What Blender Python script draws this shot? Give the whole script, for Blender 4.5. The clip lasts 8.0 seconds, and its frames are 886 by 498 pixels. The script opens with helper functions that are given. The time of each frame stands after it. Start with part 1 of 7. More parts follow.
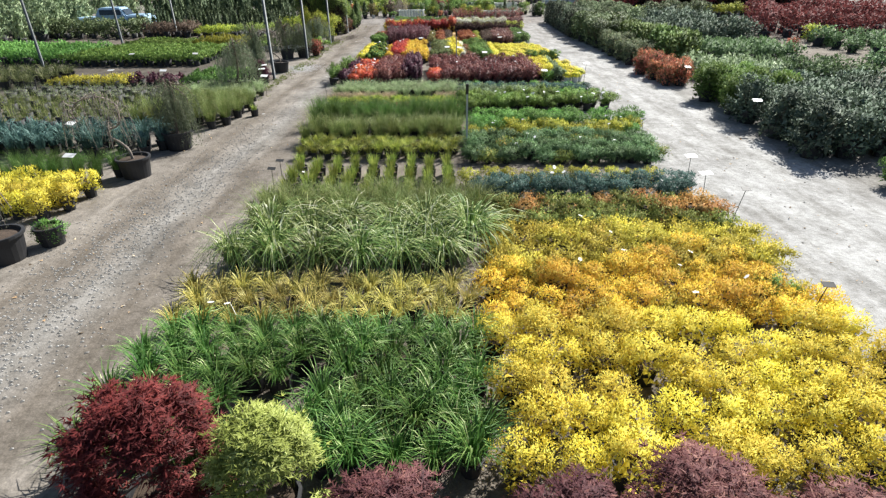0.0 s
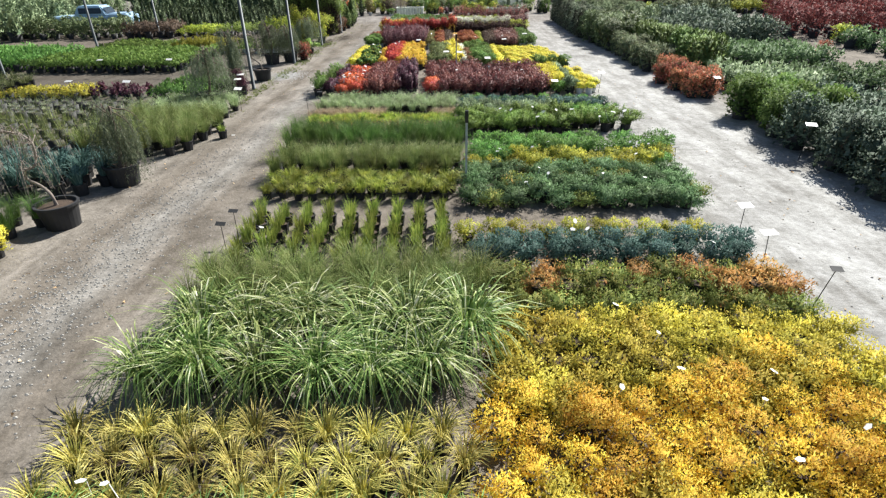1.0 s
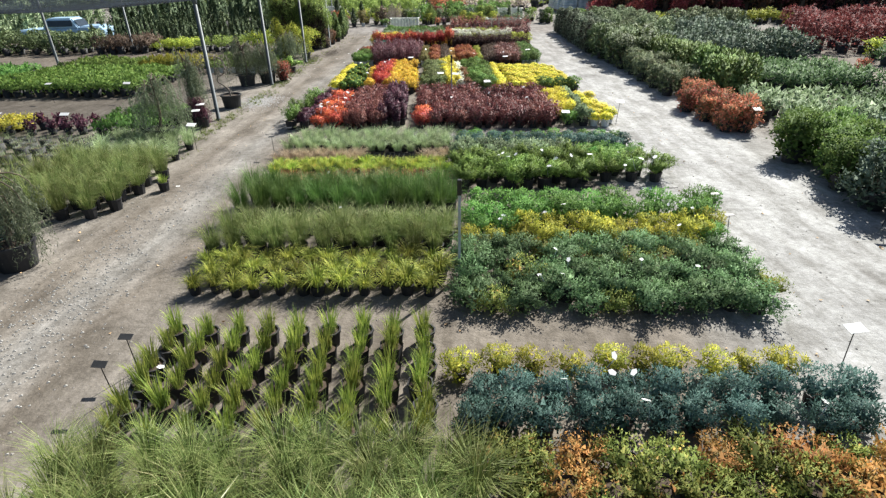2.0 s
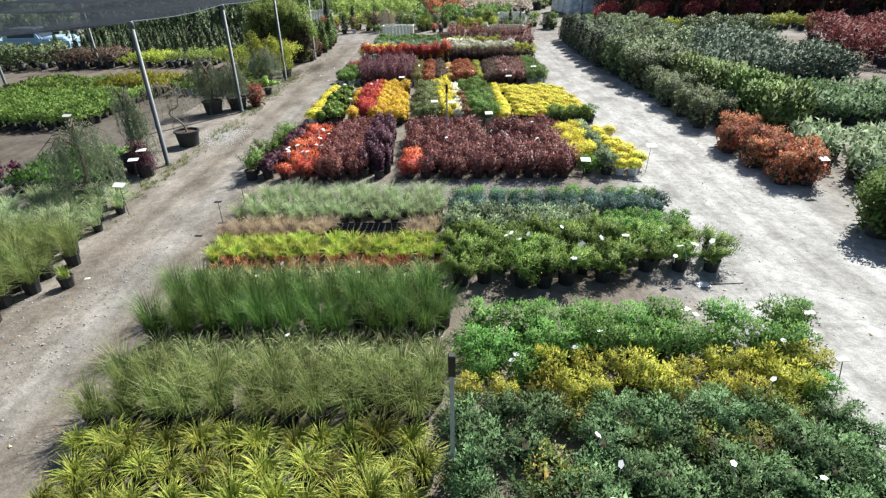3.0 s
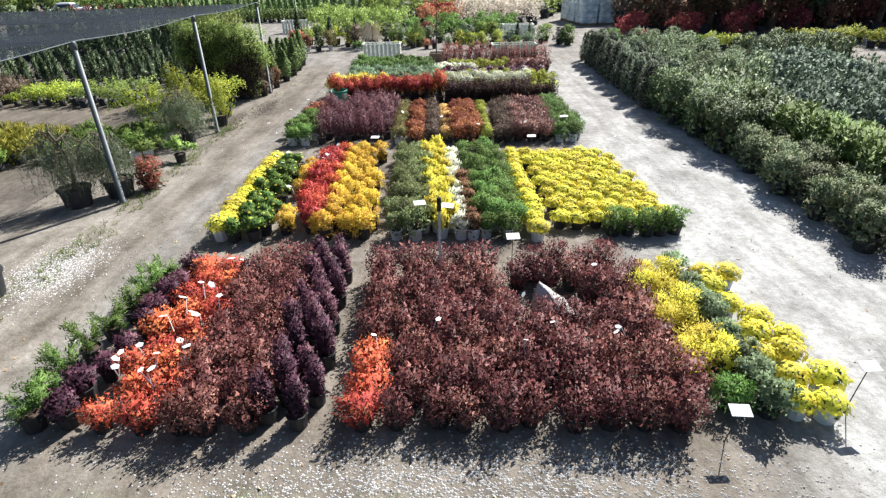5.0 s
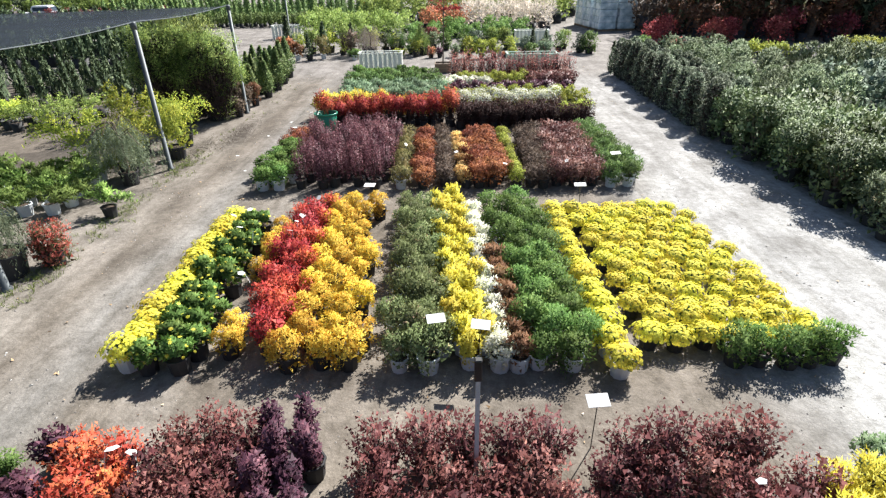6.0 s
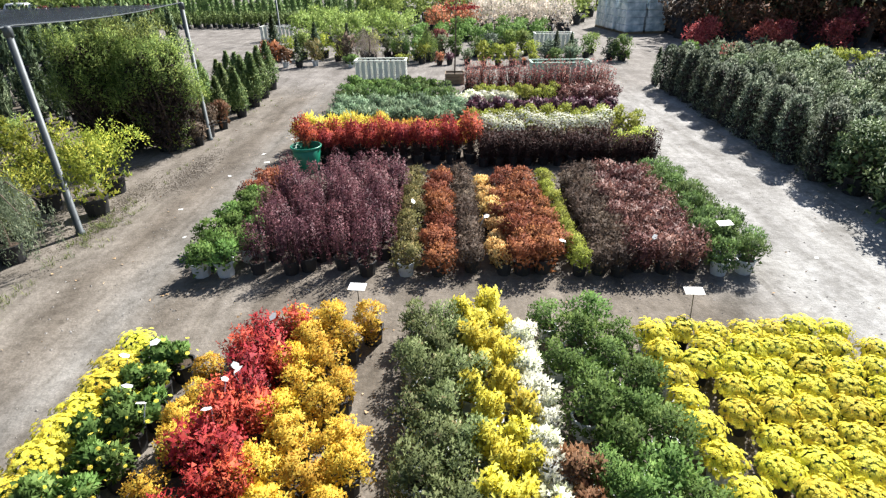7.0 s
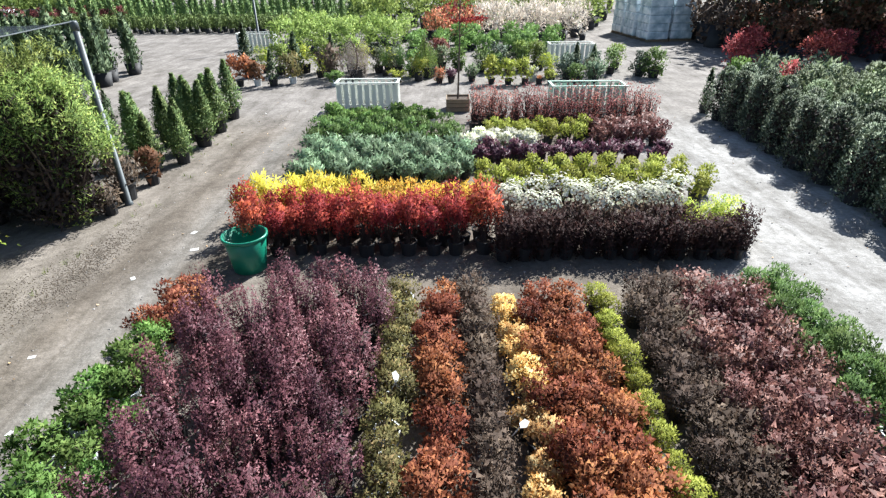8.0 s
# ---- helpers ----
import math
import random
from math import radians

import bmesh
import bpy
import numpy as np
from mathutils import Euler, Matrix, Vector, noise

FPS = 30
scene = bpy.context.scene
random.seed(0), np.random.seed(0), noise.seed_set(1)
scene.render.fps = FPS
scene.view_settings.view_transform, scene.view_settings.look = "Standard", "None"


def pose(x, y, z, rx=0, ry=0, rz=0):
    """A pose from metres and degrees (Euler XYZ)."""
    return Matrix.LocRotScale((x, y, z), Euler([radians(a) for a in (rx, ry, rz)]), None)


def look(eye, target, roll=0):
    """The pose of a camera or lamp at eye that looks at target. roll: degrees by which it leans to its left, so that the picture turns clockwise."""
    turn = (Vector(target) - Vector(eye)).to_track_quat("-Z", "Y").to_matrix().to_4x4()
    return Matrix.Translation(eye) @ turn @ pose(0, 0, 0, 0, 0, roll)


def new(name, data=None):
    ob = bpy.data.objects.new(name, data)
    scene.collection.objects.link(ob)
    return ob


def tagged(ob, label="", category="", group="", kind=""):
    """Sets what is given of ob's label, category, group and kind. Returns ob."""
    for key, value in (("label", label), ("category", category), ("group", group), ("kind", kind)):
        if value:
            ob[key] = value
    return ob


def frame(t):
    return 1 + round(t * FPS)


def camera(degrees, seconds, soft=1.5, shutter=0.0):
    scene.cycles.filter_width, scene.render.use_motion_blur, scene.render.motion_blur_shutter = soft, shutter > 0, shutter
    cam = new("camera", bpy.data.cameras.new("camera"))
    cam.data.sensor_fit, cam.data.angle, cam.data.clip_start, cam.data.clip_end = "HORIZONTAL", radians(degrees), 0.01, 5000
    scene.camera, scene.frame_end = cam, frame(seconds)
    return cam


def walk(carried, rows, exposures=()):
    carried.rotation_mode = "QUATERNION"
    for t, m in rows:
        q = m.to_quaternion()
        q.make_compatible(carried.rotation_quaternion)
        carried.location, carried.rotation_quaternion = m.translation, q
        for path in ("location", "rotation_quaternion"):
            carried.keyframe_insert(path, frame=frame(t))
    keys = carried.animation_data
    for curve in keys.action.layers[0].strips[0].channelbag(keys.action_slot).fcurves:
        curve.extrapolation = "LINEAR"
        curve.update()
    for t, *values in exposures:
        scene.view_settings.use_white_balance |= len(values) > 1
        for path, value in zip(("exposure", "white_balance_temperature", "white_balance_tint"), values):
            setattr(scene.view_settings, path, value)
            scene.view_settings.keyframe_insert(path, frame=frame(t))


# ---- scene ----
cam = camera(79.1, 8.0, soft=1.3)
PATH = [
    (0, (0.425, -1.228, 4.104), (0.395, 0.544, 3.176), -0.6),
    (0.5, (0.469, -0.01, 4.179), (0.434, 1.755, 3.24), -0.6),
    (1, (0.55, 1.349, 4.243), (0.512, 3.111, 3.296), -0.7),
    (1.5, (0.644, 2.877, 4.312), (0.608, 4.642, 3.373), -0.7),
    (1.7, (0.68, 3.521, 4.327), (0.643, 5.291, 3.396), -0.7),
    (2.8, (0.818, 7.252, 4.746), (0.779, 9.017, 3.806), -1.1),
    (3, (0.839, 7.992, 4.815), (0.802, 9.756, 3.873), -1.0),
    (3.5, (0.878, 9.911, 4.974), (0.846, 11.673, 4.028), -0.9),
    (4, (0.927, 11.808, 5.034), (0.898, 13.569, 4.087), -0.9),
    (4.5, (0.881, 13.934, 5.021), (0.86, 15.697, 4.078), -0.8),
    (4.7, (0.89, 14.821, 5.023), (0.864, 16.583, 4.077), -1.0),
    (5.8, (0.537, 19.472, 4.805), (0.516, 21.242, 3.874), -1.1),
    (6, (0.441, 20.376, 4.731), (0.418, 22.145, 3.798), -0.9),
    (6.5, (0.207, 22.671, 4.556), (0.178, 24.44, 3.622), -0.8),
    (7, (0.022, 24.989, 4.433), (-0.007, 26.758, 3.499), -0.7),
    (7.5, (-0.035, 27.35, 4.453), (-0.063, 29.112, 3.508), -0.6),
    (8, (-0.072, 29.678, 4.551), (-0.098, 31.442, 3.609), -0.6),
]
walk(cam, [(t, look(eye, target, roll)) for t, eye, target, roll in PATH], [
    (0.0, 0.94, 6400, 9), (1.5, 0.97, 6450, 8), (3.0, 1.02, 6350, 8), (4.5, 1.1, 6300, 9), (6.0, 1.26, 6350, 10),
    (6.5, 1.26, 6250, 10), (7.0, 1.16, 6400, 10), (7.5, 1.1, 6300, 9), (8.0, 1.32, 6050, 8)])

# ---- light: clear midday sun from ahead and to the right, blue sky ----
SUN_DIR = Vector((0.62, 0.86, 1.0)).normalized()
world = bpy.data.worlds.new("sky")
scene.world = world
world.use_nodes = True
wt = world.node_tree
sky = wt.nodes.new("ShaderNodeTexSky")
sky.sky_type = "NISHITA"
sky.sun_disc = False
sky.sun_elevation = math.asin(SUN_DIR.z)
sky.sun_rotation = math.atan2(SUN_DIR.x, SUN_DIR.y)
wt.links.new(sky.outputs["Color"], wt.nodes["Background"].inputs["Color"])
wt.nodes["Background"].inputs["Strength"].default_value = 0.055
sun_data = bpy.data.lights.new("sun", "SUN")
sun_data.energy, sun_data.angle, sun_data.color = 5.0, radians(0.53), (1.0, 0.965, 0.9)
sun = new("sun", sun_data)
sun.matrix_world = look((SUN_DIR * 60).to_tuple(), (0, 0, 0))

# ---- materials ----
def material(name):
    m = bpy.data.materials.new(name)
    m.use_nodes = True
    nt = m.node_tree
    return m, nt, nt.nodes["Principled BSDF"]


def node(nt, kind, **values):
    n = nt.nodes.new(kind)
    for key, value in values.items():
        n.inputs[key.replace("_", " ")].default_value = value
    return n


def ramp(nt, fac, stops, constant=False):
    r = nt.nodes.new("ShaderNodeValToRGB")
    if constant:
        r.color_ramp.interpolation = "CONSTANT"
    el = r.color_ramp.elements
    while len(el) < len(stops):
        el.new(0.5)
    for e, (pos, col) in zip(el, stops):
        e.position, e.color = pos, (*col, 1)
    nt.links.new(fac, r.inputs["Fac"])
    return r.outputs["Color"]


def mix(nt, fac, a, b, blend="MIX"):
    n = nt.nodes.new("ShaderNodeMix")
    n.data_type, n.blend_type = "RGBA", blend
    for sock, value in ((n.inputs[0], fac), (n.inputs[6], a), (n.inputs[7], b)):
        if isinstance(value, (int, float)):
            sock.default_value = value
        elif isinstance(value, tuple):
            sock.default_value = (*value, 1)
        else:
            nt.links.new(value, sock)
    return n.outputs[2]


def leaf_material(name, stops, rough=0.6, through_light=0.3, vary=0.3, island=True):
    """Foliage: each leaf takes its own shade, each plant is a little lighter or darker than its neighbour."""
    m, nt, b = material(name)
    geo, info = nt.nodes.new("ShaderNodeNewGeometry"), nt.nodes.new("ShaderNodeObjectInfo")
    # neighbouring leaves share a shade: clumps come first, single leaves second
    tc = nt.nodes.new("ShaderNodeTexCoord")
    clump = nt.nodes.new("ShaderNodeTexNoise")
    clump.noise_dimensions = "4D"
    clump.inputs["Scale"].default_value, clump.inputs["Detail"].default_value = 7.0, 2.0
    seed = node(nt, "ShaderNodeMapRange", To_Min=0.0, To_Max=40.0)
    nt.links.new(info.outputs["Random"], seed.inputs["Value"])
    nt.links.new(seed.outputs[0], clump.inputs["W"])
    nt.links.new(tc.outputs["Object"], clump.inputs["Vector"])
    wide = node(nt, "ShaderNodeMapRange", From_Min=0.3, From_Max=0.7, To_Min=-0.06, To_Max=0.54)
    nt.links.new(clump.outputs["Fac"], wide.inputs["Value"])
    shade = nt.nodes.new("ShaderNodeMath")
    shade.operation = "MULTIPLY_ADD"
    shade.inputs[1].default_value = 0.56
    nt.links.new(geo.outputs["Random Per Island"], shade.inputs[0])
    nt.links.new(wide.outputs[0], shade.inputs[2])
    col = ramp(nt, shade.outputs[0], [(p, tuple(min(0.8, 1.9 * c + 0.004) for c in rgb)) for p, rgb in stops])
    hsv = nt.nodes.new("ShaderNodeHueSaturation")
    spread = node(nt, "ShaderNodeMapRange", To_Min=1 - vary, To_Max=1 + vary * 0.8)
    hue = node(nt, "ShaderNodeMapRange", To_Min=0.488, To_Max=0.512)
    nt.links.new(info.outputs["Random"], spread.inputs["Value"])
    nt.links.new(info.outputs["Random"], hue.inputs["Value"])
    nt.links.new(spread.outputs[0], hsv.inputs["Value"])
    nt.links.new(hue.outputs[0], hsv.inputs["Hue"])
    nt.links.new(col, hsv.inputs["Color"])
    hsv.inputs["Saturation"].default_value = 0.94
    b.inputs["Roughness"].default_value = min(0.8, rough + 0.12)
    b.inputs["Specular IOR Level"].default_value = 0.16
    nt.links.new(hsv.outputs[0], b.inputs["Base Color"])
    tr = nt.nodes.new("ShaderNodeBsdfTranslucent")
    nt.links.new(hsv.outputs[0], tr.inputs["Color"])
    ms = nt.nodes.new("ShaderNodeMixShader")
    ms.inputs[0].default_value = through_light
    nt.links.new(b.outputs[0], ms.inputs[1])
    nt.links.new(tr.outputs[0], ms.inputs[2])
    nt.links.new(ms.outputs[0], nt.nodes["Material Output"].inputs["Surface"])
    return m


def plain(name, colour, rough=0.6, metal=0.0, spots=0.25, scale=20.0, bump=0.0):
    """A solid surface with stains and grain at two sizes."""
    m, nt, b = material(name)
    tc = nt.nodes.new("ShaderNodeTexCoord")
    big, fine = node(nt, "ShaderNodeTexNoise", Scale=scale * 0.2, Detail=4.0), node(nt, "ShaderNodeTexNoise", Scale=scale * 3, Detail=6.0)
    for n in (big, fine):
        nt.links.new(tc.outputs["Object"], n.inputs["Vector"])
    dark = tuple(c * (1 - spots) for c in colour)
    light = tuple(min(1, c * (1 + spots) + 0.01) for c in colour)
    c1 = ramp(nt, big.outputs["Fac"], [(0.3, dark), (0.7, light)])
    c2 = mix(nt, 0.4, c1, ramp(nt, fine.outputs["Fac"], [(0.3, dark), (0.7, light)]))
    nt.links.new(c2, b.inputs["Base Color"])
    b.inputs["Roughness"].default_value, b.inputs["Metallic"].default_value = rough, metal
    if bump:
        bp = node(nt, "ShaderNodeBump", Strength=bump, Distance=0.01)
        nt.links.new(fine.outputs["Fac"], bp.inputs["Height"])
        nt.links.new(bp.outputs[0], b.inputs["Normal"])
    return m


def ground_material():
    """Beaten earth, brown on the western lane, pale limestone gravel on the eastern one, pebbles throughout."""
    m, nt, b = material("gravel_ground")
    pos = nt.nodes.new("ShaderNodeNewGeometry").outputs["Position"]
    sep = nt.nodes.new("ShaderNodeSeparateXYZ")
    nt.links.new(pos, sep.inputs[0])
    warp = node(nt, "ShaderNodeTexNoise", Scale=0.35, Detail=5.0)
    nt.links.new(pos, warp.inputs["Vector"])
    wob = nt.nodes.new("ShaderNodeMath")
    wob.operation = "MULTIPLY_ADD"
    wob.inputs[1].default_value = 1.3
    nt.links.new(warp.outputs["Fac"], wob.inputs[0])
    nt.links.new(sep.outputs["X"], wob.inputs[2])
    x01 = node(nt, "ShaderNodeMapRange", From_Min=-11.35, From_Max=12.65)
    nt.links.new(wob.outputs[0], x01.inputs["Value"])
    earth, tan, pale, grey = (0.155, 0.135, 0.113), (0.178, 0.156, 0.132), (0.335, 0.335, 0.33), (0.215, 0.205, 0.192)
    lane = (0.215, 0.195, 0.172)
    across = ramp(nt, x01.outputs[0], [(0.0, earth), (0.2, lane), (0.24, lane), (0.262, earth), (0.28, lane), (0.3, (0.225, 0.215, 0.2)), (0.328, earth),
                                       (0.365, lane), (0.385, tan), (0.43, tan), (0.66, tan), (0.69, grey), (0.735, pale), (0.85, pale), (0.9, grey), (1.0, tan)])
    north = node(nt, "ShaderNodeMapRange", From_Min=45.5, From_Max=48.5)
    nt.links.new(sep.outputs["Y"], north.inputs["Value"])
    across = mix(nt, north.outputs[0], across, (0.25, 0.236, 0.222))
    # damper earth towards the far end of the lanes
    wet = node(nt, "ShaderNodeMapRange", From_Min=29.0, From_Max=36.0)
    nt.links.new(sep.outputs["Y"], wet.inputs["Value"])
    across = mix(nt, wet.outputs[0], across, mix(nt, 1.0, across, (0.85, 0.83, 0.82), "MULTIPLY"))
    patches = node(nt, "ShaderNodeTexNoise", Scale=1.4, Detail=7.0, Roughness=0.65)
    stretch = node(nt, "ShaderNodeMapping", Scale=(1.0, 0.6, 1.0))
    nt.links.new(pos, stretch.inputs["Vector"])
    nt.links.new(stretch.outputs[0], patches.inputs["Vector"])
    c = mix(nt, 0.9, across, ramp(nt, patches.outputs["Fac"], [(0.28, (0.5, 0.48, 0.45)), (0.48, (0.95, 0.94, 0.93)), (0.7, (1.42, 1.42, 1.42))]), "MULTIPLY")
    damp = node(nt, "ShaderNodeTexNoise", Scale=0.5, Detail=6.0)
    nt.links.new(pos, damp.inputs["Vector"])
    c = mix(nt, 0.5, c, ramp(nt, damp.outputs["Fac"], [(0.3, (0.7, 0.68, 0.66)), (0.55, (1.05, 1.04, 1.02))]), "MULTIPLY")
    # ruts and scuffs drawn out along the lanes by wheels
    ruts = node(nt, "ShaderNodeTexNoise", Scale=1.0, Detail=6.0, Roughness=0.6)
    along = node(nt, "ShaderNodeMapping", Scale=(4.2, 0.33, 1.0), Rotation=(0.0, 0.0, 0.09))
    nt.links.new(pos, along.inputs["Vector"])
    nt.links.new(along.outputs[0], ruts.inputs["Vector"])
    c = mix(nt, 0.55, c, ramp(nt, ruts.outputs["Fac"], [(0.34, (0.62, 0.6, 0.57)), (0.47, (0.96, 0.96, 0.95)), (0.62, (1.12, 1.12, 1.13)), (0.7, (1.3, 1.3, 1.3))]), "MULTIPLY")
    mottle = node(nt, "ShaderNodeTexNoise", Scale=7.0, Detail=9.0, Roughness=0.72)
    nt.links.new(pos, mottle.inputs["Vector"])
    c = mix(nt, 0.75, c, ramp(nt, mottle.outputs["Fac"], [(0.32, (0.58, 0.57, 0.55)), (0.5, (1.0, 1.0, 1.0)), (0.68, (1.34, 1.34, 1.36))]), "MULTIPLY")
    stones = node(nt, "ShaderNodeTexVoronoi", Scale=22.0)
    nt.links.new(pos, stones.inputs["Vector"])
    grit = node(nt, "ShaderNodeTexNoise", Scale=55.0, Detail=8.0, Roughness=0.7)
    nt.links.new(pos, grit.inputs["Vector"])
    c = mix(nt, 0.45, c, ramp(nt, grit.outputs["Fac"], [(0.3, (0.55, 0.54, 0.52)), (0.5, (1, 1, 1)), (0.72, (1.4, 1.4, 1.38))]), "MULTIPLY")
    sparse = ramp(nt, stones.outputs["Distance"], [(0.1, (1.25, 1.24, 1.22)), (0.35, (0.92, 0.92, 0.92))])
    c = mix(nt, 0.5, c, sparse, "MULTIPLY")
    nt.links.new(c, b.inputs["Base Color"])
    b.inputs["Roughness"].default_value = 0.92
    b.inputs["Specular IOR Level"].default_value = 0.2
    high = mix(nt, 0.5, stones.outputs["Distance"], grit.outputs["Fac"])
    bp = node(nt, "ShaderNodeBump", Strength=0.55, Distance=0.02)
    nt.links.new(high, bp.inputs["Height"])
    nt.links.new(bp.outputs[0], b.inputs["Normal"])
    return m


BLACK_POT = plain("black_plastic", (0.016, 0.016, 0.018), 0.7, spots=0.4)
WHITE_POT = plain("pale_plastic", (0.55, 0.58, 0.6), 0.5, spots=0.12)
SOIL = plain("potting_bark", (0.055, 0.035, 0.022), 0.95, spots=0.5, scale=60, bump=0.6)
ROCK = plain("pale_rock", (0.36, 0.35, 0.335), 0.85, spots=0.3, scale=9, bump=0.8)
# Stem bark; inside willows and lane hedge its dark colour stands in for shade.
TWIG_AND_SHADE = plain("twig_and_inner_shade", (0.035, 0.02, 0.016), 0.85, spots=0.3)
TAG_WHITE = plain("tag_plastic", (0.72, 0.72, 0.7), 0.5, spots=0.04)
STEEL = plain("galvanised_steel", (0.085, 0.098, 0.105), 0.55, 0.3, spots=0.35)
PALE_STEEL = plain("pale_steel", (0.42, 0.45, 0.47), 0.5, 0.1, spots=0.3)
DARK_STEEL = plain("dark_steel", (0.03, 0.03, 0.03), 0.5, 0.4)
BARK = plain("bark", (0.13, 0.095, 0.07), 0.9, spots=0.4, scale=30, bump=0.5)
PALE_BARK = plain("pale_bark", (0.23, 0.19, 0.16), 0.9, spots=0.3, scale=30, bump=0.5)
PAINT_WHITE = plain("worn_white_paint", (0.66, 0.68, 0.62), 0.55, spots=0.1)
PAINT_GREEN = plain("mint_green_paint", (0.42, 0.56, 0.46), 0.55, spots=0.12)
TUB_GREEN = plain("green_plastic", (0.01, 0.20, 0.12), 0.35, spots=0.15)

G = leaf_material
LEAF = {}
LEAF["lilyturf"] = G("lilyturf_blades", [(0, (0.018, 0.05, 0.01)), (0.5, (0.05, 0.115, 0.02)), (0.8, (0.12, 0.19, 0.04)), (1, (0.36, 0.4, 0.2))], 0.4)
LEAF["gold_sedge"] = G("gold_sedge_blades", [(0, (0.04, 0.065, 0.013)), (0.35, (0.16, 0.15, 0.03)), (0.75, (0.38, 0.32, 0.08)), (1, (0.44, 0.4, 0.17))], 0.5)
LEAF["striped"] = G("striped_grass_blades", [(0, (0.022, 0.045, 0.011)), (0.45, (0.075, 0.125, 0.026)), (0.66, (0.22, 0.25, 0.08)), (1, (0.48, 0.48, 0.32))], 0.4)
LEAF["haze"] = G("fine_grass_blades", [(0, (0.04, 0.066, 0.013)), (0.5, (0.1, 0.132, 0.032)), (0.85, (0.175, 0.185, 0.066)), (1, (0.26, 0.225, 0.12))], 0.5)
LEAF["tuft"] = G("upright_tuft_blades", [(0, (0.05, 0.08, 0.012)), (0.5, (0.13, 0.17, 0.025)), (1, (0.28, 0.29, 0.06))], 0.5)
LEAF["lime_sedge"] = G("lime_sedge_blades", [(0, (0.03, 0.05, 0.008)), (0.45, (0.12, 0.145, 0.016)), (1, (0.3, 0.28, 0.05))], 0.45, vary=0.45)
LEAF["dark_haze"] = G("dark_fine_blades", [(0, (0.02, 0.047, 0.008)), (0.6, (0.055, 0.105, 0.018)), (1, (0.12, 0.175, 0.042))], 0.5)
LEAF["olive_spike"] = G("olive_spike_blades", [(0, (0.035, 0.05, 0.018)), (0.6, (0.12, 0.15, 0.05)), (1, (0.42, 0.4, 0.22))], 0.5)
LEAF["rust"] = G("rust_leaves", [(0, (0.06, 0.02, 0.012)), (0.5, (0.2, 0.06, 0.03)), (1, (0.34, 0.17, 0.06))])
LEAF["lime"] = G("lime_leaves", [(0, (0.09, 0.15, 0.014)), (0.5, (0.2, 0.255, 0.028)), (0.88, (0.36, 0.36, 0.06)), (1, (0.42, 0.24, 0.04))])
LEAF["straw"] = G("straw_blades", [(0, (0.14, 0.1, 0.06)), (0.5, (0.27, 0.21, 0.13)), (1, (0.42, 0.35, 0.23))], 0.6)
LEAF["silver"] = G("silver_blades", [(0, (0.06, 0.095, 0.034)), (0.5, (0.165, 0.215, 0.095)), (1, (0.35, 0.38, 0.24))], 0.5)
LEAF["gold_thread"] = G("gold_thread_leaves", [(0, (0.19, 0.145, 0.012)), (0.25, (0.39, 0.3, 0.02)), (0.7, (0.45, 0.355, 0.028)), (1, (0.45, 0.39, 0.07))], 0.55, vary=0.2)
LEAF["amber"] = G("amber_leaves", [(0, (0.23, 0.125, 0.012)), (0.35, (0.4, 0.235, 0.015)), (0.7, (0.44, 0.31, 0.022)), (1, (0.46, 0.36, 0.05))], vary=0.25)
LEAF["gold_low"] = G("gold_low_leaves", [(0, (0.12, 0.11, 0.014)), (0.4, (0.25, 0.215, 0.022)), (0.8, (0.36, 0.3, 0.03)), (1, (0.4, 0.26, 0.03))], vary=0.2)
LEAF["green_rust"] = G("green_rust_leaves", [(0, (0.046, 0.07, 0.014)), (0.6, (0.122, 0.148, 0.03)), (0.85, (0.19, 0.18, 0.04)), (1, (0.34, 0.16, 0.035))])
LEAF["blue_juniper"] = G("blue_juniper_needles", [(0, (0.014, 0.034, 0.028)), (0.6, (0.042, 0.086, 0.072)), (1, (0.1, 0.155, 0.135))], 0.55)
LEAF["green_juniper"] = G("green_juniper_needles", [(0, (0.022, 0.062, 0.013)), (0.5, (0.067, 0.155, 0.027)), (1, (0.15, 0.262, 0.054))], 0.55)
LEAF["gold_juniper"] = G("gold_juniper_needles", [(0, (0.055, 0.075, 0.01)), (0.5, (0.18, 0.185, 0.02)), (1, (0.4, 0.345, 0.036))], 0.55)
LEAF["yew"] = G("yew_needles", [(0, (0.028, 0.056, 0.01)), (0.55, (0.086, 0.142, 0.023)), (1, (0.185, 0.25, 0.05))], 0.5)
LEAF["grey_mix"] = G("grey_green_leaves", [(0, (0.04, 0.06, 0.025)), (0.6, (0.11, 0.15, 0.075)), (1, (0.28, 0.32, 0.2))])
LEAF["barberry"] = G("barberry_leaves", [(0, (0.03, 0.011, 0.012)), (0.5, (0.092, 0.027, 0.026)), (0.85, (0.175, 0.06, 0.052)), (1, (0.28, 0.13, 0.1))], 0.4)
LEAF["barberry_red"] = G("red_barberry_leaves", [(0, (0.12, 0.015, 0.01)), (0.5, (0.36, 0.05, 0.02)), (1, (0.55, 0.14, 0.04))], 0.45)
LEAF["plum"] = G("plum_leaves", [(0, (0.02, 0.009, 0.017)), (0.6, (0.06, 0.02, 0.035)), (1, (0.16, 0.07, 0.09))], 0.4)
LEAF["bright_yellow"] = G("bright_yellow_leaves", [(0, (0.24, 0.19, 0.01)), (0.5, (0.41, 0.35, 0.022)), (1, (0.43, 0.4, 0.07))], vary=0.15)
LEAF["mum_green"] = G("mum_leaves", [(0, (0.02, 0.05, 0.012)), (1, (0.07, 0.13, 0.03))])
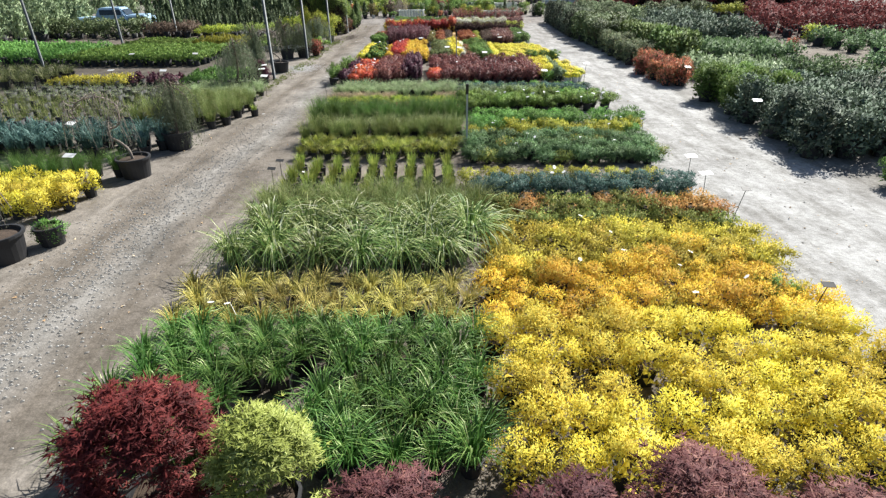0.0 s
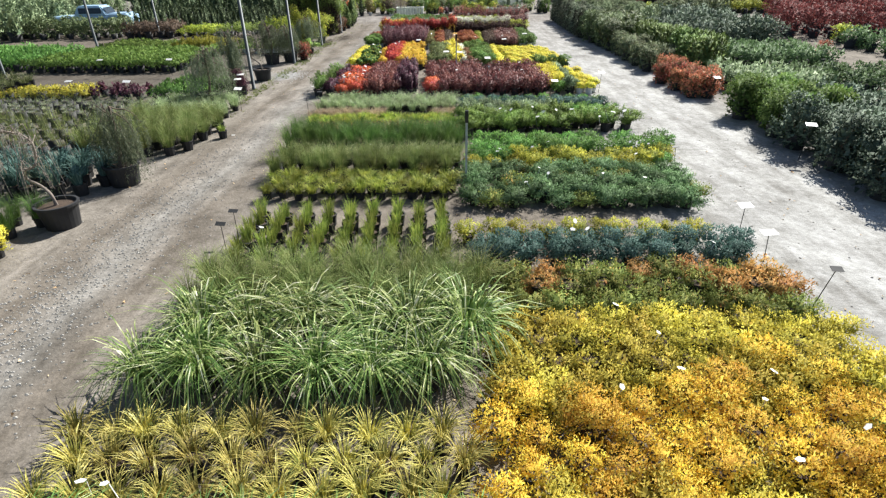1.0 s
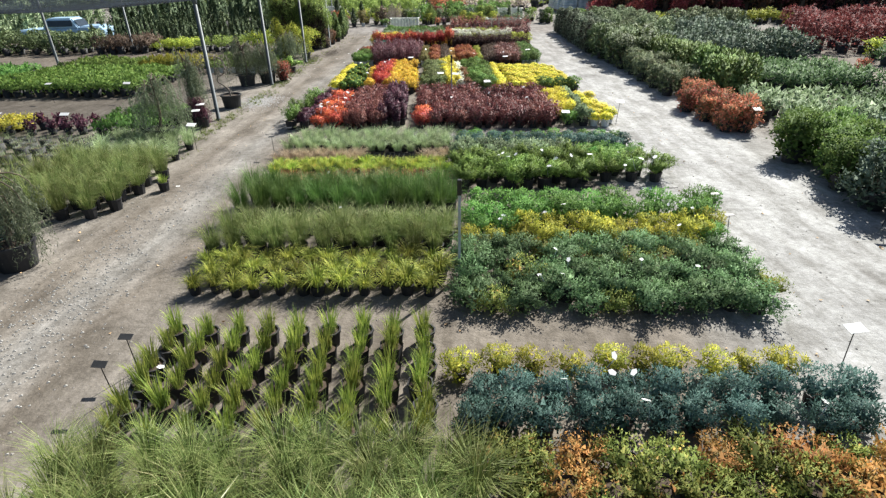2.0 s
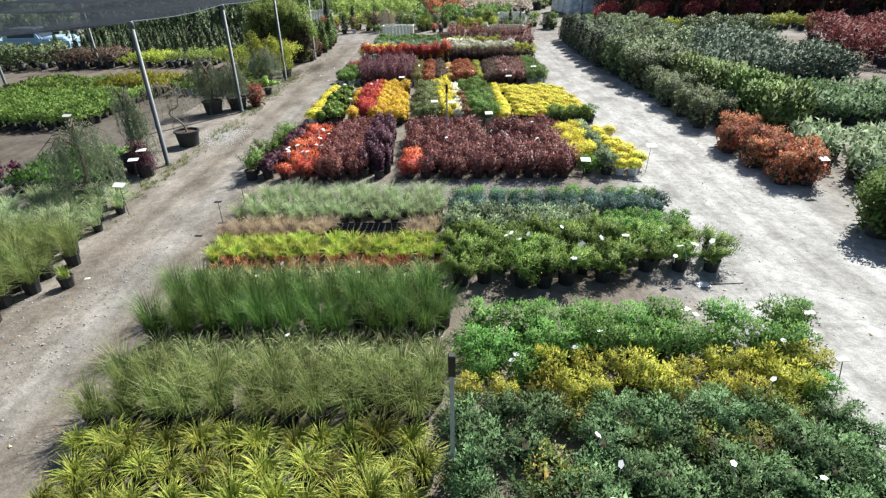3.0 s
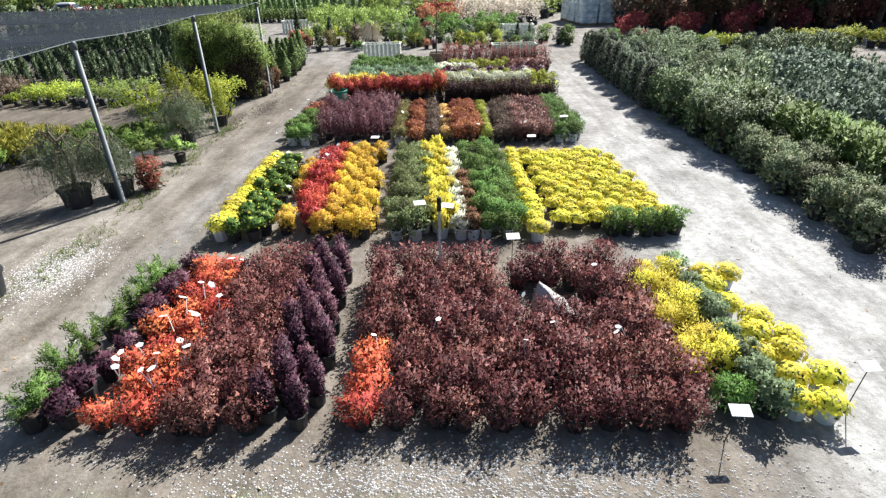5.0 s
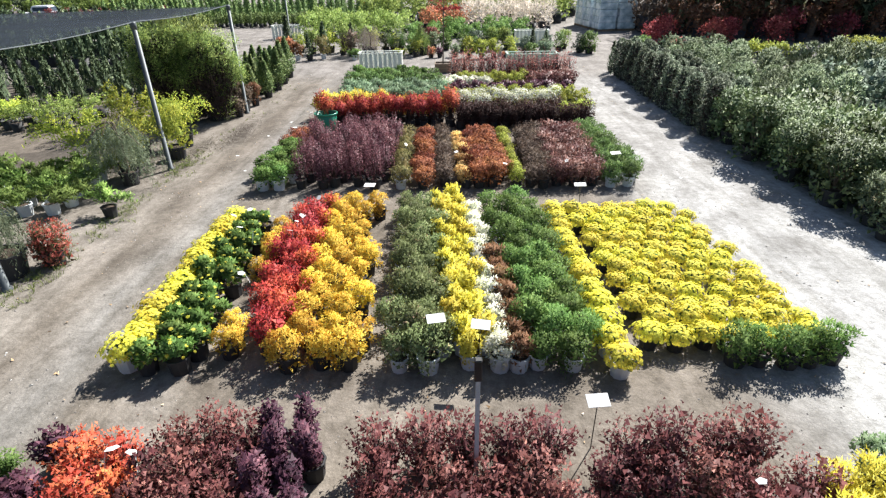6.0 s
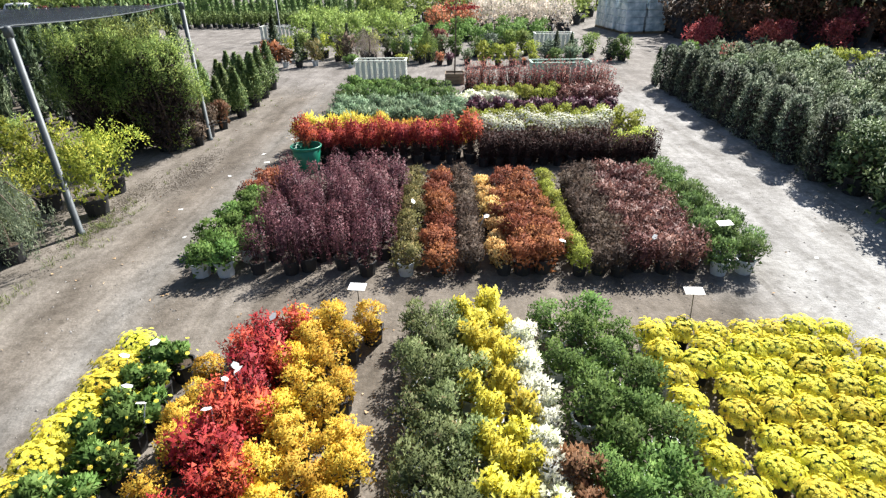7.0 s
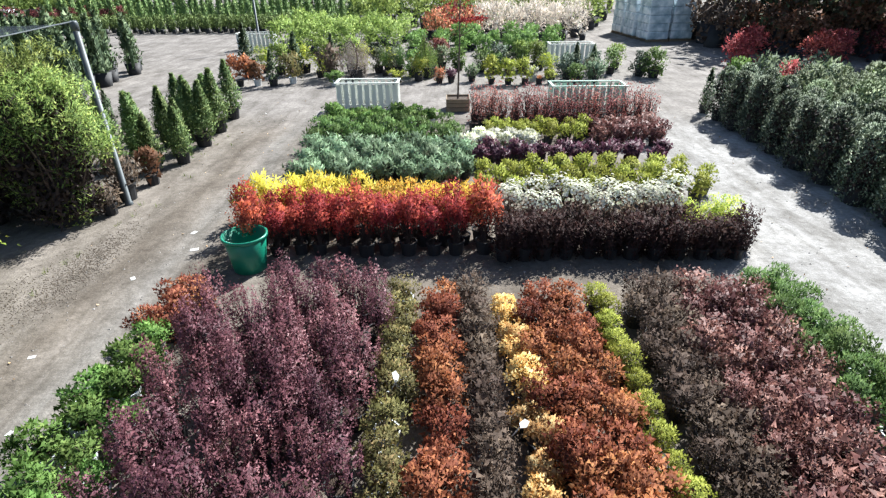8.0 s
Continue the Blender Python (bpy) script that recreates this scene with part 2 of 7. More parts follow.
LEAF["mum_yellow"] = G("yellow_petals", [(0, (0.42, 0.29, 0.008)), (0.4, (0.46, 0.37, 0.014)), (1, (0.46, 0.405, 0.045))], 0.55, vary=0.08)
LEAF["scarlet"] = G("scarlet_leaves", [(0, (0.1, 0.01, 0.01)), (0.5, (0.31, 0.022, 0.014)), (1, (0.44, 0.08, 0.03))], 0.45)
LEAF["orange_gold"] = G("orange_gold_leaves", [(0, (0.27, 0.13, 0.006)), (0.45, (0.43, 0.275, 0.012)), (1, (0.45, 0.35, 0.04))], vary=0.2)
LEAF["grey_green"] = G("grey_bush_leaves", [(0, (0.042, 0.058, 0.02)), (0.6, (0.105, 0.13, 0.046)), (0.88, (0.18, 0.2, 0.088)), (1, (0.25, 0.17, 0.1))])
LEAF["white_bloom"] = G("white_variegated_leaves", [(0, (0.14, 0.18, 0.08)), (0.35, (0.42, 0.44, 0.3)), (1, (0.72, 0.72, 0.6))])
LEAF["green_bush"] = G("green_bush_leaves", [(0, (0.028, 0.058, 0.011)), (0.6, (0.074, 0.132, 0.025)), (1, (0.16, 0.22, 0.055))])
LEAF["dusk_red"] = G("dusky_red_leaves", [(0, (0.045, 0.036, 0.015)), (0.5, (0.125, 0.062, 0.028)), (1, (0.23, 0.12, 0.06))])
LEAF["ninebark"] = G("ninebark_leaves", [(0, (0.028, 0.01, 0.014)), (0.5, (0.08, 0.028, 0.037)), (0.85, (0.14, 0.055, 0.066)), (1, (0.26, 0.15, 0.155))], 0.38)
LEAF["olive"] = G("olive_leaves", [(0, (0.045, 0.043, 0.015)), (0.6, (0.115, 0.105, 0.034)), (1, (0.25, 0.17, 0.07))])
LEAF["copper"] = G("copper_leaves", [(0, (0.045, 0.012, 0.007)), (0.5, (0.14, 0.038, 0.015)), (1, (0.31, 0.115, 0.04))])
LEAF["umber"] = G("umber_leaves", [(0, (0.028, 0.019, 0.014)), (0.6, (0.068, 0.046, 0.034)), (1, (0.125, 0.088, 0.062))])
LEAF["peach"] = G("peach_leaves", [(0, (0.22, 0.115, 0.035)), (0.5, (0.41, 0.25, 0.075)), (1, (0.46, 0.37, 0.18))])
LEAF["yellow_green"] = G("yellow_green_leaves", [(0, (0.065, 0.08, 0.01)), (0.5, (0.165, 0.18, 0.02)), (1, (0.3, 0.3, 0.05))])
LEAF["mahogany"] = G("mahogany_leaves", [(0, (0.038, 0.015, 0.014)), (0.6, (0.108, 0.043, 0.037)), (1, (0.27, 0.135, 0.11))], 0.4)
LEAF["fresh_green"] = G("fresh_green_leaves", [(0, (0.045, 0.08, 0.015)), (0.6, (0.12, 0.18, 0.035)), (1, (0.23, 0.29, 0.08))])
LEAF["flame"] = G("flame_leaves", [(0, (0.04, 0.006, 0.006)), (0.5, (0.19, 0.016, 0.012)), (1, (0.38, 0.06, 0.02))])
LEAF["wine_stem"] = G("wine_lower_leaves", [(0, (0.011, 0.006, 0.006)), (0.7, (0.034, 0.014, 0.012)), (1, (0.06, 0.027, 0.022))])
LEAF["grey_holly"] = G("grey_holly_leaves", [(0, (0.02, 0.033, 0.02)), (0.6, (0.058, 0.082, 0.054)), (1, (0.145, 0.175, 0.13))], 0.6, 0.12)
LEAF["cedar"] = G("cedar_sprays", [(0, (0.014, 0.026, 0.012)), (0.6, (0.042, 0.065, 0.029)), (1, (0.165, 0.2, 0.105))], 0.6, 0.12)
LEAF["cedar_sage"] = G("sage_cedar_sprays", [(0, (0.028, 0.046, 0.022)), (0.55, (0.088, 0.118, 0.058)), (1, (0.25, 0.28, 0.16))], 0.6, 0.12)
LEAF["bright_maple"] = G("bright_maple_leaves", [(0, (0.07, 0.012, 0.012)), (0.5, (0.22, 0.03, 0.03)), (1, (0.42, 0.09, 0.08))])
LEAF["woodland"] = G("woodland_leaves", [(0, (0.035, 0.042, 0.022)), (0.6, (0.095, 0.1, 0.05)), (1, (0.19, 0.175, 0.1))], 0.6, 0.5)
LEAF["hedge_grey"] = G("grey_hedge_sprays", [(0, (0.02, 0.032, 0.018)), (0.55, (0.068, 0.09, 0.054)), (1, (0.235, 0.262, 0.175))], 0.55, 0.15)
LEAF["wisp_red"] = G("dull_red_twig_leaves", [(0, (0.06, 0.022, 0.02)), (0.5, (0.16, 0.048, 0.042)), (0.85, (0.27, 0.1, 0.08)), (1, (0.34, 0.12, 0.05))])
LEAF["cedar_light"] = G("light_cedar_sprays", [(0, (0.026, 0.048, 0.012)), (0.6, (0.075, 0.115, 0.028)), (1, (0.18, 0.235, 0.07))], 0.6, 0.12)
LEAF["orange_leaf"] = G("nandina_leaves", [(0, (0.03, 0.045, 0.018)), (0.35, (0.085, 0.075, 0.03)), (0.6, (0.28, 0.066, 0.04)), (0.85, (0.41, 0.115, 0.06)), (1, (0.48, 0.31, 0.21))])
LEAF["red_maple"] = G("red_maple_leaves", [(0, (0.02, 0.004, 0.005)), (0.5, (0.075, 0.01, 0.009)), (1, (0.16, 0.027, 0.02))], 0.5, 0.25)
LEAF["green_maple"] = G("green_maple_leaves", [(0, (0.07, 0.085, 0.014)), (0.6, (0.165, 0.178, 0.032)), (1, (0.26, 0.275, 0.09))], 0.5, 0.25)
LEAF["purple_maple"] = G("purple_maple_leaves", [(0, (0.028, 0.01, 0.012)), (0.6, (0.088, 0.03, 0.031)), (1, (0.19, 0.09, 0.07))], 0.5, 0.25)
LEAF["willow"] = G("willow_leaves", [(0, (0.026, 0.045, 0.009)), (0.5, (0.082, 0.118, 0.022)), (1, (0.26, 0.29, 0.065))], 0.55, 0.25)
LEAF["weeping"] = G("weeping_leaves", [(0, (0.045, 0.062, 0.034)), (0.6, (0.1, 0.12, 0.07)), (1, (0.2, 0.215, 0.145))], 0.5)
LEAF["far_red"] = G("far_red_leaves", [(0, (0.04, 0.014, 0.012)), (0.6, (0.115, 0.029, 0.026)), (1, (0.24, 0.075, 0.058))])
LEAF["tan_plume"] = G("tan_plumes", [(0, (0.17, 0.135, 0.11)), (0.5, (0.3, 0.25, 0.21)), (1, (0.44, 0.39, 0.35))], 0.6)
LEAF["meadow"] = G("meadow_leaves", [(0, (0.036, 0.07, 0.012)), (0.6, (0.098, 0.15, 0.026)), (1, (0.2, 0.25, 0.058))])
LEAF["thicket"] = G("thicket_leaves", [(0, (0.042, 0.072, 0.012)), (0.6, (0.13, 0.172, 0.032)), (1, (0.27, 0.3, 0.08))])
LEAF["sage_juniper"] = G("sage_juniper_needles", [(0, (0.024, 0.052, 0.018)), (0.6, (0.068, 0.122, 0.046)), (1, (0.155, 0.22, 0.105))], 0.55)
LEAF["chartreuse"] = G("chartreuse_leaves", [(0, (0.065, 0.1, 0.01)), (0.5, (0.17, 0.21, 0.022)), (0.8, (0.32, 0.32, 0.03)), (1, (0.43, 0.4, 0.05))])
LEAF["laurel"] = G("laurel_leaves", [(0, (0.02, 0.035, 0.013)), (0.6, (0.062, 0.09, 0.032)), (1, (0.2, 0.23, 0.11))], 0.45, 0.15)
LEAF["viburnum"] = G("viburnum_leaves", [(0, (0.03, 0.042, 0.02)), (0.55, (0.075, 0.095, 0.045)), (0.85, (0.15, 0.165, 0.085)), (1, (0.24, 0.17, 0.1))], 0.55, 0.15)
LEAF["cedar_lane"] = G("bright_cedar_sprays", [(0, (0.026, 0.048, 0.013)), (0.6, (0.075, 0.115, 0.034)), (1, (0.2, 0.23, 0.08))], 0.6, 0.15)
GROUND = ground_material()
LEAF["aster"] = G("aster_leaves", [(0, (0.05, 0.08, 0.045)), (0.6, (0.12, 0.18, 0.1)), (1, (0.26, 0.32, 0.2))])
LEAF["edge_green"] = G("edge_green_leaves", [(0, (0.028, 0.055, 0.014)), (0.6, (0.07, 0.12, 0.03)), (1, (0.15, 0.21, 0.06))])
LEAF["rust_juniper"] = G("rust_juniper_needles", [(0, (0.06, 0.06, 0.016)), (0.45, (0.2, 0.11, 0.028)), (0.75, (0.3, 0.13, 0.032)), (1, (0.38, 0.2, 0.05))], 0.55)

# ---- building helpers ----
def mesh_from(name, verts, faces, mats, slots=None, smooth=False):
    me = bpy.data.meshes.new(name)
    me.from_pydata([tuple(v) for v in verts], [], [tuple(f) for f in faces])
    for m in mats:
        me.materials.append(m)
    if slots is not None:
        me.polygons.foreach_set("material_index", np.asarray(slots, dtype=np.int32))
    if smooth:
        me.polygons.foreach_set("use_smooth", np.ones(len(me.polygons), dtype=bool))
    me.update()
    return me


def foliage_mesh(name, verts, faces, mats, slots=None, reach=0.1, dome=True, own=0.35, up=0.42):
    """Leaves that take the light as one mass: each faces out of the clump round it, as foliage shades in the sun."""
    v = np.asarray(verts, dtype=float)
    slots = [0] * len(faces) if slots is None else list(slots)
    which = [i for i, t in enumerate(faces) if len(t) == 3 and slots[i] == 0]
    if len(which) < 30:
        return mesh_from(name, v, faces, mats, slots)
    tri = np.array([faces[i] for i in which])
    a, b, c = v[tri[:, 0]], v[tri[:, 1]], v[tri[:, 2]]
    mid, flat = (a + b + c) / 3, unit(np.cross(b - a, c - a))
    # where the neighbouring leaves lie, by cells of the clump's size
    cell = np.floor(mid / reach).astype(int)
    cell -= cell.min(axis=0) - 1
    dims = cell.max(axis=0) + 2
    flatten = np.ravel_multi_index(cell.T, dims)
    total = np.stack([np.bincount(flatten, w, int(np.prod(dims))).reshape(dims) for w in (np.ones(len(mid)), *mid.T)])
    for ax in (1, 2, 3):
        total = total + np.roll(total, 1, axis=ax) + np.roll(total, -1, axis=ax)
    near = total.reshape(4, -1)[:, flatten]
    out = (mid - (near[1:] / near[0]).T) / reach
    if dome:
        low, high = np.percentile(mid[:, 2], [2, 98])
        out = 0.9 * out + 0.6 * unit((mid - np.array([0, 0, low + 0.25 * (high - low)])) * np.array([1, 1, 1.1]))
    out = unit(out + np.array([0, 0, up]))
    turned = np.sum(flat * out, axis=1) < 0
    tri[turned] = tri[turned][:, [0, 2, 1]]
    flat[turned] *= -1
    normal = unit(out + own * flat)
    faces = list(faces)
    for i, t in zip(which, tri):
        faces[i] = tuple(t)
    me = mesh_from(name, v, faces, mats, slots)
    smooth = np.zeros(len(me.polygons), dtype=bool)
    smooth[which] = True
    me.polygons.foreach_set("use_smooth", smooth)
    at = np.zeros((len(v), 3))
    at[tri.ravel()] = np.repeat(normal, 3, axis=0)
    me.normals_split_custom_set_from_vertices([tuple(n) for n in at])
    return me


def from_bm(name, bm, mats, smooth=False):
    me = bpy.data.meshes.new(name)
    bm.to_mesh(me)
    bm.free()
    for m in mats if isinstance(mats, (list, tuple)) else [mats]:
        me.materials.append(m)
    if smooth:
        me.polygons.foreach_set("use_smooth", np.ones(len(me.polygons), dtype=bool))
    return me


def part(name, data, parent, label="", m=None):
    ob = new(name, data)
    ob.parent = parent
    if m is not None:
        ob.matrix_basis = m
    return tagged(ob, label)


def empty(name, m, label, category, group="", kind=""):
    ob = new(name)
    ob.empty_display_size = 0.2
    ob.matrix_basis = m
    return tagged(ob, label, category, group, kind)


def box(bm, size, m=None, bevel=0.0, slot=0):
    r = bmesh.ops.create_cube(bm, size=1.0)
    vs = r["verts"]
    bmesh.ops.scale(bm, vec=size, verts=vs)
    fs = {f for v in vs for f in v.link_faces}
    if bevel:
        es = {e for v in vs for e in v.link_edges}
        b = bmesh.ops.bevel(bm, geom=list(es), offset=bevel, segments=1, affect="EDGES")
        fs = {f for v in b["verts"] for f in v.link_faces} | {f for f in fs if f.is_valid}
        vs = list({v for f in fs for v in f.verts})
    for f in fs:
        f.material_index = slot
    if m is not None:
        bmesh.ops.transform(bm, matrix=m, verts=vs)


def lathe(bm, profile, n=16, slot=0):
    """Turns a profile of (radius, height) round the z axis."""
    rings = []
    for r, z in profile:
        if r < 1e-5:
            rings.append([bm.verts.new((0, 0, z))])
        else:
            rings.append([bm.verts.new((r * math.cos(2 * math.pi * i / n), r * math.sin(2 * math.pi * i / n), z)) for i in range(n)])
    for a, b in zip(rings, rings[1:]):
        for i in range(n):
            j = (i + 1) % n
            if len(a) == 1 and len(b) == 1:
                continue
            vs = [a[0], b[j], b[i]] if len(a) == 1 else [a[i], a[j], b[0]] if len(b) == 1 else [a[i], a[j], b[j], b[i]]
            bm.faces.new(vs).material_index = slot


def tube(bm, pts, radii, n=6, slot=0):
    """A tapered round limb along a line of points."""
    pts = [Vector(p) for p in pts]
    prev = None
    for k, p in enumerate(pts):
        d = (pts[min(k + 1, len(pts) - 1)] - pts[max(k - 1, 0)]).normalized()
        side = d.cross(Vector((0.31, 0.2, 0.93))).normalized()
        other = d.cross(side)
        r = float(radii[k])
        ring = [bm.verts.new(p + r * (math.cos(2 * math.pi * i / n) * side + math.sin(2 * math.pi * i / n) * other)) for i in range(n)]
        if prev:
            for i in range(n):
                bm.faces.new([prev[i], prev[(i + 1) % n], ring[(i + 1) % n], ring[i]]).material_index = slot
        prev = ring


def unit(v):
    return v / np.maximum(np.linalg.norm(v, axis=1, keepdims=True), 1e-6)


def leaves(rng, base, way, length, width, curl=0.25):
    """Pointed leaves: a tapering blade from base along way for each row."""
    n = len(base)
    way = unit(way)
    side = unit(np.cross(way, rng.normal(size=(n, 3)) + np.array([0.4, 0.55, 1.7])))
    normal = np.cross(way, side)
    length, width = np.broadcast_to(length, n)[:, None] * 1.22, np.broadcast_to(width, n)[:, None] * 1.6
    low, tip = base + way * length * 0.12, base + way * length - normal * length * curl * 0.3
    v = np.stack([low - side * width * 0.5, low + side * width * 0.5, tip], axis=1).reshape(-1, 3)
    return v, np.arange(3 * n).reshape(-1, 3)


def blades(rng, n, height, spread, droop, width, foot=0.06, segs=3, z0=0.0, tall=0.35):
    """Arching grass blades from a tight foot."""
    a = rng.uniform(0, 2 * math.pi, n)
    out = np.stack([np.cos(a), np.sin(a), np.zeros(n)], axis=1)
    side = np.stack([-np.sin(a), np.cos(a), np.zeros(n)], axis=1)
    base = out * (foot * np.sqrt(rng.uniform(0, 1, n)))[:, None] + np.array([0, 0, z0])
    h = height * rng.uniform(1 - tall, 1 + tall * 0.3, n)
    s = spread * rng.uniform(0.15, 1.0, n)
    dr = droop * rng.uniform(0.3, 1.2, n)
    rows = []
    for k in range(segs + 1):
        u = k / segs
        c = base + out * (s * (0.35 * u + 0.65 * u * u))[:, None]
        c[:, 2] += h * (1.35 * u - 0.35 * u * u) - dr * h * u ** 3
        w = width * (1.0, 0.95, 0.7, 0.15)[min(3, round(3 * u))] * 0.5
        twist = side * math.cos(0.7 * u) + np.array([0, 0, 1.0]) * math.sin(0.7 * u) * 0.5
        rows += [c - twist * w, c + twist * w]
    v = np.stack(rows, axis=1).reshape(-1, 3)
    q = 2 * (segs + 1)
    f = [np.array([2 * k, 2 * k + 1, 2 * k + 3, 2 * k + 2]) + q * np.arange(n)[:, None] for k in range(segs)]
    return v, np.concatenate(f)


def joined(*pieces):
    """Puts (verts, faces, slot) pieces into one."""
    vs, fs, slots, k = [], [], [], 0
    for v, f, slot in pieces:
        vs.append(np.asarray(v))
        fs += [tuple(int(i) + k for i in face) for face in f]
        slots += [slot] * len(f)
        k += len(v)
    return np.concatenate(vs), fs, slots


def twigs(rng, tips, z0, width=0.008, root=0.05):
    """Thin stems from the crown of the pot to each tip."""
    n = len(tips)
    a = rng.uniform(0, 2 * math.pi, n)
    base = np.stack([np.cos(a) * root * rng.uniform(0, 1, n), np.sin(a) * root * rng.uniform(0, 1, n), np.full(n, z0)], axis=1)
    side = np.stack([np.cos(a + 1.5), np.sin(a + 1.5), np.zeros(n)], axis=1) * width
    mid = (base + tips) * 0.5 + rng.normal(size=(n, 3)) * 0.02
    v = np.stack([base - side, base + side, mid + side * 0.7, tips, mid - side * 0.7], axis=1).reshape(-1, 3)
    q = np.arange(n)[:, None] * 5
    f = np.concatenate([q + np.array([0, 1, 2, 4])]), np.concatenate([q + np.array([4, 2, 3])])
    return v, [tuple(r) for r in f[0]] + [tuple(r) for r in f[1]]


def bush(rng, r, z0, z1, n, L, W, lumps=16, fluff=0.35, up=0.3, flat=1.0, skirt=0.0):
    """A mound of leaves in clumps: dense outside, with hollows between the clumps."""
    th = rng.uniform(0, 2 * math.pi, lumps)
    u = np.sqrt(rng.uniform(0.05, 1, lumps))
    zc = z0 + (z1 - z0) * np.clip(0.28 + 0.69 * np.sqrt(1 - 0.8 * u * u) - 0.3 * rng.uniform(0, 1, lumps) * u, 0.12, 1)
    zc = np.where(rng.uniform(0, 1, lumps) < skirt, z0 * 0.5 + (z1 - z0) * rng.uniform(0.0, 0.6, lumps), zc)
    c = np.stack([r * 0.85 * u * np.cos(th), r * 0.85 * u * np.sin(th), zc], axis=1)
    k = rng.integers(0, lumps, n)
    d = unit(rng.normal(size=(n, 3)) + np.array([0, 0, 0.55]))
    p = c[k] + d * (fluff * r) * rng.uniform(0.3, 1.0, n)[:, None] * np.array([1, 1, flat])
    p[:, 2] = np.clip(p[:, 2], z0 * 0.45, None)
    way = d + 0.6 * rng.normal(size=(n, 3)) + np.array([0, 0, up])
    return leaves(rng, p, way, L * rng.uniform(0.7, 1.3, n), W * rng.uniform(0.7, 1.3, n)), c


def sprays(rng, n_spray, per, reach, z0, rise, L, W, nod=0.0, root=0.03):
    """Feathery sprays: side leaves along arching stems (juniper, yew, thread cypress)."""
    # sprays gather into plumes, with hollows between them
    plumes = max(9, n_spray // 8)
    pick = rng.integers(0, plumes, n_spray)
    far = np.sqrt(rng.uniform(0.004, 1, plumes))
    a = rng.uniform(0, 2 * math.pi, plumes)[pick] + rng.normal(size=n_spray) * 0.13 / (0.3 + far[pick])
    e = reach * np.clip(far[pick] * rng.uniform(0.7, 1.12, n_spray), 0.05, 1.1)
    h = rise * (rng.uniform(0.5, 1.0, plumes)[pick] * rng.uniform(0.85, 1.08, n_spray)) * (1 - 0.35 * (e / reach) ** 2)
    out = np.stack([np.cos(a), np.sin(a), np.zeros(n_spray)], axis=1)
    pts, ways = [], []
    for k in range(per):
        u = 0.2 + 0.8 * (k + rng.uniform(0, 1, n_spray)) / per
        p = out * (root * u + e * u)[:, None]
        p[:, 2] += z0 + h * np.sin(np.minimum(u, 1) * 1.57) - nod * h * u ** 4 - 0.3 * z0 * (e / reach) ** 3 * u
        p += rng.normal(size=p.shape) * 0.018
        w = out * 0.8 + np.array([0, 0, 0.5 - nod]) + 0.75 * rng.normal(size=p.shape)
        pts.append(p)
        ways.append(w)
    p, w = np.concatenate(pts), np.concatenate(ways)
    n = len(p)
    return leaves(rng, p, w, L * rng.uniform(0.7, 1.3, n), W * rng.uniform(0.7, 1.3, n))


def canes(rng, n_cane, per, r, z0, h, L, W, lean=0.5, low=0.25, even=0.3):
    """Upright leafy canes (barberry, ninebark): leaves spiralling up steep stems."""
    a = rng.uniform(0, 2 * math.pi, n_cane)
    e = r * np.sqrt(rng.uniform(0.0, 1, n_cane))
    top = np.stack([e * np.cos(a), e * np.sin(a), z0 + h * rng.uniform(1 - even, 1.0, n_cane) * (1 - 0.32 * (e / r) ** 2)], axis=1)
    foot = top * np.array([lean, lean, 0]) + np.array([0, 0, z0])
    pts, ways = [], []
    for k in range(per):
        u = low + (1 - low) * (k + rng.uniform(0, 1, n_cane)) / per
        p = foot + (top - foot) * u[:, None] + rng.normal(size=(n_cane, 3)) * 0.015
        p[:, 2] -= 0.75 * z0 * (1 - u) * (e / r)
        pts.append(p)
        ways.append(rng.normal(size=(n_cane, 3)) * 0.8 + np.array([0, 0, 0.9]))
    p, w = np.concatenate(pts), np.concatenate(ways)
    n = len(p)
    return leaves(rng, p, w, L * rng.uniform(0.7, 1.3, n), W * rng.uniform(0.7, 1.3, n)), top


def pot_mesh(name, r, h, mat, n=9, soil=0.86, simple=False):
    bm = bmesh.new()
    if simple:
        lathe(bm, [(r * 0.8, 0.0), (r * 1.03, h), (r * 0.93, h * soil)], n)
        lathe(bm, [(r * 0.93, h * soil), (0, h * soil + 0.02)], n, 1)
        return from_bm(name, bm, [mat, SOIL])
    t = 0.06 * r + 0.004
    lathe(bm, [(r * 0.8, 0.0), (r * 0.96, h * 0.88), (r * 1.05, h * 0.9), (r * 1.05, h), (r - t, h), (r - t * 1.3, h * soil)], n)
    lathe(bm, [(r - t * 1.2, h * soil), (0, h * soil + 0.02)], n, 1)
    return from_bm(name, bm, [mat, SOIL])


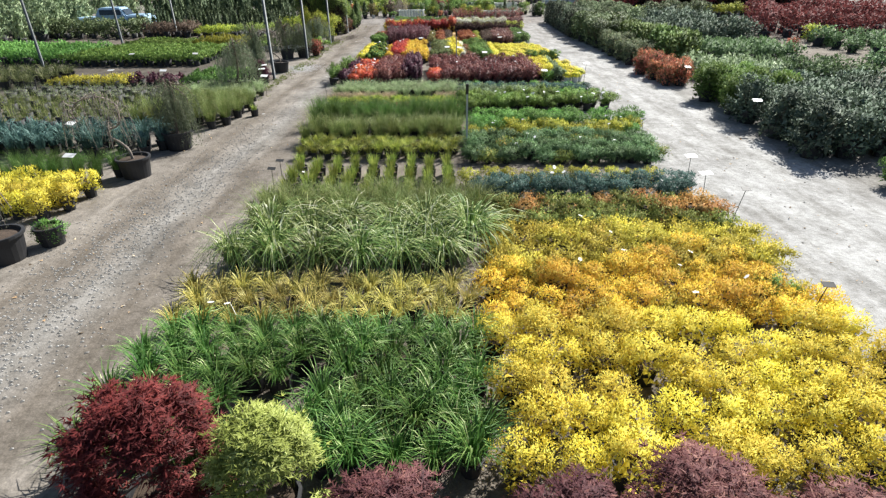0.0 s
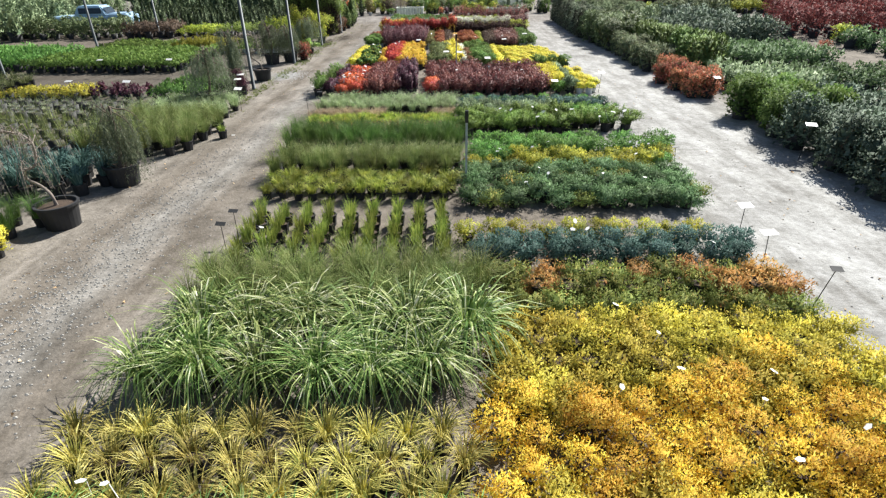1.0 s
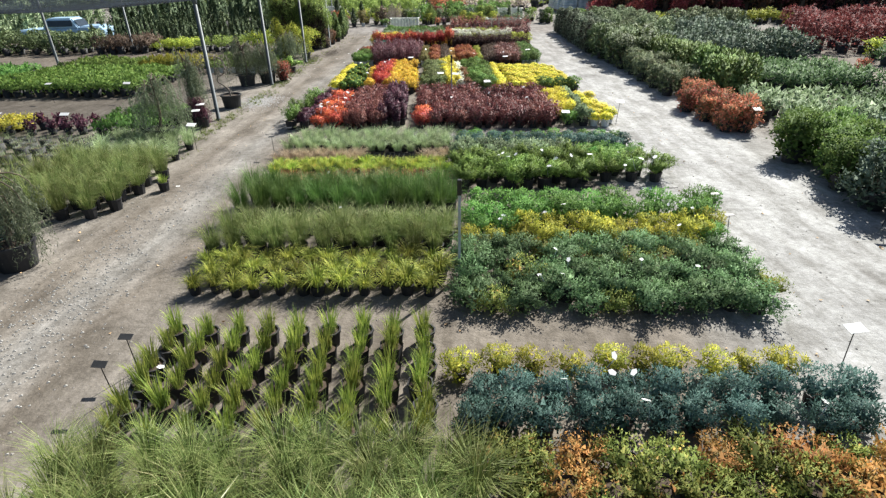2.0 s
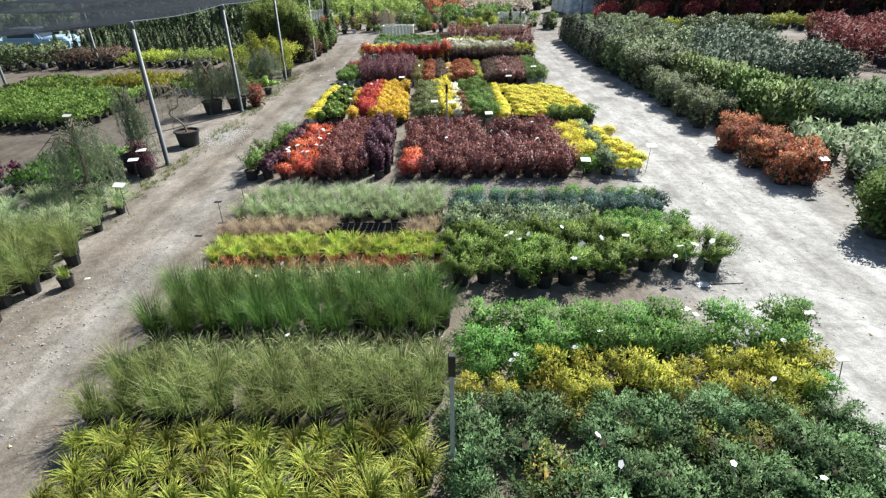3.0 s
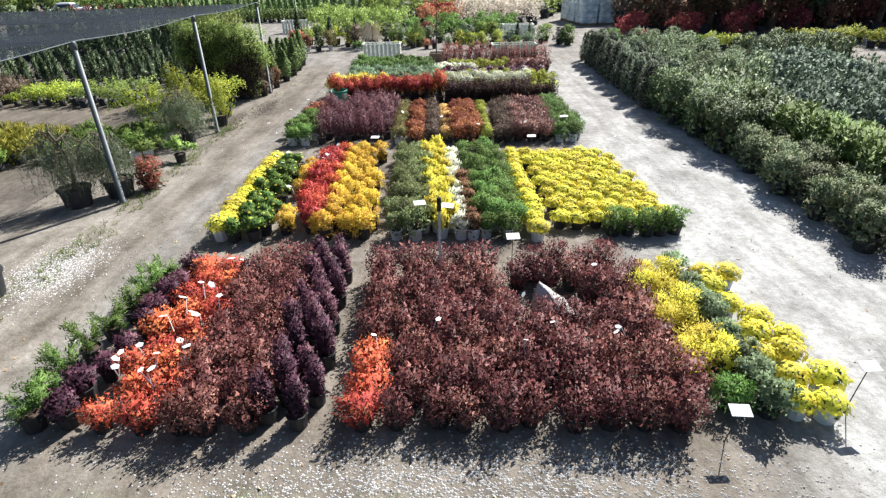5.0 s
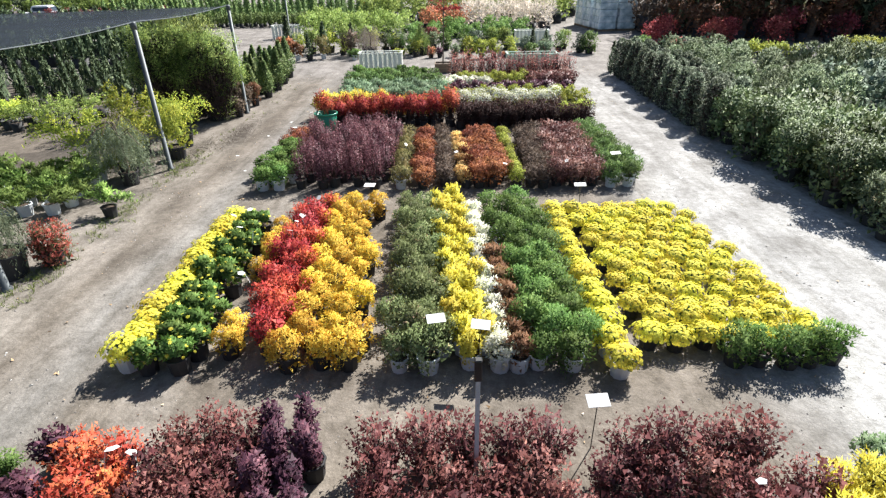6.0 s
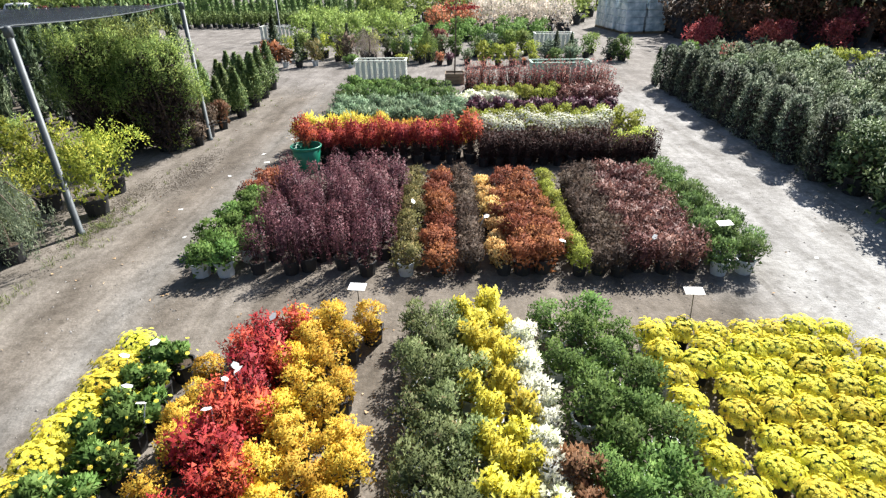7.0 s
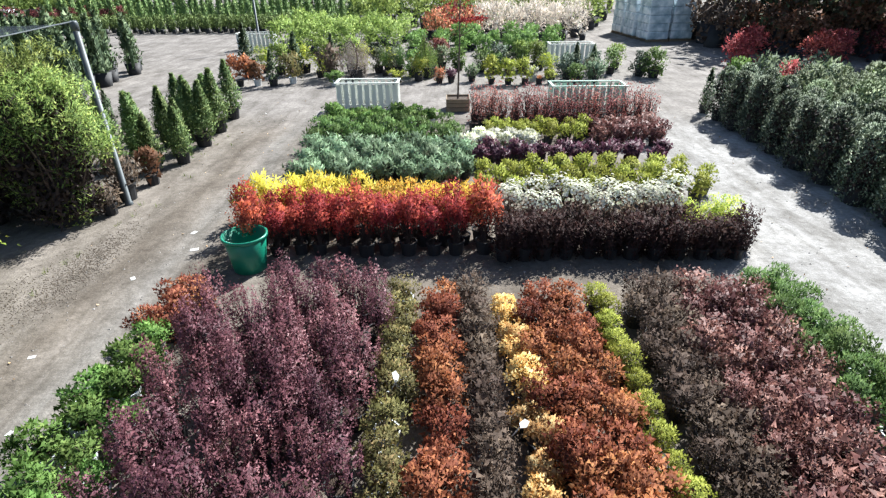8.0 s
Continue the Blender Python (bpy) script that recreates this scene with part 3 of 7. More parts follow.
def flower_heads(rng, r, z0, z1, n, size):
    """Round flower heads set close on a dome."""
    i = np.arange(n) + 0.5
    el, az = np.arccos(1 - i / n * 0.93), i * 2.399963 + rng.uniform(0, 6)
    az0 = np.mod(az, 2 * math.pi)
    d = np.stack([np.sin(el) * np.cos(az), np.sin(el) * np.sin(az), np.cos(el)], axis=1) + rng.normal(size=(n, 3)) * 0.04
    lump = 1 + 0.1 * np.sin(4 * az0 + 5 * el) + 0.09 * np.sin(6 * az0 - 8 * el + 1)
    c = d * np.array([r, r, z1 - z0]) * (rng.uniform(0.86, 1.06, n) * lump)[:, None] + np.array([0, 0, z0])
    nrm = unit(d + np.array([0, 0, 0.4]) + rng.normal(size=(n, 3)) * 0.2)
    s1 = unit(np.cross(nrm, rng.normal(size=(n, 3))))
    s2 = np.cross(nrm, s1)
    s = (size * rng.uniform(0.75, 1.15, n))[:, None]
    vs = []
    for k in range(5):
        t = k * 2 * math.pi / 5
        for at, lift in ((t - 0.5, 0.1), (t + 0.5, 0.1)):
            vs.append(c + (s1 * math.cos(at) + s2 * math.sin(at)) * s * 0.95 + nrm * s * lift)
        vs.append(c + nrm * s * 0.42)
    v = np.stack(vs, axis=1).reshape(-1, 3)
    return v, np.arange(len(v)).reshape(-1, 3)


# ---- kinds of potted plants: three variants of each share their meshes ----
POTS = {}
POTS["std"] = pot_mesh("pot", 0.14, 0.23, BLACK_POT)
POTS["small"] = pot_mesh("pot", 0.10, 0.15, BLACK_POT, 9)
POTS["white"] = pot_mesh("pot", 0.145, 0.24, WHITE_POT)
POTS["large"] = pot_mesh("pot", 0.22, 0.34, BLACK_POT, 14)
POTS["tree"] = pot_mesh("pot", 0.35, 0.46, BLACK_POT, 24)
POTS["far"] = pot_mesh("pot", 0.14, 0.23, BLACK_POT, 7, simple=True)
POTS["far_white"] = pot_mesh("pot", 0.145, 0.24, WHITE_POT, 7, simple=True)
POTS["far_large"] = pot_mesh("pot", 0.22, 0.34, BLACK_POT, 7, simple=True)
POT_TOP = {"std": 0.2, "small": 0.13, "white": 0.2, "large": 0.29, "tree": 0.4}
KINDS = {}


def fewer(v, f, rng, keep=0.42):
    """A lighter copy for plants far from the walk: fewer leaves, each larger."""
    if len({len(t) for t in f}) != 1 or len(f) < 60:
        return v, f
    f = np.array(f)
    if len(v) != 3 * len(f):
        # grass: segments of one blade lie a blade count apart
        segs = next((g for g in (2, 3, 4) if len(f) % g == 0 and len(v) == len(f) // g * (2 * g + 2)), 0)
        if not segs:
            return v, f
        n = len(f) // segs
        b = np.asarray(v).reshape(n, 2 * segs + 2, 3)[: n * 2 // 3]
        mid = (b[:, 0::2] + b[:, 1::2]) / 2
        b = np.repeat(mid, 2, axis=1) + (b - np.repeat(mid, 2, axis=1)) * 1.4
        return b.reshape(-1, 3), np.asarray(f).reshape(segs, n, 4)[:, : n * 2 // 3].reshape(-1, 4)
    pick = np.sort(rng.permutation(len(f))[: int(len(f) * keep)])
    q = np.asarray(v).reshape(-1, 3, 3)[pick]
    mid = q.mean(axis=1, keepdims=True)
    size = np.linalg.norm(q - mid, axis=2).max(axis=1)[:, None, None]
    q = mid + (q - mid) * np.clip(0.075 / size, 1.0, (1 / keep) ** 0.5)
    return q.reshape(-1, 3), np.arange(3 * len(pick)).reshape(-1, 3)


def kind(key, name, label, category, leaf, pot, make, bloom="", variants=3, wood=None):
    """make(rng, z0) gives the pieces of one plant: slot 0 leaves, slot 1 stems, slot 2 flowers (a part of their own)."""
    meshes, blooms, far_meshes = [], [], []
    for v in range(variants):
        rng = np.random.default_rng(sum(map(ord, key)) * 7 + v)
        pieces = make(rng, POT_TOP[pot])
        body = joined(*[p for p in pieces if p[2] < 2])
        meshes.append(foliage_mesh("foliage", body[0], body[1], [LEAF[leaf], wood or BARK], body[2]))
        thin = joined(*[(*fewer(p[0], p[1], rng), p[2]) for p in pieces if p[2] < 2])
        far_meshes.append(foliage_mesh("foliage", thin[0], thin[1], [LEAF[leaf], wood or BARK], thin[2]))
        top = [p for p in pieces if p[2] == 2]
        if top:
            top = joined(*[(p[0], p[1], 0) for p in top])
            blooms.append(foliage_mesh("blossoms", top[0], top[1], [LEAF[bloom]], top[2], 0.09))
    KINDS[key] = (name, label, category, meshes, blooms, POTS[pot], far_meshes)


PLACED = [0]


def plant(key, x, y, s=1.0, turn=0.0, group="", tall=1.0, lean=0.0, pot=None, inside=False):
    name, label, category, meshes, blooms, pot_data, far_meshes = KINDS[key]
    if key not in ("hedge_cedar", "lane_cone", "cedar_broad") and y > 38.9 or x < -9.3 or x > (12.3 if key == "cedar_broad" else 9.7):
        meshes = far_meshes
        pot_data = POTS["far"] if pot_data in (POTS["std"], POTS["small"]) else POTS["far_large"] if pot_data == POTS["large"] else pot_data
    v = PLACED[0] % len(meshes)
    PLACED[0] += 1
    m = pose(x, y, 0, 0, 0, turn)
    thing = empty(name, m, label, category, group)
    k = Matrix.Diagonal((min(s, 1.15), min(s, 1.15), min(s, 1.1), 1))
    pot_data = POTS[pot] if pot else pot_data
    if inside and pot_data in (POTS["std"], POTS["small"], POTS["white"]):
        # hidden among its neighbours: a pot of fewer sides
        pot_data = POTS["far_white"] if pot_data == POTS["white"] else POTS["far"]
    part("pot", pot_data, thing, m=k)
    part("foliage", meshes[v], thing, m=pose(0, 0, 0, lean, lean * 0.6, 0) @ Matrix.Diagonal((s, s, s * tall, 1)))
    if blooms:
        part("blossoms", blooms[v], thing, m=Matrix.Diagonal((s, s, s * tall, 1)))
    return thing


RND = random.Random(11)


def fill(key, front, back, step, jitter=0.12, scale=(0.88, 1.12), group="", skip=0.0, tall=1.0, gaps=(), pot=None, lean=5.0, stagger=True, patch=None):
    """Sets a block out in rows: front and back are (x0, x1, y), step is (across, along)."""
    (a0, a1, ya), (b0, b1, yb) = front, back
    rows = max(1, round((yb - ya) / step[1]))
    for j in range(rows):
        v = (j + 0.5) / rows
        x0, x1, y = a0 + (b0 - a0) * v, a1 + (b1 - a1) * v, ya + (yb - ya) * v
        cols = max(1, round((x1 - x0) / step[0]))
        shift = (0.25 if j % 2 else -0.25) if stagger and cols > 1 else 0.0
        for i in range(cols):
            x = x0 + (x1 - x0) * (i + 0.5 + shift) / cols + RND.gauss(0, jitter) * step[0] * 0.6
            yy = y + RND.gauss(0, jitter) * step[1] * 0.6
            s, turn, lost, ln = RND.uniform(*scale), RND.uniform(0, 360), RND.random(), RND.uniform(-lean, lean)
            if lost < skip or any(g[0] < x < g[1] and g[2] < yy < g[3] for g in gaps):
                continue
            # patches of a sister plant, as the beds were stocked
            here = patch[0] if patch and noise.noise(Vector((x * 2.7, yy * 2.9, 3.7))) > patch[1] else key
            plant(here, x, yy, s, turn, group or "bed of " + KINDS[key][2] + " plants", tall, ln, pot, 0 < i < cols - 1 and 0 < j < rows - 1)


def drift(key, front, back, step, scale, label, jitter=0.2, tall=1.0, name=""):
    """A field far off in which no plant can be told from the next: one object."""
    pots = POTS["far_large"] if KINDS[key][5] == POTS["large"] else POTS["far"]
    (a0, a1, ya), (b0, b1, yb) = front, back
    vs, fs, slots, k = [], [], [], 0
    packs = []
    for me in (*KINDS[key][6], pots):
        co = np.zeros(len(me.vertices) * 3)
        me.vertices.foreach_get("co", co)
        co, faces, mats_of = co.reshape(-1, 3), [tuple(p.vertices) for p in me.polygons], [p.material_index for p in me.polygons]
        leafy = [f for f, m in zip(faces, mats_of) if m == 0]
        if me != pots and 3 * len(leafy) == len({q for f in leafy for q in f}) and leafy[0][0] == 0:
            co, faces = fewer(co[: 3 * len(leafy)], leafy, np.random.default_rng(3), 0.42)
            mats_of = [0] * len(faces)
        packs.append((co, [tuple(f) for f in faces], mats_of))
    rows = max(1, round((yb - ya) / step[1]))
    for j in range(rows):
        w = (j + 0.5) / rows
        x0, x1 = a0 + (b0 - a0) * w, a1 + (b1 - a1) * w
        cols = max(1, round((x1 - x0) / step[0]))
        for i in range(cols):
            at = np.array([x0 + (x1 - x0) * (i + 0.5) / cols + RND.gauss(0, jitter) * step[0] * 0.6, ya + (yb - ya) * w + RND.gauss(0, jitter) * step[1] * 0.6, 0])
            s, t = RND.uniform(*scale), RND.uniform(0, 6.283)
            turn = np.array([[math.cos(t), -math.sin(t), 0], [math.sin(t), math.cos(t), 0], [0, 0, tall]]) * s
            for pack, add in ((packs[(i + j) % (len(packs) - 1)], 0), (packs[-1], 2)):
                vs.append(pack[0] @ turn.T + at)
                fs += [tuple(q + k for q in face) for face in pack[1]]
                slots += [m + add for m in pack[2]]
                k += len(pack[0])
    mats = list(KINDS[key][3][0].materials) + [BLACK_POT, SOIL]
    ob = new(name or KINDS[key][0] + "_field", foliage_mesh("field", np.concatenate(vs), fs, mats, slots, 0.3, False))
    return tagged(ob, label, KINDS[key][2], kind="stuff")


def grass(n, h, spread, droop, w, foot=0.07, tall=0.35, segs=3):
    return lambda rng, z: [(*blades(rng, n, h, spread, droop, w, foot, segs, z, tall), 0)]


def core(rng, r, z0, z1, n=150, size=1.0):
    """Broad inner foliage that keeps the light from falling straight through a large shrub."""
    a, w = rng.uniform(0, 2 * math.pi, n), rng.uniform(0, 1, n)
    u = np.sqrt(rng.uniform(0, 1, n) * (1 - 0.75 * w ** 3))
    p = np.stack([r * u * np.cos(a), r * u * np.sin(a), z0 + (z1 - z0) * w], axis=1)
    return leaves(rng, p, rng.normal(size=(n, 3)) + np.array([0, 0, 0.5]), 0.16 * size * rng.uniform(0.7, 1.3, n), 0.085 * size)


def mound(r, h, n, L, W, lumps=16, fluff=0.35, up=0.3, stems=True, skirt=0.0):
    def make(rng, z):
        lv, c = bush(rng, r, z, z + h, int(n * 1.4), L * 0.9, W * 0.97, lumps, fluff, up, 1.0, skirt)
        inner = [(*core(rng, r * 0.7, z * 0.3, z + h * 0.84, 420, 0.62), 0)] if r > 0.4 else [(*core(rng, r * 0.74, z * 0.6, z + h * 0.6, 110, 0.4), 0)]
        return [(*lv, 0)] + inner + ([(*twigs(rng, c, z), 1)] if stems else [])
    return make


def feather(n, per, reach, rise, L, W, nod=0.1):
    return lambda rng, z: [(*sprays(rng, int(n * 1.4), int(per * 1.2), reach * 1.1, z - 0.02, rise, L * 0.92, W * 0.99, nod), 0)]


def layered(*makers):
    return lambda rng, z: [piece for make in makers for piece in make(rng, z)]


def upright(n, per, r, h, L, W, lean=0.5, low=0.25, even=0.3, inside=0.42):
    def make(rng, z):
        lv, tops = canes(rng, int(n * 1.15), int(per * 1.22), r, z, h, L * 0.92, W * 0.96, lean, low, even)
        dense = core(rng, r * 0.8, z + h * low * 0.7, z + h * 0.8, 90, inside)
        return [(*lv, 0), (*dense, 0), (*twigs(rng, tops, z, 0.006, r * 0.4), 1)]
    return make


def daisy(r, h, heads, size, n_leaf=120):
    def make(rng, z):
        lv, c = bush(rng, r * 0.8, z - 0.03, z + h * (0.45 if heads > 40 else 0.75), n_leaf, 0.05, 0.03, 14, 0.4)
        return [(*lv, 0), (*flower_heads(rng, r, z + h * 0.15, z + h, heads, size), 2)]
    return make


def cone(r, h, n, L, W, z_add=0.0, power=0.8, bare=0.0):
    """A column or cone of upright flat sprays."""
    def make(rng, z):
        u = rng.uniform(0, 1, n) ** (0.85 - bare)
        a = rng.uniform(0, 2 * math.pi, n)
        lump = 1 + 0.16 * np.sin(3 * a + 9 * u) + 0.1 * np.sin(7 * a - 17 * u)
        rad = r * np.maximum(0.04, (1 - u) ** power * np.minimum(1, 0.55 + 3.2 * u) * np.minimum(1, 1 - bare + 1.6 * bare * u)) * lump * rng.uniform(0.6, 1.05, n)
        p = np.stack([rad * np.cos(a), rad * np.sin(a), z + z_add + u * h * 0.94], axis=1)
        way = np.stack([np.cos(a) * 0.7, np.sin(a) * 0.7, np.full(n, 0.9)], axis=1) + 0.45 * rng.normal(size=(n, 3))
        tip = np.array([[0.0, 0.0, z + h * 0.7]])
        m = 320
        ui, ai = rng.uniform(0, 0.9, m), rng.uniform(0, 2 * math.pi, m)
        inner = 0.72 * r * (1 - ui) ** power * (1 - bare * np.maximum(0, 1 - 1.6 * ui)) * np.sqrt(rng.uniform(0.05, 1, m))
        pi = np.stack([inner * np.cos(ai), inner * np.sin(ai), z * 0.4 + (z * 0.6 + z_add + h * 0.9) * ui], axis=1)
        # bare 0.1: inner leaves in dark wood colour, dead sprays plus painted shade
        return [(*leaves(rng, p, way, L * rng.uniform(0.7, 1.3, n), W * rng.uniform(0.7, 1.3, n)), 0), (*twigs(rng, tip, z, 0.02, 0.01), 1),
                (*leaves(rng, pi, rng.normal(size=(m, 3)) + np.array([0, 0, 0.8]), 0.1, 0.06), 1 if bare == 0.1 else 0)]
    return make


P = kind
P("lilyturf", "potted_lilyturf", "dark green lilyturf with cream-edged arching blades in a black pot", "grass", "lilyturf", "small", grass(120, 0.40, 0.34, 0.5, 0.013))
P("gold_sedge", "potted_sedge", "golden yellow and brown sedge tuft in a black pot", "grass", "gold_sedge", "small", grass(120, 0.34, 0.30, 0.45, 0.011))
P("striped", "potted_miscanthus", "large fountain of cream-striped silver grass in a black pot", "grass", "striped", "std", grass(290, 0.84, 0.9, 1.08, 0.02, 0.12, 0.4, 4), variants=4)
P("haze", "potted_fountain_grass", "soft olive fountain grass with tan seed plumes in a black pot", "grass", "haze", "std", grass(285, 0.66, 0.46, 0.45, 0.0072, 0.12, 0.5, 2))
P("tuft", "potted_feather_reed", "upright yellow-green grass tuft in a black pot", "grass", "tuft", "std", grass(85, 0.38, 0.14, 0.15, 0.011, 0.08))
P("lime_sedge", "potted_sedge", "lime yellow arching sedge in a black pot", "grass", "lime_sedge", "small", grass(180, 0.27, 0.27, 0.6, 0.011))
P("dark_haze", "potted_switch_grass", "fine dark green switch grass in a black pot", "grass", "dark_haze", "std", grass(380, 0.72, 0.38, 0.35, 0.006, 0.12, 0.5, 2))
P("olive_spike", "potted_sedge", "spiky olive and straw sedge in a black pot", "grass", "olive_spike", "small", grass(110, 0.38, 0.30, 0.4, 0.011))
P("straw", "potted_grass", "dry straw-coloured clipped grass in a black pot", "grass", "straw", "small", grass(230, 0.24, 0.27, 0.35, 0.008, 0.14, 0.4, 2))
P("silver", "potted_moor_grass", "pale silver-green moor grass in a black pot", "grass", "silver", "small", grass(220, 0.42, 0.34, 0.45, 0.008, 0.09, 0.4, 2))
P("rust", "potted_coral_bells", "rust-red low leafy plant in a black pot", "perennial", "rust", "small", grass(75, 0.2, 0.15, 0.25, 0.013))
P("rust_mound", "potted_coral_bells", "rust-red leafy mound in a black pot", "perennial", "rust", "std", mound(0.27, 0.24, 420, 0.04, 0.024, 20, skirt=0.2))
P("lime", "potted_sedum", "bright lime-green leafy perennial in a black pot", "perennial", "lime", "small", grass(190, 0.28, 0.2, 0.4, 0.012, 0.1))
P("gold_thread", "potted_thread_cypress", "bright yellow thread-leaf cypress in a black pot", "conifer", "gold_thread", "std", mound(0.33, 0.24, 1150, 0.029, 0.0095, 44, 0.26, 0.4, False, 0.25))
P("amber", "potted_false_cypress", "amber and gold feathery false cypress in a black pot", "conifer", "amber", "small", mound(0.31, 0.21, 760, 0.03, 0.0095, 36, 0.27, 0.5, False, 0.2))
P("gold_low", "potted_juniper", "low mustard-yellow feathery juniper in a black pot", "conifer", "gold_low", "small", layered(feather(50, 10, 0.35, 0.19, 0.034, 0.0105, 0.1), mound(0.3, 0.14, 300, 0.03, 0.0115, 28, 0.3, 0.4, False, 0.3)))
P("green_rust", "potted_juniper", "low green juniper with rust-orange tips in a black pot", "conifer", "green_rust", "small", layered(feather(50, 10, 0.35, 0.19, 0.034, 0.0105, 0.1), mound(0.3, 0.14, 300, 0.03, 0.0115, 28, 0.3, 0.4, False, 0.3)))
P("rust_juniper", "potted_juniper", "low juniper turned rust-orange in a black pot", "conifer", "rust_juniper", "small", layered(feather(50, 10, 0.35, 0.19, 0.034, 0.0105, 0.1), mound(0.3, 0.14, 300, 0.03, 0.0115, 28, 0.3, 0.4, False, 0.3)))
P("blue_juniper", "potted_juniper", "low blue-green juniper in a black pot", "conifer", "blue_juniper", "small", mound(0.25, 0.26, 720, 0.03, 0.011, 22, 0.32, 0.5, False, 0.2))
P("sage_juniper", "potted_juniper", "grey-green spreading juniper in a black pot", "conifer", "sage_juniper", "small", layered(feather(58, 10, 0.36, 0.22, 0.036, 0.011, 0.05), mound(0.29, 0.17, 330, 0.033, 0.0115, 26, 0.3, 0.4, False, 0.3)))
P("green_juniper", "potted_juniper", "spreading green juniper in a black pot", "conifer", "green_juniper", "small", mound(0.29, 0.25, 720, 0.034, 0.0115, 26, 0.3, 0.4, False, 0.2))
P("gold_juniper", "potted_juniper", "golden yellow-green juniper in a black pot", "conifer", "gold_juniper", "small", mound(0.28, 0.27, 600, 0.042, 0.011, 24, 0.32, 0.5, False, 0.2))
P("yew", "potted_yew", "dark green spreading yew in a black pot", "conifer", "yew", "std", feather(105, 11, 0.37, 0.36, 0.058, 0.0088, -0.05))
P("grey_mix", "potted_cotoneaster", "thin grey-green twiggy shrub in a black pot", "shrub", "grey_mix", "std", upright(38, 15, 0.29, 0.38, 0.045, 0.0135, 0.25, 0.1))
P("barberry", "potted_barberry", "dark burgundy barberry in a black pot", "shrub", "barberry", "std", upright(42, 15, 0.33, 0.48, 0.036, 0.019, 0.4, 0.02))
P("barberry_red", "potted_barberry", "orange-red barberry in a black pot", "shrub", "barberry_red", "std", upright(50, 14, 0.31, 0.30, 0.034, 0.018, 0.4, 0.02))
P("plum", "potted_barberry", "nearly black purple barberry in a black pot", "shrub", "plum", "std", upright(30, 14, 0.22, 0.32, 0.038, 0.024, 0.3, 0.15))
P("plum_tall", "potted_barberry", "tall columnar black-purple barberry in a black pot", "shrub", "plum", "std", upright(24, 22, 0.15, 0.68, 0.038, 0.024, 0.6, 0.08))
P("spreader", "potted_juniper", "spiky green juniper in a black pot", "conifer", "green_bush", "std", feather(56, 10, 0.34, 0.42, 0.06, 0.011, -0.2))
P("bright_yellow", "potted_false_cypress", "bright yellow feathery shrub in a black pot", "shrub", "bright_yellow", "std", mound(0.27, 0.36, 560, 0.05, 0.011, 22, 0.36, 0.6, True, 0.3))
P("variegated", "potted_euonymus", "grey-green cream-edged shrub in a black pot", "shrub", "grey_mix", "std", mound(0.25, 0.32, 420, 0.045, 0.028))
P("mum", "potted_chrysanthemum", "dome of bright yellow chrysanthemum flowers in a pale pot", "flower", "mum_green", "white", daisy(0.225, 0.24, 250, 0.027), "mum_yellow")
P("mum_dark", "potted_chrysanthemum", "dome of yellow chrysanthemum flowers in a black pot", "flower", "mum_green", "std", daisy(0.235, 0.18, 180, 0.03), "mum_yellow")
P("green_mum", "potted_chrysanthemum", "leafy green plant with opening yellow flowers in a black pot", "flower", "green_bush", "white", daisy(0.21, 0.26, 13, 0.024, 520), "mum_yellow")
P("scarlet", "potted_barberry", "scarlet red shrub in a black pot", "shrub", "scarlet", "std", upright(50, 18, 0.27, 0.44, 0.03, 0.016, 0.4, 0.05))
P("orange_gold", "potted_spirea", "golden orange spirea in a black pot", "shrub", "orange_gold", "std", mound(0.24, 0.33, 950, 0.026, 0.016, 24, 0.3, 0.4, True, 0.3))
P("grey_green", "potted_weigela", "grey-green leafy shrub in a pale pot", "shrub", "grey_green", "white", mound(0.28, 0.38, 800, 0.038, 0.018, 26, 0.4, 0.6, skirt=0.2))
P("yellow_up", "potted_holly", "upright butter-yellow leafy shrub in a pale pot", "shrub", "bright_yellow", "white", upright(24, 22, 0.19, 0.48, 0.048, 0.024, 0.5, 0.05))
P("white_bloom", "potted_euonymus", "white-variegated leafy shrub in a pale pot", "shrub", "white_bloom", "white", mound(0.22, 0.26, 420, 0.045, 0.026))
P("green_bush", "potted_weigela", "full green leafy shrub in a pale pot", "shrub", "green_bush", "white", mound(0.30, 0.36, 800, 0.04, 0.02, 26, 0.4, 0.4, skirt=0.2))
P("dusk_red", "potted_weigela", "dull red and green leafy shrub in a pale pot", "shrub", "dusk_red", "white", mound(0.23, 0.30, 430, 0.05, 0.022))
P("ninebark", "potted_ninebark", "tall dark purple ninebark with upright canes in a black pot", "shrub", "ninebark", "std", upright(19, 46, 0.24, 0.84, 0.026, 0.0115, 0.9, 0.25, 0.3, 0.27), variants=4, wood=TWIG_AND_SHADE)
P("olive", "potted_spirea", "olive and bronze spirea in a pale pot", "shrub", "olive", "white", mound(0.30, 0.3, 560, 0.036, 0.018, 22, skirt=0.2))
P("copper", "potted_spirea", "copper orange spirea in a black pot", "shrub", "copper", "std", mound(0.31, 0.32, 600, 0.04, 0.022, 22, skirt=0.2))
P("umber", "potted_shrub", "bare brown twiggy shrub in a black pot", "shrub", "umber", "std", upright(50, 16, 0.31, 0.4, 0.026, 0.011, 0.5, 0.05))
P("peach", "potted_coral_bells", "peach-coloured leafy mound in a black pot", "perennial", "peach", "std", mound(0.22, 0.22, 560, 0.036, 0.021, 16, 0.34, 0.3, True, 0.15))
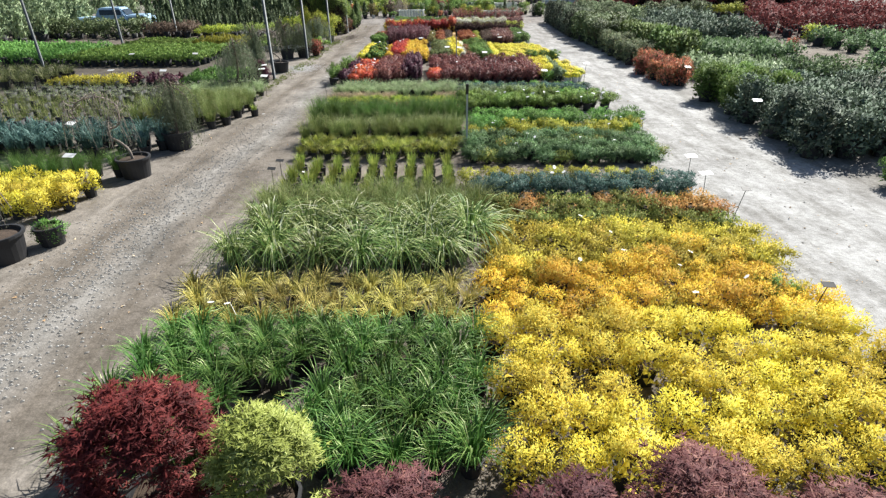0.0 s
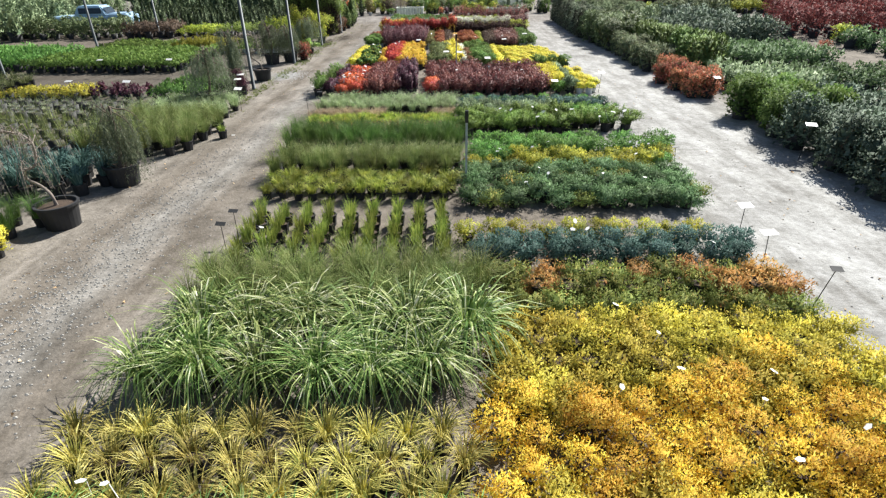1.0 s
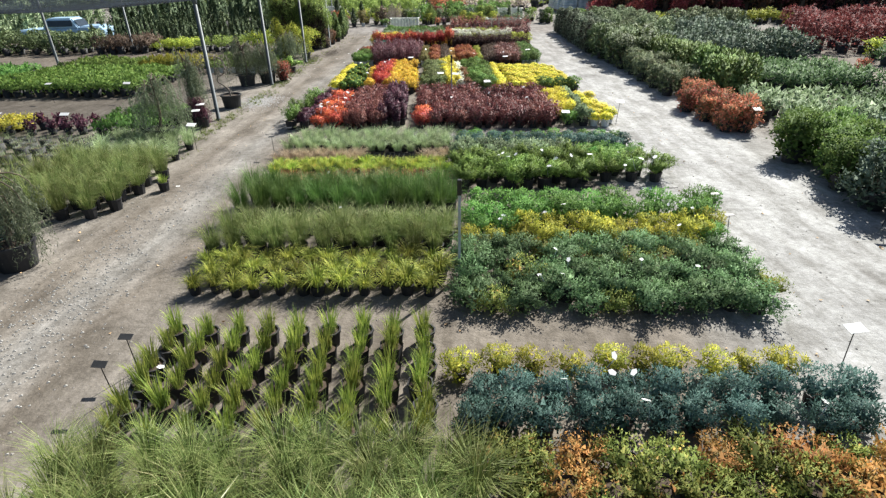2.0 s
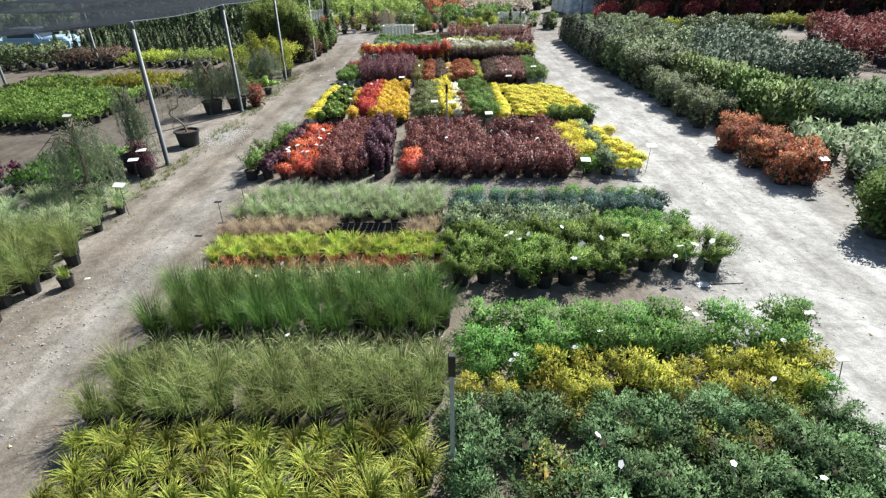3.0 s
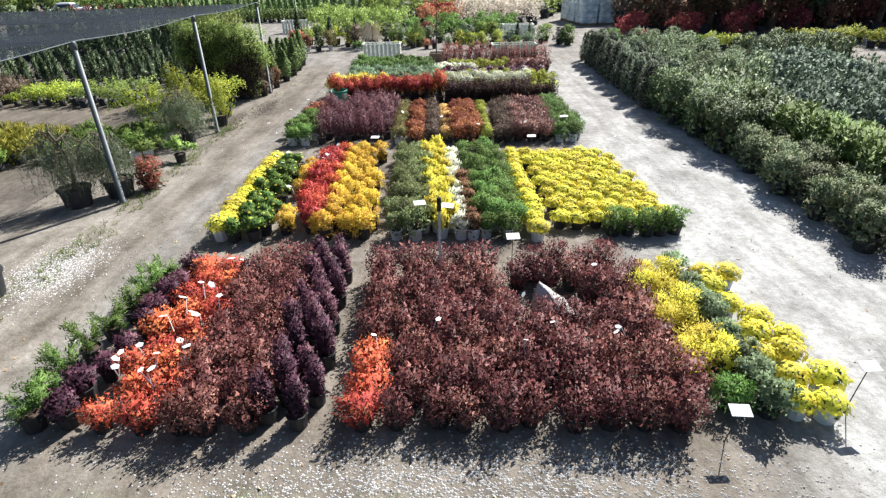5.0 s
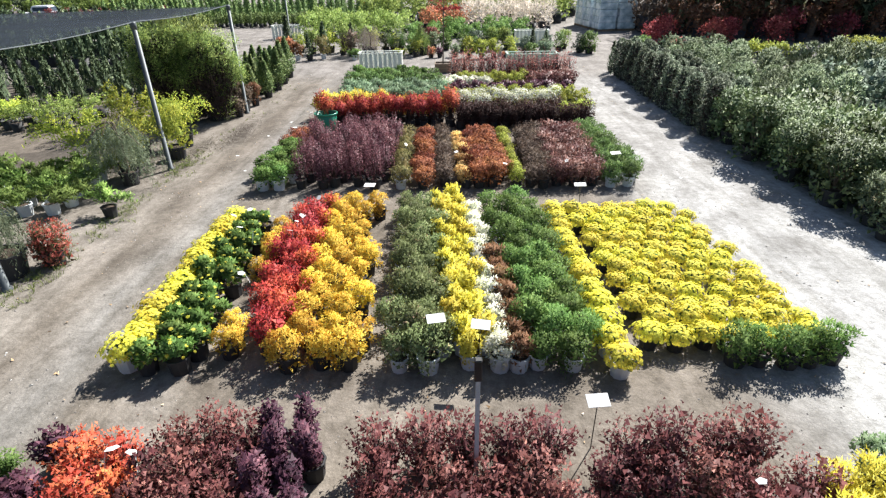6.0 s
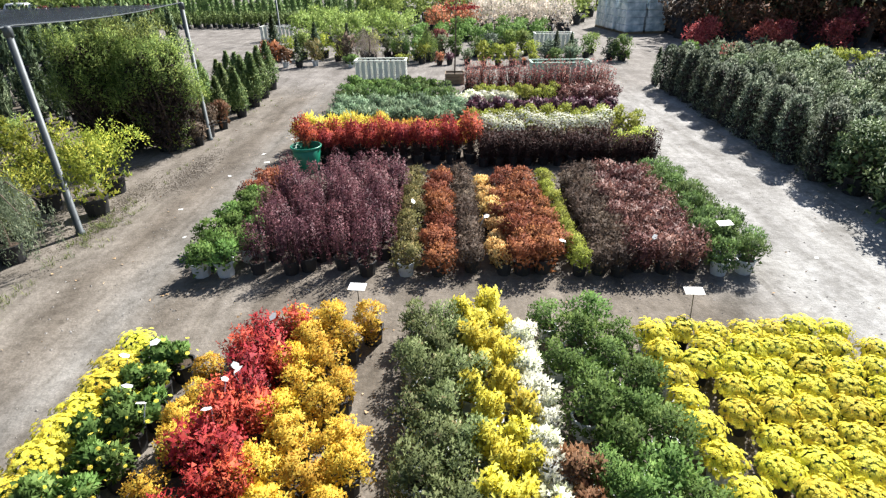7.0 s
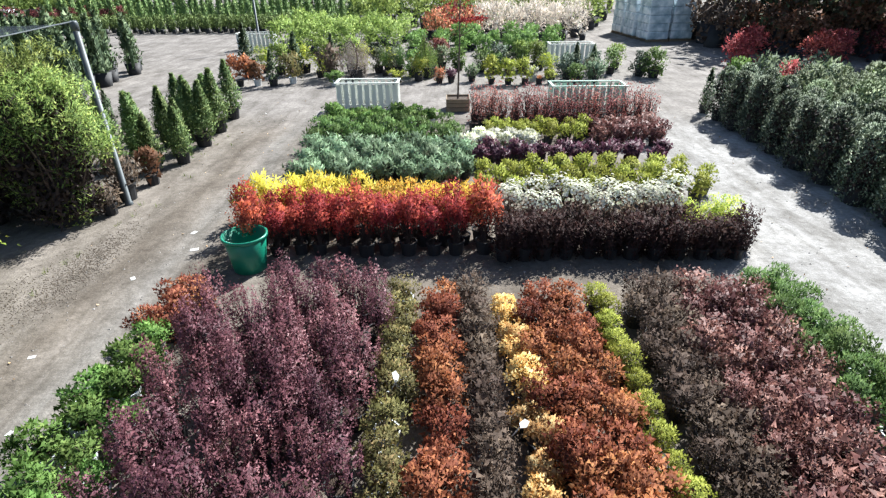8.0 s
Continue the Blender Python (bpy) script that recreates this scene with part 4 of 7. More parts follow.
P("yellow_green", "potted_spirea", "yellow-green spirea in a black pot", "shrub", "yellow_green", "std", mound(0.24, 0.36, 480, 0.034, 0.015, 20, 0.36, 0.8, True, 0.2))
P("mahogany", "potted_ninebark", "mahogany red ninebark in a black pot", "shrub", "mahogany", "std", upright(40, 20, 0.33, 0.48, 0.034, 0.02, 0.4, 0.05))
P("fresh_green", "potted_weigela", "fresh green leafy shrub in a pale pot", "shrub", "green_bush", "white", mound(0.27, 0.3, 620, 0.038, 0.015, 26, 0.3, 0.8, True, 0.2))
P("edge_green", "potted_weigela", "grass-green upright leafy shrub in a pale pot", "shrub", "edge_green", "white", mound(0.27, 0.4, 640, 0.045, 0.015, 24, up=1.2, skirt=0.25))
P("low_green", "potted_geranium", "green spreading leafy perennial in a pale pot", "perennial", "green_bush", "white", mound(0.26, 0.20, 460, 0.042, 0.022, 20))
P("bright_field", "potted_hosta", "bright green spreading perennial in a black pot", "perennial", "meadow", "std", mound(0.28, 0.2, 360, 0.036, 0.019, 24, 0.3))
P("flame", "potted_ninebark", "tall flame-red shrub with dark lower stems in a black pot", "shrub", "flame", "std", upright(46, 16, 0.26, 0.9, 0.038, 0.012, 0.7, 0.58, 0.36), wood=TWIG_AND_SHADE)
P("wine", "potted_ninebark", "tall wine-dark shrub in a black pot", "shrub", "wine_stem", "std", upright(36, 24, 0.29, 0.72, 0.04, 0.016, 0.75, 0.0, 0.2), wood=TWIG_AND_SHADE)
P("white_tall", "potted_hydrangea", "tall dark-leaved shrub with creamy white flower heads, in a pot", "shrub", "umber", "std",
  lambda rng, z: [(*canes(rng, 20, 20, 0.24, z, 0.72, 0.05, 0.026, 0.5, 0.05, 0.15)[0], 0), (*flower_heads(rng, 0.25, z + 0.56, z + 0.84, 105, 0.027), 2)], "white_bloom")
P("aster", "potted_aster", "grey-green upright leafy perennial in a black pot", "perennial", "aster", "std", upright(34, 14, 0.27, 0.36, 0.055, 0.016, 0.4, 0.1))
P("plume", "potted_plume_grass", "pale plume grass in a black pot", "grass", "tan_plume", "std", mound(0.4, 0.75, 520, 0.07, 0.011, 26, 0.45, 0.9))
P("red_wisp", "potted_burning_bush", "thin dull red twiggy shrub in a black pot", "shrub", "wisp_red", "std", upright(24, 15, 0.24, 0.85, 0.022, 0.0105, 0.6, 0.15, 0.45, 0.2), wood=TWIG_AND_SHADE)
P("holly", "potted_holly", "large grey-green holly shrub in a black pot", "shrub", "grey_holly", "large", mound(0.52, 0.74, 1350, 0.044, 0.026, 44, 0.3, 0.3, True, 0.55))
P("green_shrub", "potted_shrub", "large green leafy shrub in a black pot", "shrub", "green_bush", "large", mound(0.48, 0.6, 1100, 0.044, 0.024, 32, 0.3, 0.3, True, 0.4))
P("olive_shrub", "potted_viburnum", "olive-green shrub with bronze tips in a black pot", "shrub", "viburnum", "large", mound(0.48, 0.7, 1100, 0.042, 0.022, 32, 0.3, 0.5, True, 0.15))
P("nandina", "potted_nandina", "orange-red and bronze nandina in a black pot", "shrub", "orange_leaf", "large", mound(0.46, 0.6, 1000, 0.044, 0.018, 34, 0.32, 0.8, True, 0.45))
P("cedar", "potted_arborvitae", "dark green arborvitae column in a black pot", "conifer", "cedar", "large", cone(0.34, 1.4, 1000, 0.075, 0.03, power=0.95))
P("cedar_short", "potted_arborvitae", "dense green arborvitae in a black pot", "conifer", "cedar_light", "large", cone(0.42, 1.0, 800, 0.062, 0.025, -0.1, 0.22, 0.25))
P("cedar_broad", "potted_arborvitae", "broad green arborvitae in a black pot", "conifer", "cedar_sage", "large", cone(0.6, 1.3, 1900, 0.055, 0.019, power=0.4, bare=0.2))
P("hedge_cedar", "potted_arborvitae", "dense grey-green arborvitae leafy to the ground", "conifer", "hedge_grey", "large", cone(0.52, 1.68, 2500, 0.055, 0.02, -0.3, 0.42, 0.1), wood=TWIG_AND_SHADE)
P("thicket", "potted_willow", "large green and yellow-green leafy shrub in a black pot", "shrub", "thicket", "large", mound(0.52, 0.95, 760, 0.075, 0.034, 24, 0.42, 0.5))
P("gold_shrub", "potted_forsythia", "large yellow-leaved shrub in a black pot", "shrub", "chartreuse", "large", layered(feather(62, 17, 0.68, 0.92, 0.044, 0.0155, 0.3), mound(0.4, 0.45, 460, 0.036, 0.015, 26, 0.5, 0.3, False, 0.5)))
P("iris", "potted_iris", "blue-green strap-leaved iris in a black pot", "perennial", "blue_juniper", "std", grass(80, 0.46, 0.34, 0.45, 0.024, 0.08))
P("laurel", "potted_laurel", "tall dark green laurel with yellowish young leaves, potted", "shrub", "laurel", "large", mound(0.54, 0.9, 1300, 0.048, 0.026, 44, 0.27, 0.4, True, 0.25))
P("willow_low", "potted_willow", "light green feathery arching shrub in a black pot", "shrub", "thicket", "large", feather(46, 13, 0.62, 0.78, 0.07, 0.016, 0.2))
P("lane_cone", "potted_arborvitae", "bushy green arborvitae with a pointed tip in a black pot", "conifer", "cedar_lane", "large", cone(0.42, 1.5, 1500, 0.06, 0.024, -0.05, 0.8))
P("sage_low", "potted_juniper", "low grey-green spreading shrub in a black pot", "shrub", "sage_juniper", "large", mound(0.5, 0.36, 900, 0.05, 0.022, 34, 0.28, 0.4, False, 0.4))
P("red_maple", "potted_maple", "bright red maple shrub in a black pot", "tree", "bright_maple", "large", mound(0.62, 1.0, 900, 0.07, 0.034, 22, 0.4, 0.1))
P("dusky_maple", "potted_maple", "dull red-brown maple shrub in a black pot", "tree", "dusk_red", "large", mound(0.62, 1.1, 1000, 0.055, 0.024, 30, 0.36, 0.1))
P("far_red", "potted_maple", "crimson red maple shrub in a black pot", "tree", "far_red", "large", mound(0.62, 1.0, 900, 0.07, 0.036, 26, 0.36, 0.1))
P("fern_bank", "potted_fern", "low bright green fern in a pot", "perennial", "fresh_green", "std", feather(60, 9, 0.42, 0.3, 0.06, 0.018))

# ---- the ground: one sheet to the horizon, gently uneven ----
def ground_sheet():
    n = 90
    xs = np.sign(np.linspace(-1, 1, n)) * np.abs(np.linspace(-1, 1, n)) ** 2.2 * 400
    ys = 30 + np.sign(np.linspace(-1, 1, n)) * np.abs(np.linspace(-1, 1, n)) ** 2.2 * 500
    v = [(x, y, 0.0) for y in ys for x in xs]
    f = [(j * n + i, j * n + i + 1, (j + 1) * n + i + 1, (j + 1) * n + i) for j in range(n - 1) for i in range(n - 1)]
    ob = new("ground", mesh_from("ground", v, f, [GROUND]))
    tagged(ob, "beaten earth and pale gravel ground of a plant nursery", "ground", kind="structure")


ground_sheet()

# ---- western half of the middle block, from the south ----
W, E = -3.35, 0.75
fill("lilyturf", (-3.0, 0.85, 2.0), (-3.2, 0.8, 4.15), (0.36, 0.36), scale=(1.0, 1.25), group="lilyturf bed", gaps=((-1.75, -1.0, 2.5, 3.2),))
fill("gold_sedge", (-3.15, E, 4.2), (-3.3, E, 5.25), (0.37, 0.36), group="golden sedge bed")
fill("striped", (-3.0, 0.75, 5.55), (-3.0, 0.85, 6.95), (0.66, 0.7), 0.1, (0.9, 1.1), "striped grass bed")
fill("haze", (-3.0, 1.0, 7.05), (-3.1, 1.0, 8.2), (0.42, 0.4), group="fountain grass bed")
fill("tuft", (-3.0, 0.62, 8.3), (-3.1, 0.55, 10.35), (0.42, 0.32), 0.05, (0.85, 1.1), "feather reed bed", stagger=False)
fill("lime_sedge", (-3.3, 0.62, 11.2), (-3.4, 0.65, 12.35), (0.34, 0.33), group="lime sedge bed", jitter=0.2, scale=(0.95, 1.3))
fill("haze", (-3.5, 0.7, 12.4), (-3.5, 0.7, 13.25), (0.38, 0.4), group="second fountain grass bed")
fill("olive_spike", (-3.3, 0.72, 13.3), (-3.4, 0.72, 13.95), (0.33, 0.32), group="olive sedge bed")
fill("dark_haze", (-3.5, 0.72, 14.0), (-3.5, 0.72, 15.2), (0.38, 0.38), group="switch grass bed")
fill("olive_spike", (-3.4, 0.7, 15.2), (-3.4, 0.7, 15.85), (0.33, 0.32), group="olive sedge bed")
fill("rust", (-3.4, 0.68, 15.9), (-3.4, 0.68, 16.3), (0.31, 0.22), group="coral bells bed")
fill("lime", (-3.5, 0.66, 16.3), (-3.6, 0.64, 17.1), (0.36, 0.28), group="sedum bed")
fill("straw", (-3.7, 0.6, 17.3), (-3.8, 0.6, 17.95), (0.31, 0.32), group="clipped grass bed", gaps=((-1.55, 0.0, 17.0, 17.85),))
fill("silver", (-3.7, 0.62, 18.0), (-3.7, 0.6, 19.45), (0.36, 0.36), group="moor grass bed")

# ---- eastern half of the middle block ----
fill("gold_thread", (0.95, 5.4, 1.9), (0.9, 5.4, 4.2), (0.43, 0.43), 0.22, (0.86, 1.15), "gold thread cypress bed", 0.05)
fill("amber", (0.9, 5.4, 4.25), (0.95, 5.35, 5.6), (0.40, 0.38), 0.22, (0.8, 1.2), "amber false cypress bed", 0.03, patch=("gold_low", 0.3))
fill("gold_low", (0.95, 5.3, 5.65), (1.1, 5.35, 7.05), (0.40, 0.38), group="mustard juniper bed", jitter=0.18, scale=(0.95, 1.25), patch=("amber", 0.42))
fill("green_rust", (1.1, 5.3, 7.1), (0.95, 5.3, 8.4), (0.42, 0.40), group="rusty juniper bed", jitter=0.18, scale=(0.95, 1.25), patch=("rust_juniper", 0.2))
fill("blue_juniper", (0.85, 5.25, 8.45), (0.7, 5.2, 9.3), (0.42, 0.40), group="blue juniper bed")
fill("gold_juniper", (0.7, 5.0, 9.35), (0.7, 5.0, 9.75), (0.42, 0.40), group="gold juniper strip", scale=(0.75, 0.95))
fill("sage_juniper", (0.85, 5.4, 10.75), (0.9, 5.5, 12.75), (0.43, 0.41), group="grey juniper bed", patch=("green_rust", 0.33), jitter=0.2, scale=(0.95, 1.28), skip=0.02)
fill("gold_juniper", (0.9, 5.55, 12.8), (0.95, 5.6, 13.55), (0.43, 0.40), group="gold juniper bed", patch=("green_juniper", 0.2), jitter=0.22, scale=(0.82, 1.18))
fill("green_juniper", (0.95, 5.65, 13.6), (1.0, 5.7, 14.6), (0.44, 0.42), group="green juniper bed", scale=(1.08, 1.32), gaps=((4.05, 4.65, 14.25, 15), (5.1, 5.36, 14.25, 15)))
fill("yew", (0.85, 3.6, 15.55), (0.7, 3.7, 17.2), (0.46, 0.44), group="yew bed", jitter=0.22, scale=(0.92, 1.25))
fill("yew", (3.6, 5.65, 15.95), (3.7, 5.6, 17.2), (0.46, 0.44), group="yew bed")
fill("grey_mix", (0.75, 3.7, 17.25), (0.75, 3.6, 18.1), (0.42, 0.42), group="cotoneaster bed")
fill("green_juniper", (3.8, 5.5, 17.3), (3.7, 5.4, 18.0), (0.44, 0.42), group="green juniper bed")
fill("blue_juniper", (0.8, 5.35, 18.15), (0.8, 5.45, 18.95), (0.40, 0.40), group="third blue juniper bed")
fill("green_juniper", (0.85, 5.5, 19.0), (0.85, 5.55, 19.4), (0.42, 0.38), group="green juniper strip", scale=(0.75, 0.95))

# ---- barberry block ----
fill("spreader", (-4.6, -4.1, 20.6), (-4.45, -3.95, 24.3), (0.5, 0.46), group="juniper edge row")
fill("plum", (-4.1, -3.65, 20.7), (-3.95, -3.5, 24.6), (0.42, 0.42), group="purple barberry row")
fill("barberry_red", (-3.55, -2.55, 20.65), (-3.5, -2.75, 24.5), (0.42, 0.42), group="red barberry block")
fill("barberry", (-2.5, -1.4, 20.65), (-2.7, -1.6, 24.65), (0.42, 0.42), group="burgundy barberry block")
fill("plum_tall", (-1.45, -0.75, 20.75), (-1.55, -0.95, 24.8), (0.36, 0.36), group="columnar barberry block")
fill("barberry_red", (-0.45, 0.0, 20.7), (-0.45, 0.0, 22.2), (0.42, 0.42), group="red barberry block")
fill("barberry", (-0.45, 0.0, 22.2), (-0.5, 0.0, 24.55), (0.42, 0.42), group="burgundy barberry block")
fill("barberry", (0.05, 3.95, 20.65), (0.05, 3.85, 24.55), (0.43, 0.42), 0.15, (0.88, 1.15), "burgundy barberry block", gaps=((1.55, 1.95, 23.4, 24.4), (2.0, 3.0, 22.72, 23.75)))
fill("bright_yellow", (3.95, 4.6, 21.5), (3.85, 4.5, 24.0), (0.42, 0.42), group="yellow false cypress row")
fill("green_juniper", (4.1, 4.5, 20.8), (4.1, 4.5, 21.3), (0.42, 0.42), group="green juniper strip")
fill("variegated", (4.6, 5.0, 20.8), (4.5, 4.9, 24.3), (0.42, 0.42), group="variegated euonymus row")
fill("mum", (5.0, 5.65, 20.75), (4.95, 5.6, 24.2), (0.40, 0.43), 0.12, group="chrysanthemum edge row", skip=0.08)

# ---- flower block ----
fill("mum", (-4.05, -3.65, 25.8), (-4.1, -3.75, 30.4), (0.45, 0.35), 0.1, (1.02, 1.2), "chrysanthemum row")
fill("green_mum", (-3.6, -2.9, 25.7), (-3.75, -3.15, 30.2), (0.38, 0.38), 0.15, (1.0, 1.2), "budding chrysanthemum rows", pot="std")
fill("orange_gold", (-2.75, -2.35, 26.0), (-3.05, -2.65, 30.1), (0.4, 0.4), 0.12, (0.8, 1.0), "orange spirea row", gaps=((-3.2, -2.2, 26.9, 28.2),))
fill("scarlet", (-2.35, -1.8, 26.1), (-2.7, -1.95, 30.8), (0.38, 0.38), group="scarlet barberry rows")
fill("orange_gold", (-1.75, -0.65, 25.8), (-2.0, -1.3, 30.9), (0.42, 0.40), 0.12, (0.95, 1.15), "orange spirea block")
fill("orange_gold", (-1.25, -0.7, 28.2), (-1.25, -0.75, 29.0), (0.42, 0.40), 0.12, (0.9, 1.05), "orange spirea block")
plant("orange_gold", -1.02, 30.75, 1.1, 20, "orange spirea block")
fill("grey_green", (-0.38, 0.45, 25.7), (-0.5, 0.15, 31.0), (0.42, 0.42), group="grey weigela block")
fill("yellow_up", (0.45, 0.95, 25.75), (0.1, 0.75, 31.1), (0.34, 0.36), group="yellow holly row")
fill("white_bloom", (0.96, 1.26, 25.75), (0.7, 1.0, 30.6), (0.36, 0.34), group="white euonymus row")
fill("dusk_red", (1.2, 1.5, 25.7), (1.05, 1.3, 28.6), (0.4, 0.4), group="dusky weigela row")
fill("green_bush", (1.5, 2.35, 25.7), (1.15, 2.2, 31.0), (0.44, 0.42), group="green weigela block")
fill("mum", (2.5, 2.8, 25.65), (2.4, 2.7, 30.7), (0.4, 0.40), 0.1, group="chrysanthemum row")
fill("mum_dark", (3.1, 5.65, 26.2), (2.85, 5.2, 30.8), (0.39, 0.365), 0.13, (0.84, 1.05), "chrysanthemum block")
fill("fresh_green", (4.15, 5.7, 25.75), (4.15, 5.7, 26.25), (0.34, 0.4), group="green edge row", scale=(1.0, 1.15), pot="std")

# ---- shrub block ----
fill("low_green", (-4.15, -3.3, 32.3), (-4.3, -3.7, 35.4), (0.42, 0.42), 0.15, (1.0, 1.25), "perennial edge row")
fill("rust_mound", (-4.3, -3.65, 35.4), (-4.2, -3.6, 36.6), (0.36, 0.4), 0.15, (0.9, 1.15), "rust perennial edge")
fill("ninebark", (-3.2, -1.05, 32.5), (-3.6, -1.0, 36.5), (0.40, 0.40), 0.26, (0.92, 1.12), "purple ninebark block", gaps=((-3.9, -2.85, 35.9, 36.8),))
fill("olive", (-0.98, -0.5, 32.3), (-1.0, -0.45, 36.5), (0.42, 0.42), group="olive spirea row")
fill("copper", (-0.47, 0.08, 32.3), (-0.45, 0.0, 36.3), (0.42, 0.42), group="copper spirea row")
fill("umber", (0.12, 0.58, 32.4), (0.05, 0.45, 36.4), (0.42, 0.42), group="bare shrub row")
fill("peach", (0.62, 1.05, 32.35), (0.5, 0.87, 36.2), (0.42, 0.34), group="peach coral bells row")
fill("copper", (1.05, 1.83, 32.4), (0.88, 1.7, 36.3), (0.39, 0.4), group="copper spirea rows")
fill("yellow_green", (1.85, 2.25, 32.3), (1.8, 2.3, 36.4), (0.5, 0.36), group="yellow-green spirea row", scale=(0.75, 0.95))
fill("umber", (2.3, 2.95, 32.3), (2.45, 3.1, 36.5), (0.42, 0.42), group="bare shrub rows")
fill("mahogany", (2.95, 4.2, 32.4), (3.1, 4.25, 36.4), (0.43, 0.42), group="mahogany ninebark rows")
fill("edge_green", (4.25, 5.0, 32.3), (4.25, 4.95, 36.6), (0.38, 0.38), group="green weigela edge")

# ---- tall shrubs and perennials beyond ----
fill("flame", (-3.6, 0.3, 37.85), (-3.9, 0.3, 38.95), (0.38, 0.37), group="flame ninebark rows")
fill("flame", (0.25, 0.7, 37.9), (0.25, 0.7, 38.7), (0.4, 0.4), group="flame ninebark rows", scale=(1.2, 1.3))
fill("wine", (0.75, 5.2, 37.7), (0.75, 5.2, 38.3), (0.38, 0.32), group="wine ninebark row", tall=0.95)
fill("white_tall", (0.8, 4.1, 38.2), (0.8, 4.2, 39.2), (0.42, 0.42), group="white hydrangea rows")
fill("gold_shrub", (4.2, 5.3, 38.3), (4.2, 5.2, 39.4), (0.55, 0.5), group="yellow shrubs", scale=(0.6, 0.75))
fill("bright_yellow", (-4.1, -1.8, 39.1), (-4.1, -1.8, 39.9), (0.44, 0.42), group="yellow false cypress rows", scale=(1.3, 1.5))
fill("amber", (-1.8, 0.6, 39.2), (-1.8, 0.5, 40.2), (0.46, 0.46), group="amber juniper rows", scale=(1.4, 1.7))
fill("yellow_green", (0.6, 5.5, 40.0), (0.5, 5.7, 41.7), (0.55, 0.5), group="light green rows", scale=(1.0, 1.2))
fill("aster", (-3.7, 0.4, 41.0), (-3.8, 0.4, 43.6), (0.52, 0.52), group="blue-green perennial block", scale=(1.05, 1.3))
fill("plum", (0.5, 5.4, 42.2), (0.5, 5.5, 43.2), (0.6, 0.55), scale=(1.1, 1.35), group="purple perennial rows")
fill("white_bloom", (0.3, 2.3, 43.3), (0.3, 2.3, 44.1), (0.5, 0.45), group="white euonymus rows", scale=(1.1, 1.3))
fill("edge_green", (-4.0, 0.2, 43.8), (-4.0, 0.2, 45.4), (0.6, 0.6), group="green perennial rows", scale=(1.0, 1.2), pot="std")
fill("yellow_green", (0.9, 3.9, 44.3), (0.9, 3.9, 45.4), (0.46, 0.46), group="yellow-green spirea rows")
fill("low_green", (-4.0, -0.5, 45.5), (-4.0, -0.5, 47.2), (0.65, 0.62), scale=(1.1, 1.4), group="green perennial rows")
fill("red_wisp", (0.6, 6.2, 45.6), (0.6, 6.4, 47.3), (0.45, 0.5), group="red burning bush rows", scale=(1.1, 1.45))
fill("mahogany", (3.9, 5.9, 44.0), (3.9, 6.1, 45.5), (0.5, 0.5), group="mahogany ninebark rows")

# ---- western side ----
fill("bright_yellow", (-10.9, -7.0, 7.75), (-10.9, -6.85, 9.2), (0.4, 0.37), group="yellow shrub bed by the lane", scale=(0.85, 1.05))
fill("dark_haze", (-11.0, -7.0, 9.45), (-11.0, -6.9, 10.4), (0.46, 0.4), group="switch grass bed by the lane", scale=(0.7, 0.85))
fill("iris", (-9.2, -6.9, 11.4), (-9.2, -6.9, 13.0), (0.5, 0.46), group="iris bed", scale=(1.1, 1.3))
drift("iris", (-14.5, -9.4, 11.4), (-15.0, -9.4, 13.0), (0.46, 0.42), (1.05, 1.3), "bed of blue-green iris in pots")
fill("haze", (-8.8, -6.2, 14.0), (-8.8, -6.0, 17.2), (0.48, 0.46), group="fountain grass bed by the lane", scale=(0.95, 1.15))
drift("haze", (-16.0, -9.0, 14.0), (-17.0, -9.0, 17.2), (0.5, 0.5), (1.0, 1.25), "bed of soft fountain grass in pots")
fill("silver", (-8.8, -6.4, 17.3), (-8.8, -6.5, 19.5), (0.46, 0.44), group="moor grass bed by the lane", scale=(1.0, 1.3))
drift("silver", (-15.5, -9.0, 17.3), (-15.5, -9.0, 19.5), (0.5, 0.5), (1.1, 1.4), "bed of pale moor grass in pots")
drift("gold_low", (-15.5, -12.5, 20.3), (-15.5, -12.5, 21.6), (0.55, 0.5), (1.1, 1.4), "patch of mustard-yellow juniper in pots")
drift("plum", (-12.4, -10.2, 20.2), (-12.4, -10.2, 21.3), (0.5, 0.5), (0.9, 1.1), "patch of purple barberry in pots")
drift("green_juniper", (-10.1, -7.9, 19.9), (-10.1, -7.9, 22.4), (0.55, 0.5), (1.1, 1.4), "patch of green juniper in pots")
drift("olive_spike", (-22.0, -15.6, 20.0), (-22.0, -15.6, 23.0), (0.65, 0.6), (1.3, 1.6), "patch of olive sedge in pots")
drift("bright_field", (-18.5, -11.6, 25.6), (-18.0, -11.6, 30.6), (0.46, 0.48), (1.1, 1.4), "field of bright green perennials in pots")
drift("bright_field", (-18.0, -14.2, 30.7), (-18.0, -14.2, 33.2), (0.46, 0.48), (1.1, 1.4), "field of bright green perennials in pots")
drift("gold_juniper", (-14.0, -11.5, 30.8), (-14.0, -11.3, 33.2), (0.5, 0.5), (1.35, 1.7), "patch of golden spreading juniper in pots")
drift("green_juniper", (-27.0, -18.8, 25.8), (-27.0, -18.3, 30.2), (0.62, 0.62), (1.4, 1.9), "field of dull green spreading plants in pots")
drift("laurel", (-30.0, -21.0, 37.6), (-30.0, -21.0, 40.2), (0.9, 0.9), (0.85, 1.1), "rows of dark green shrubs in pots")
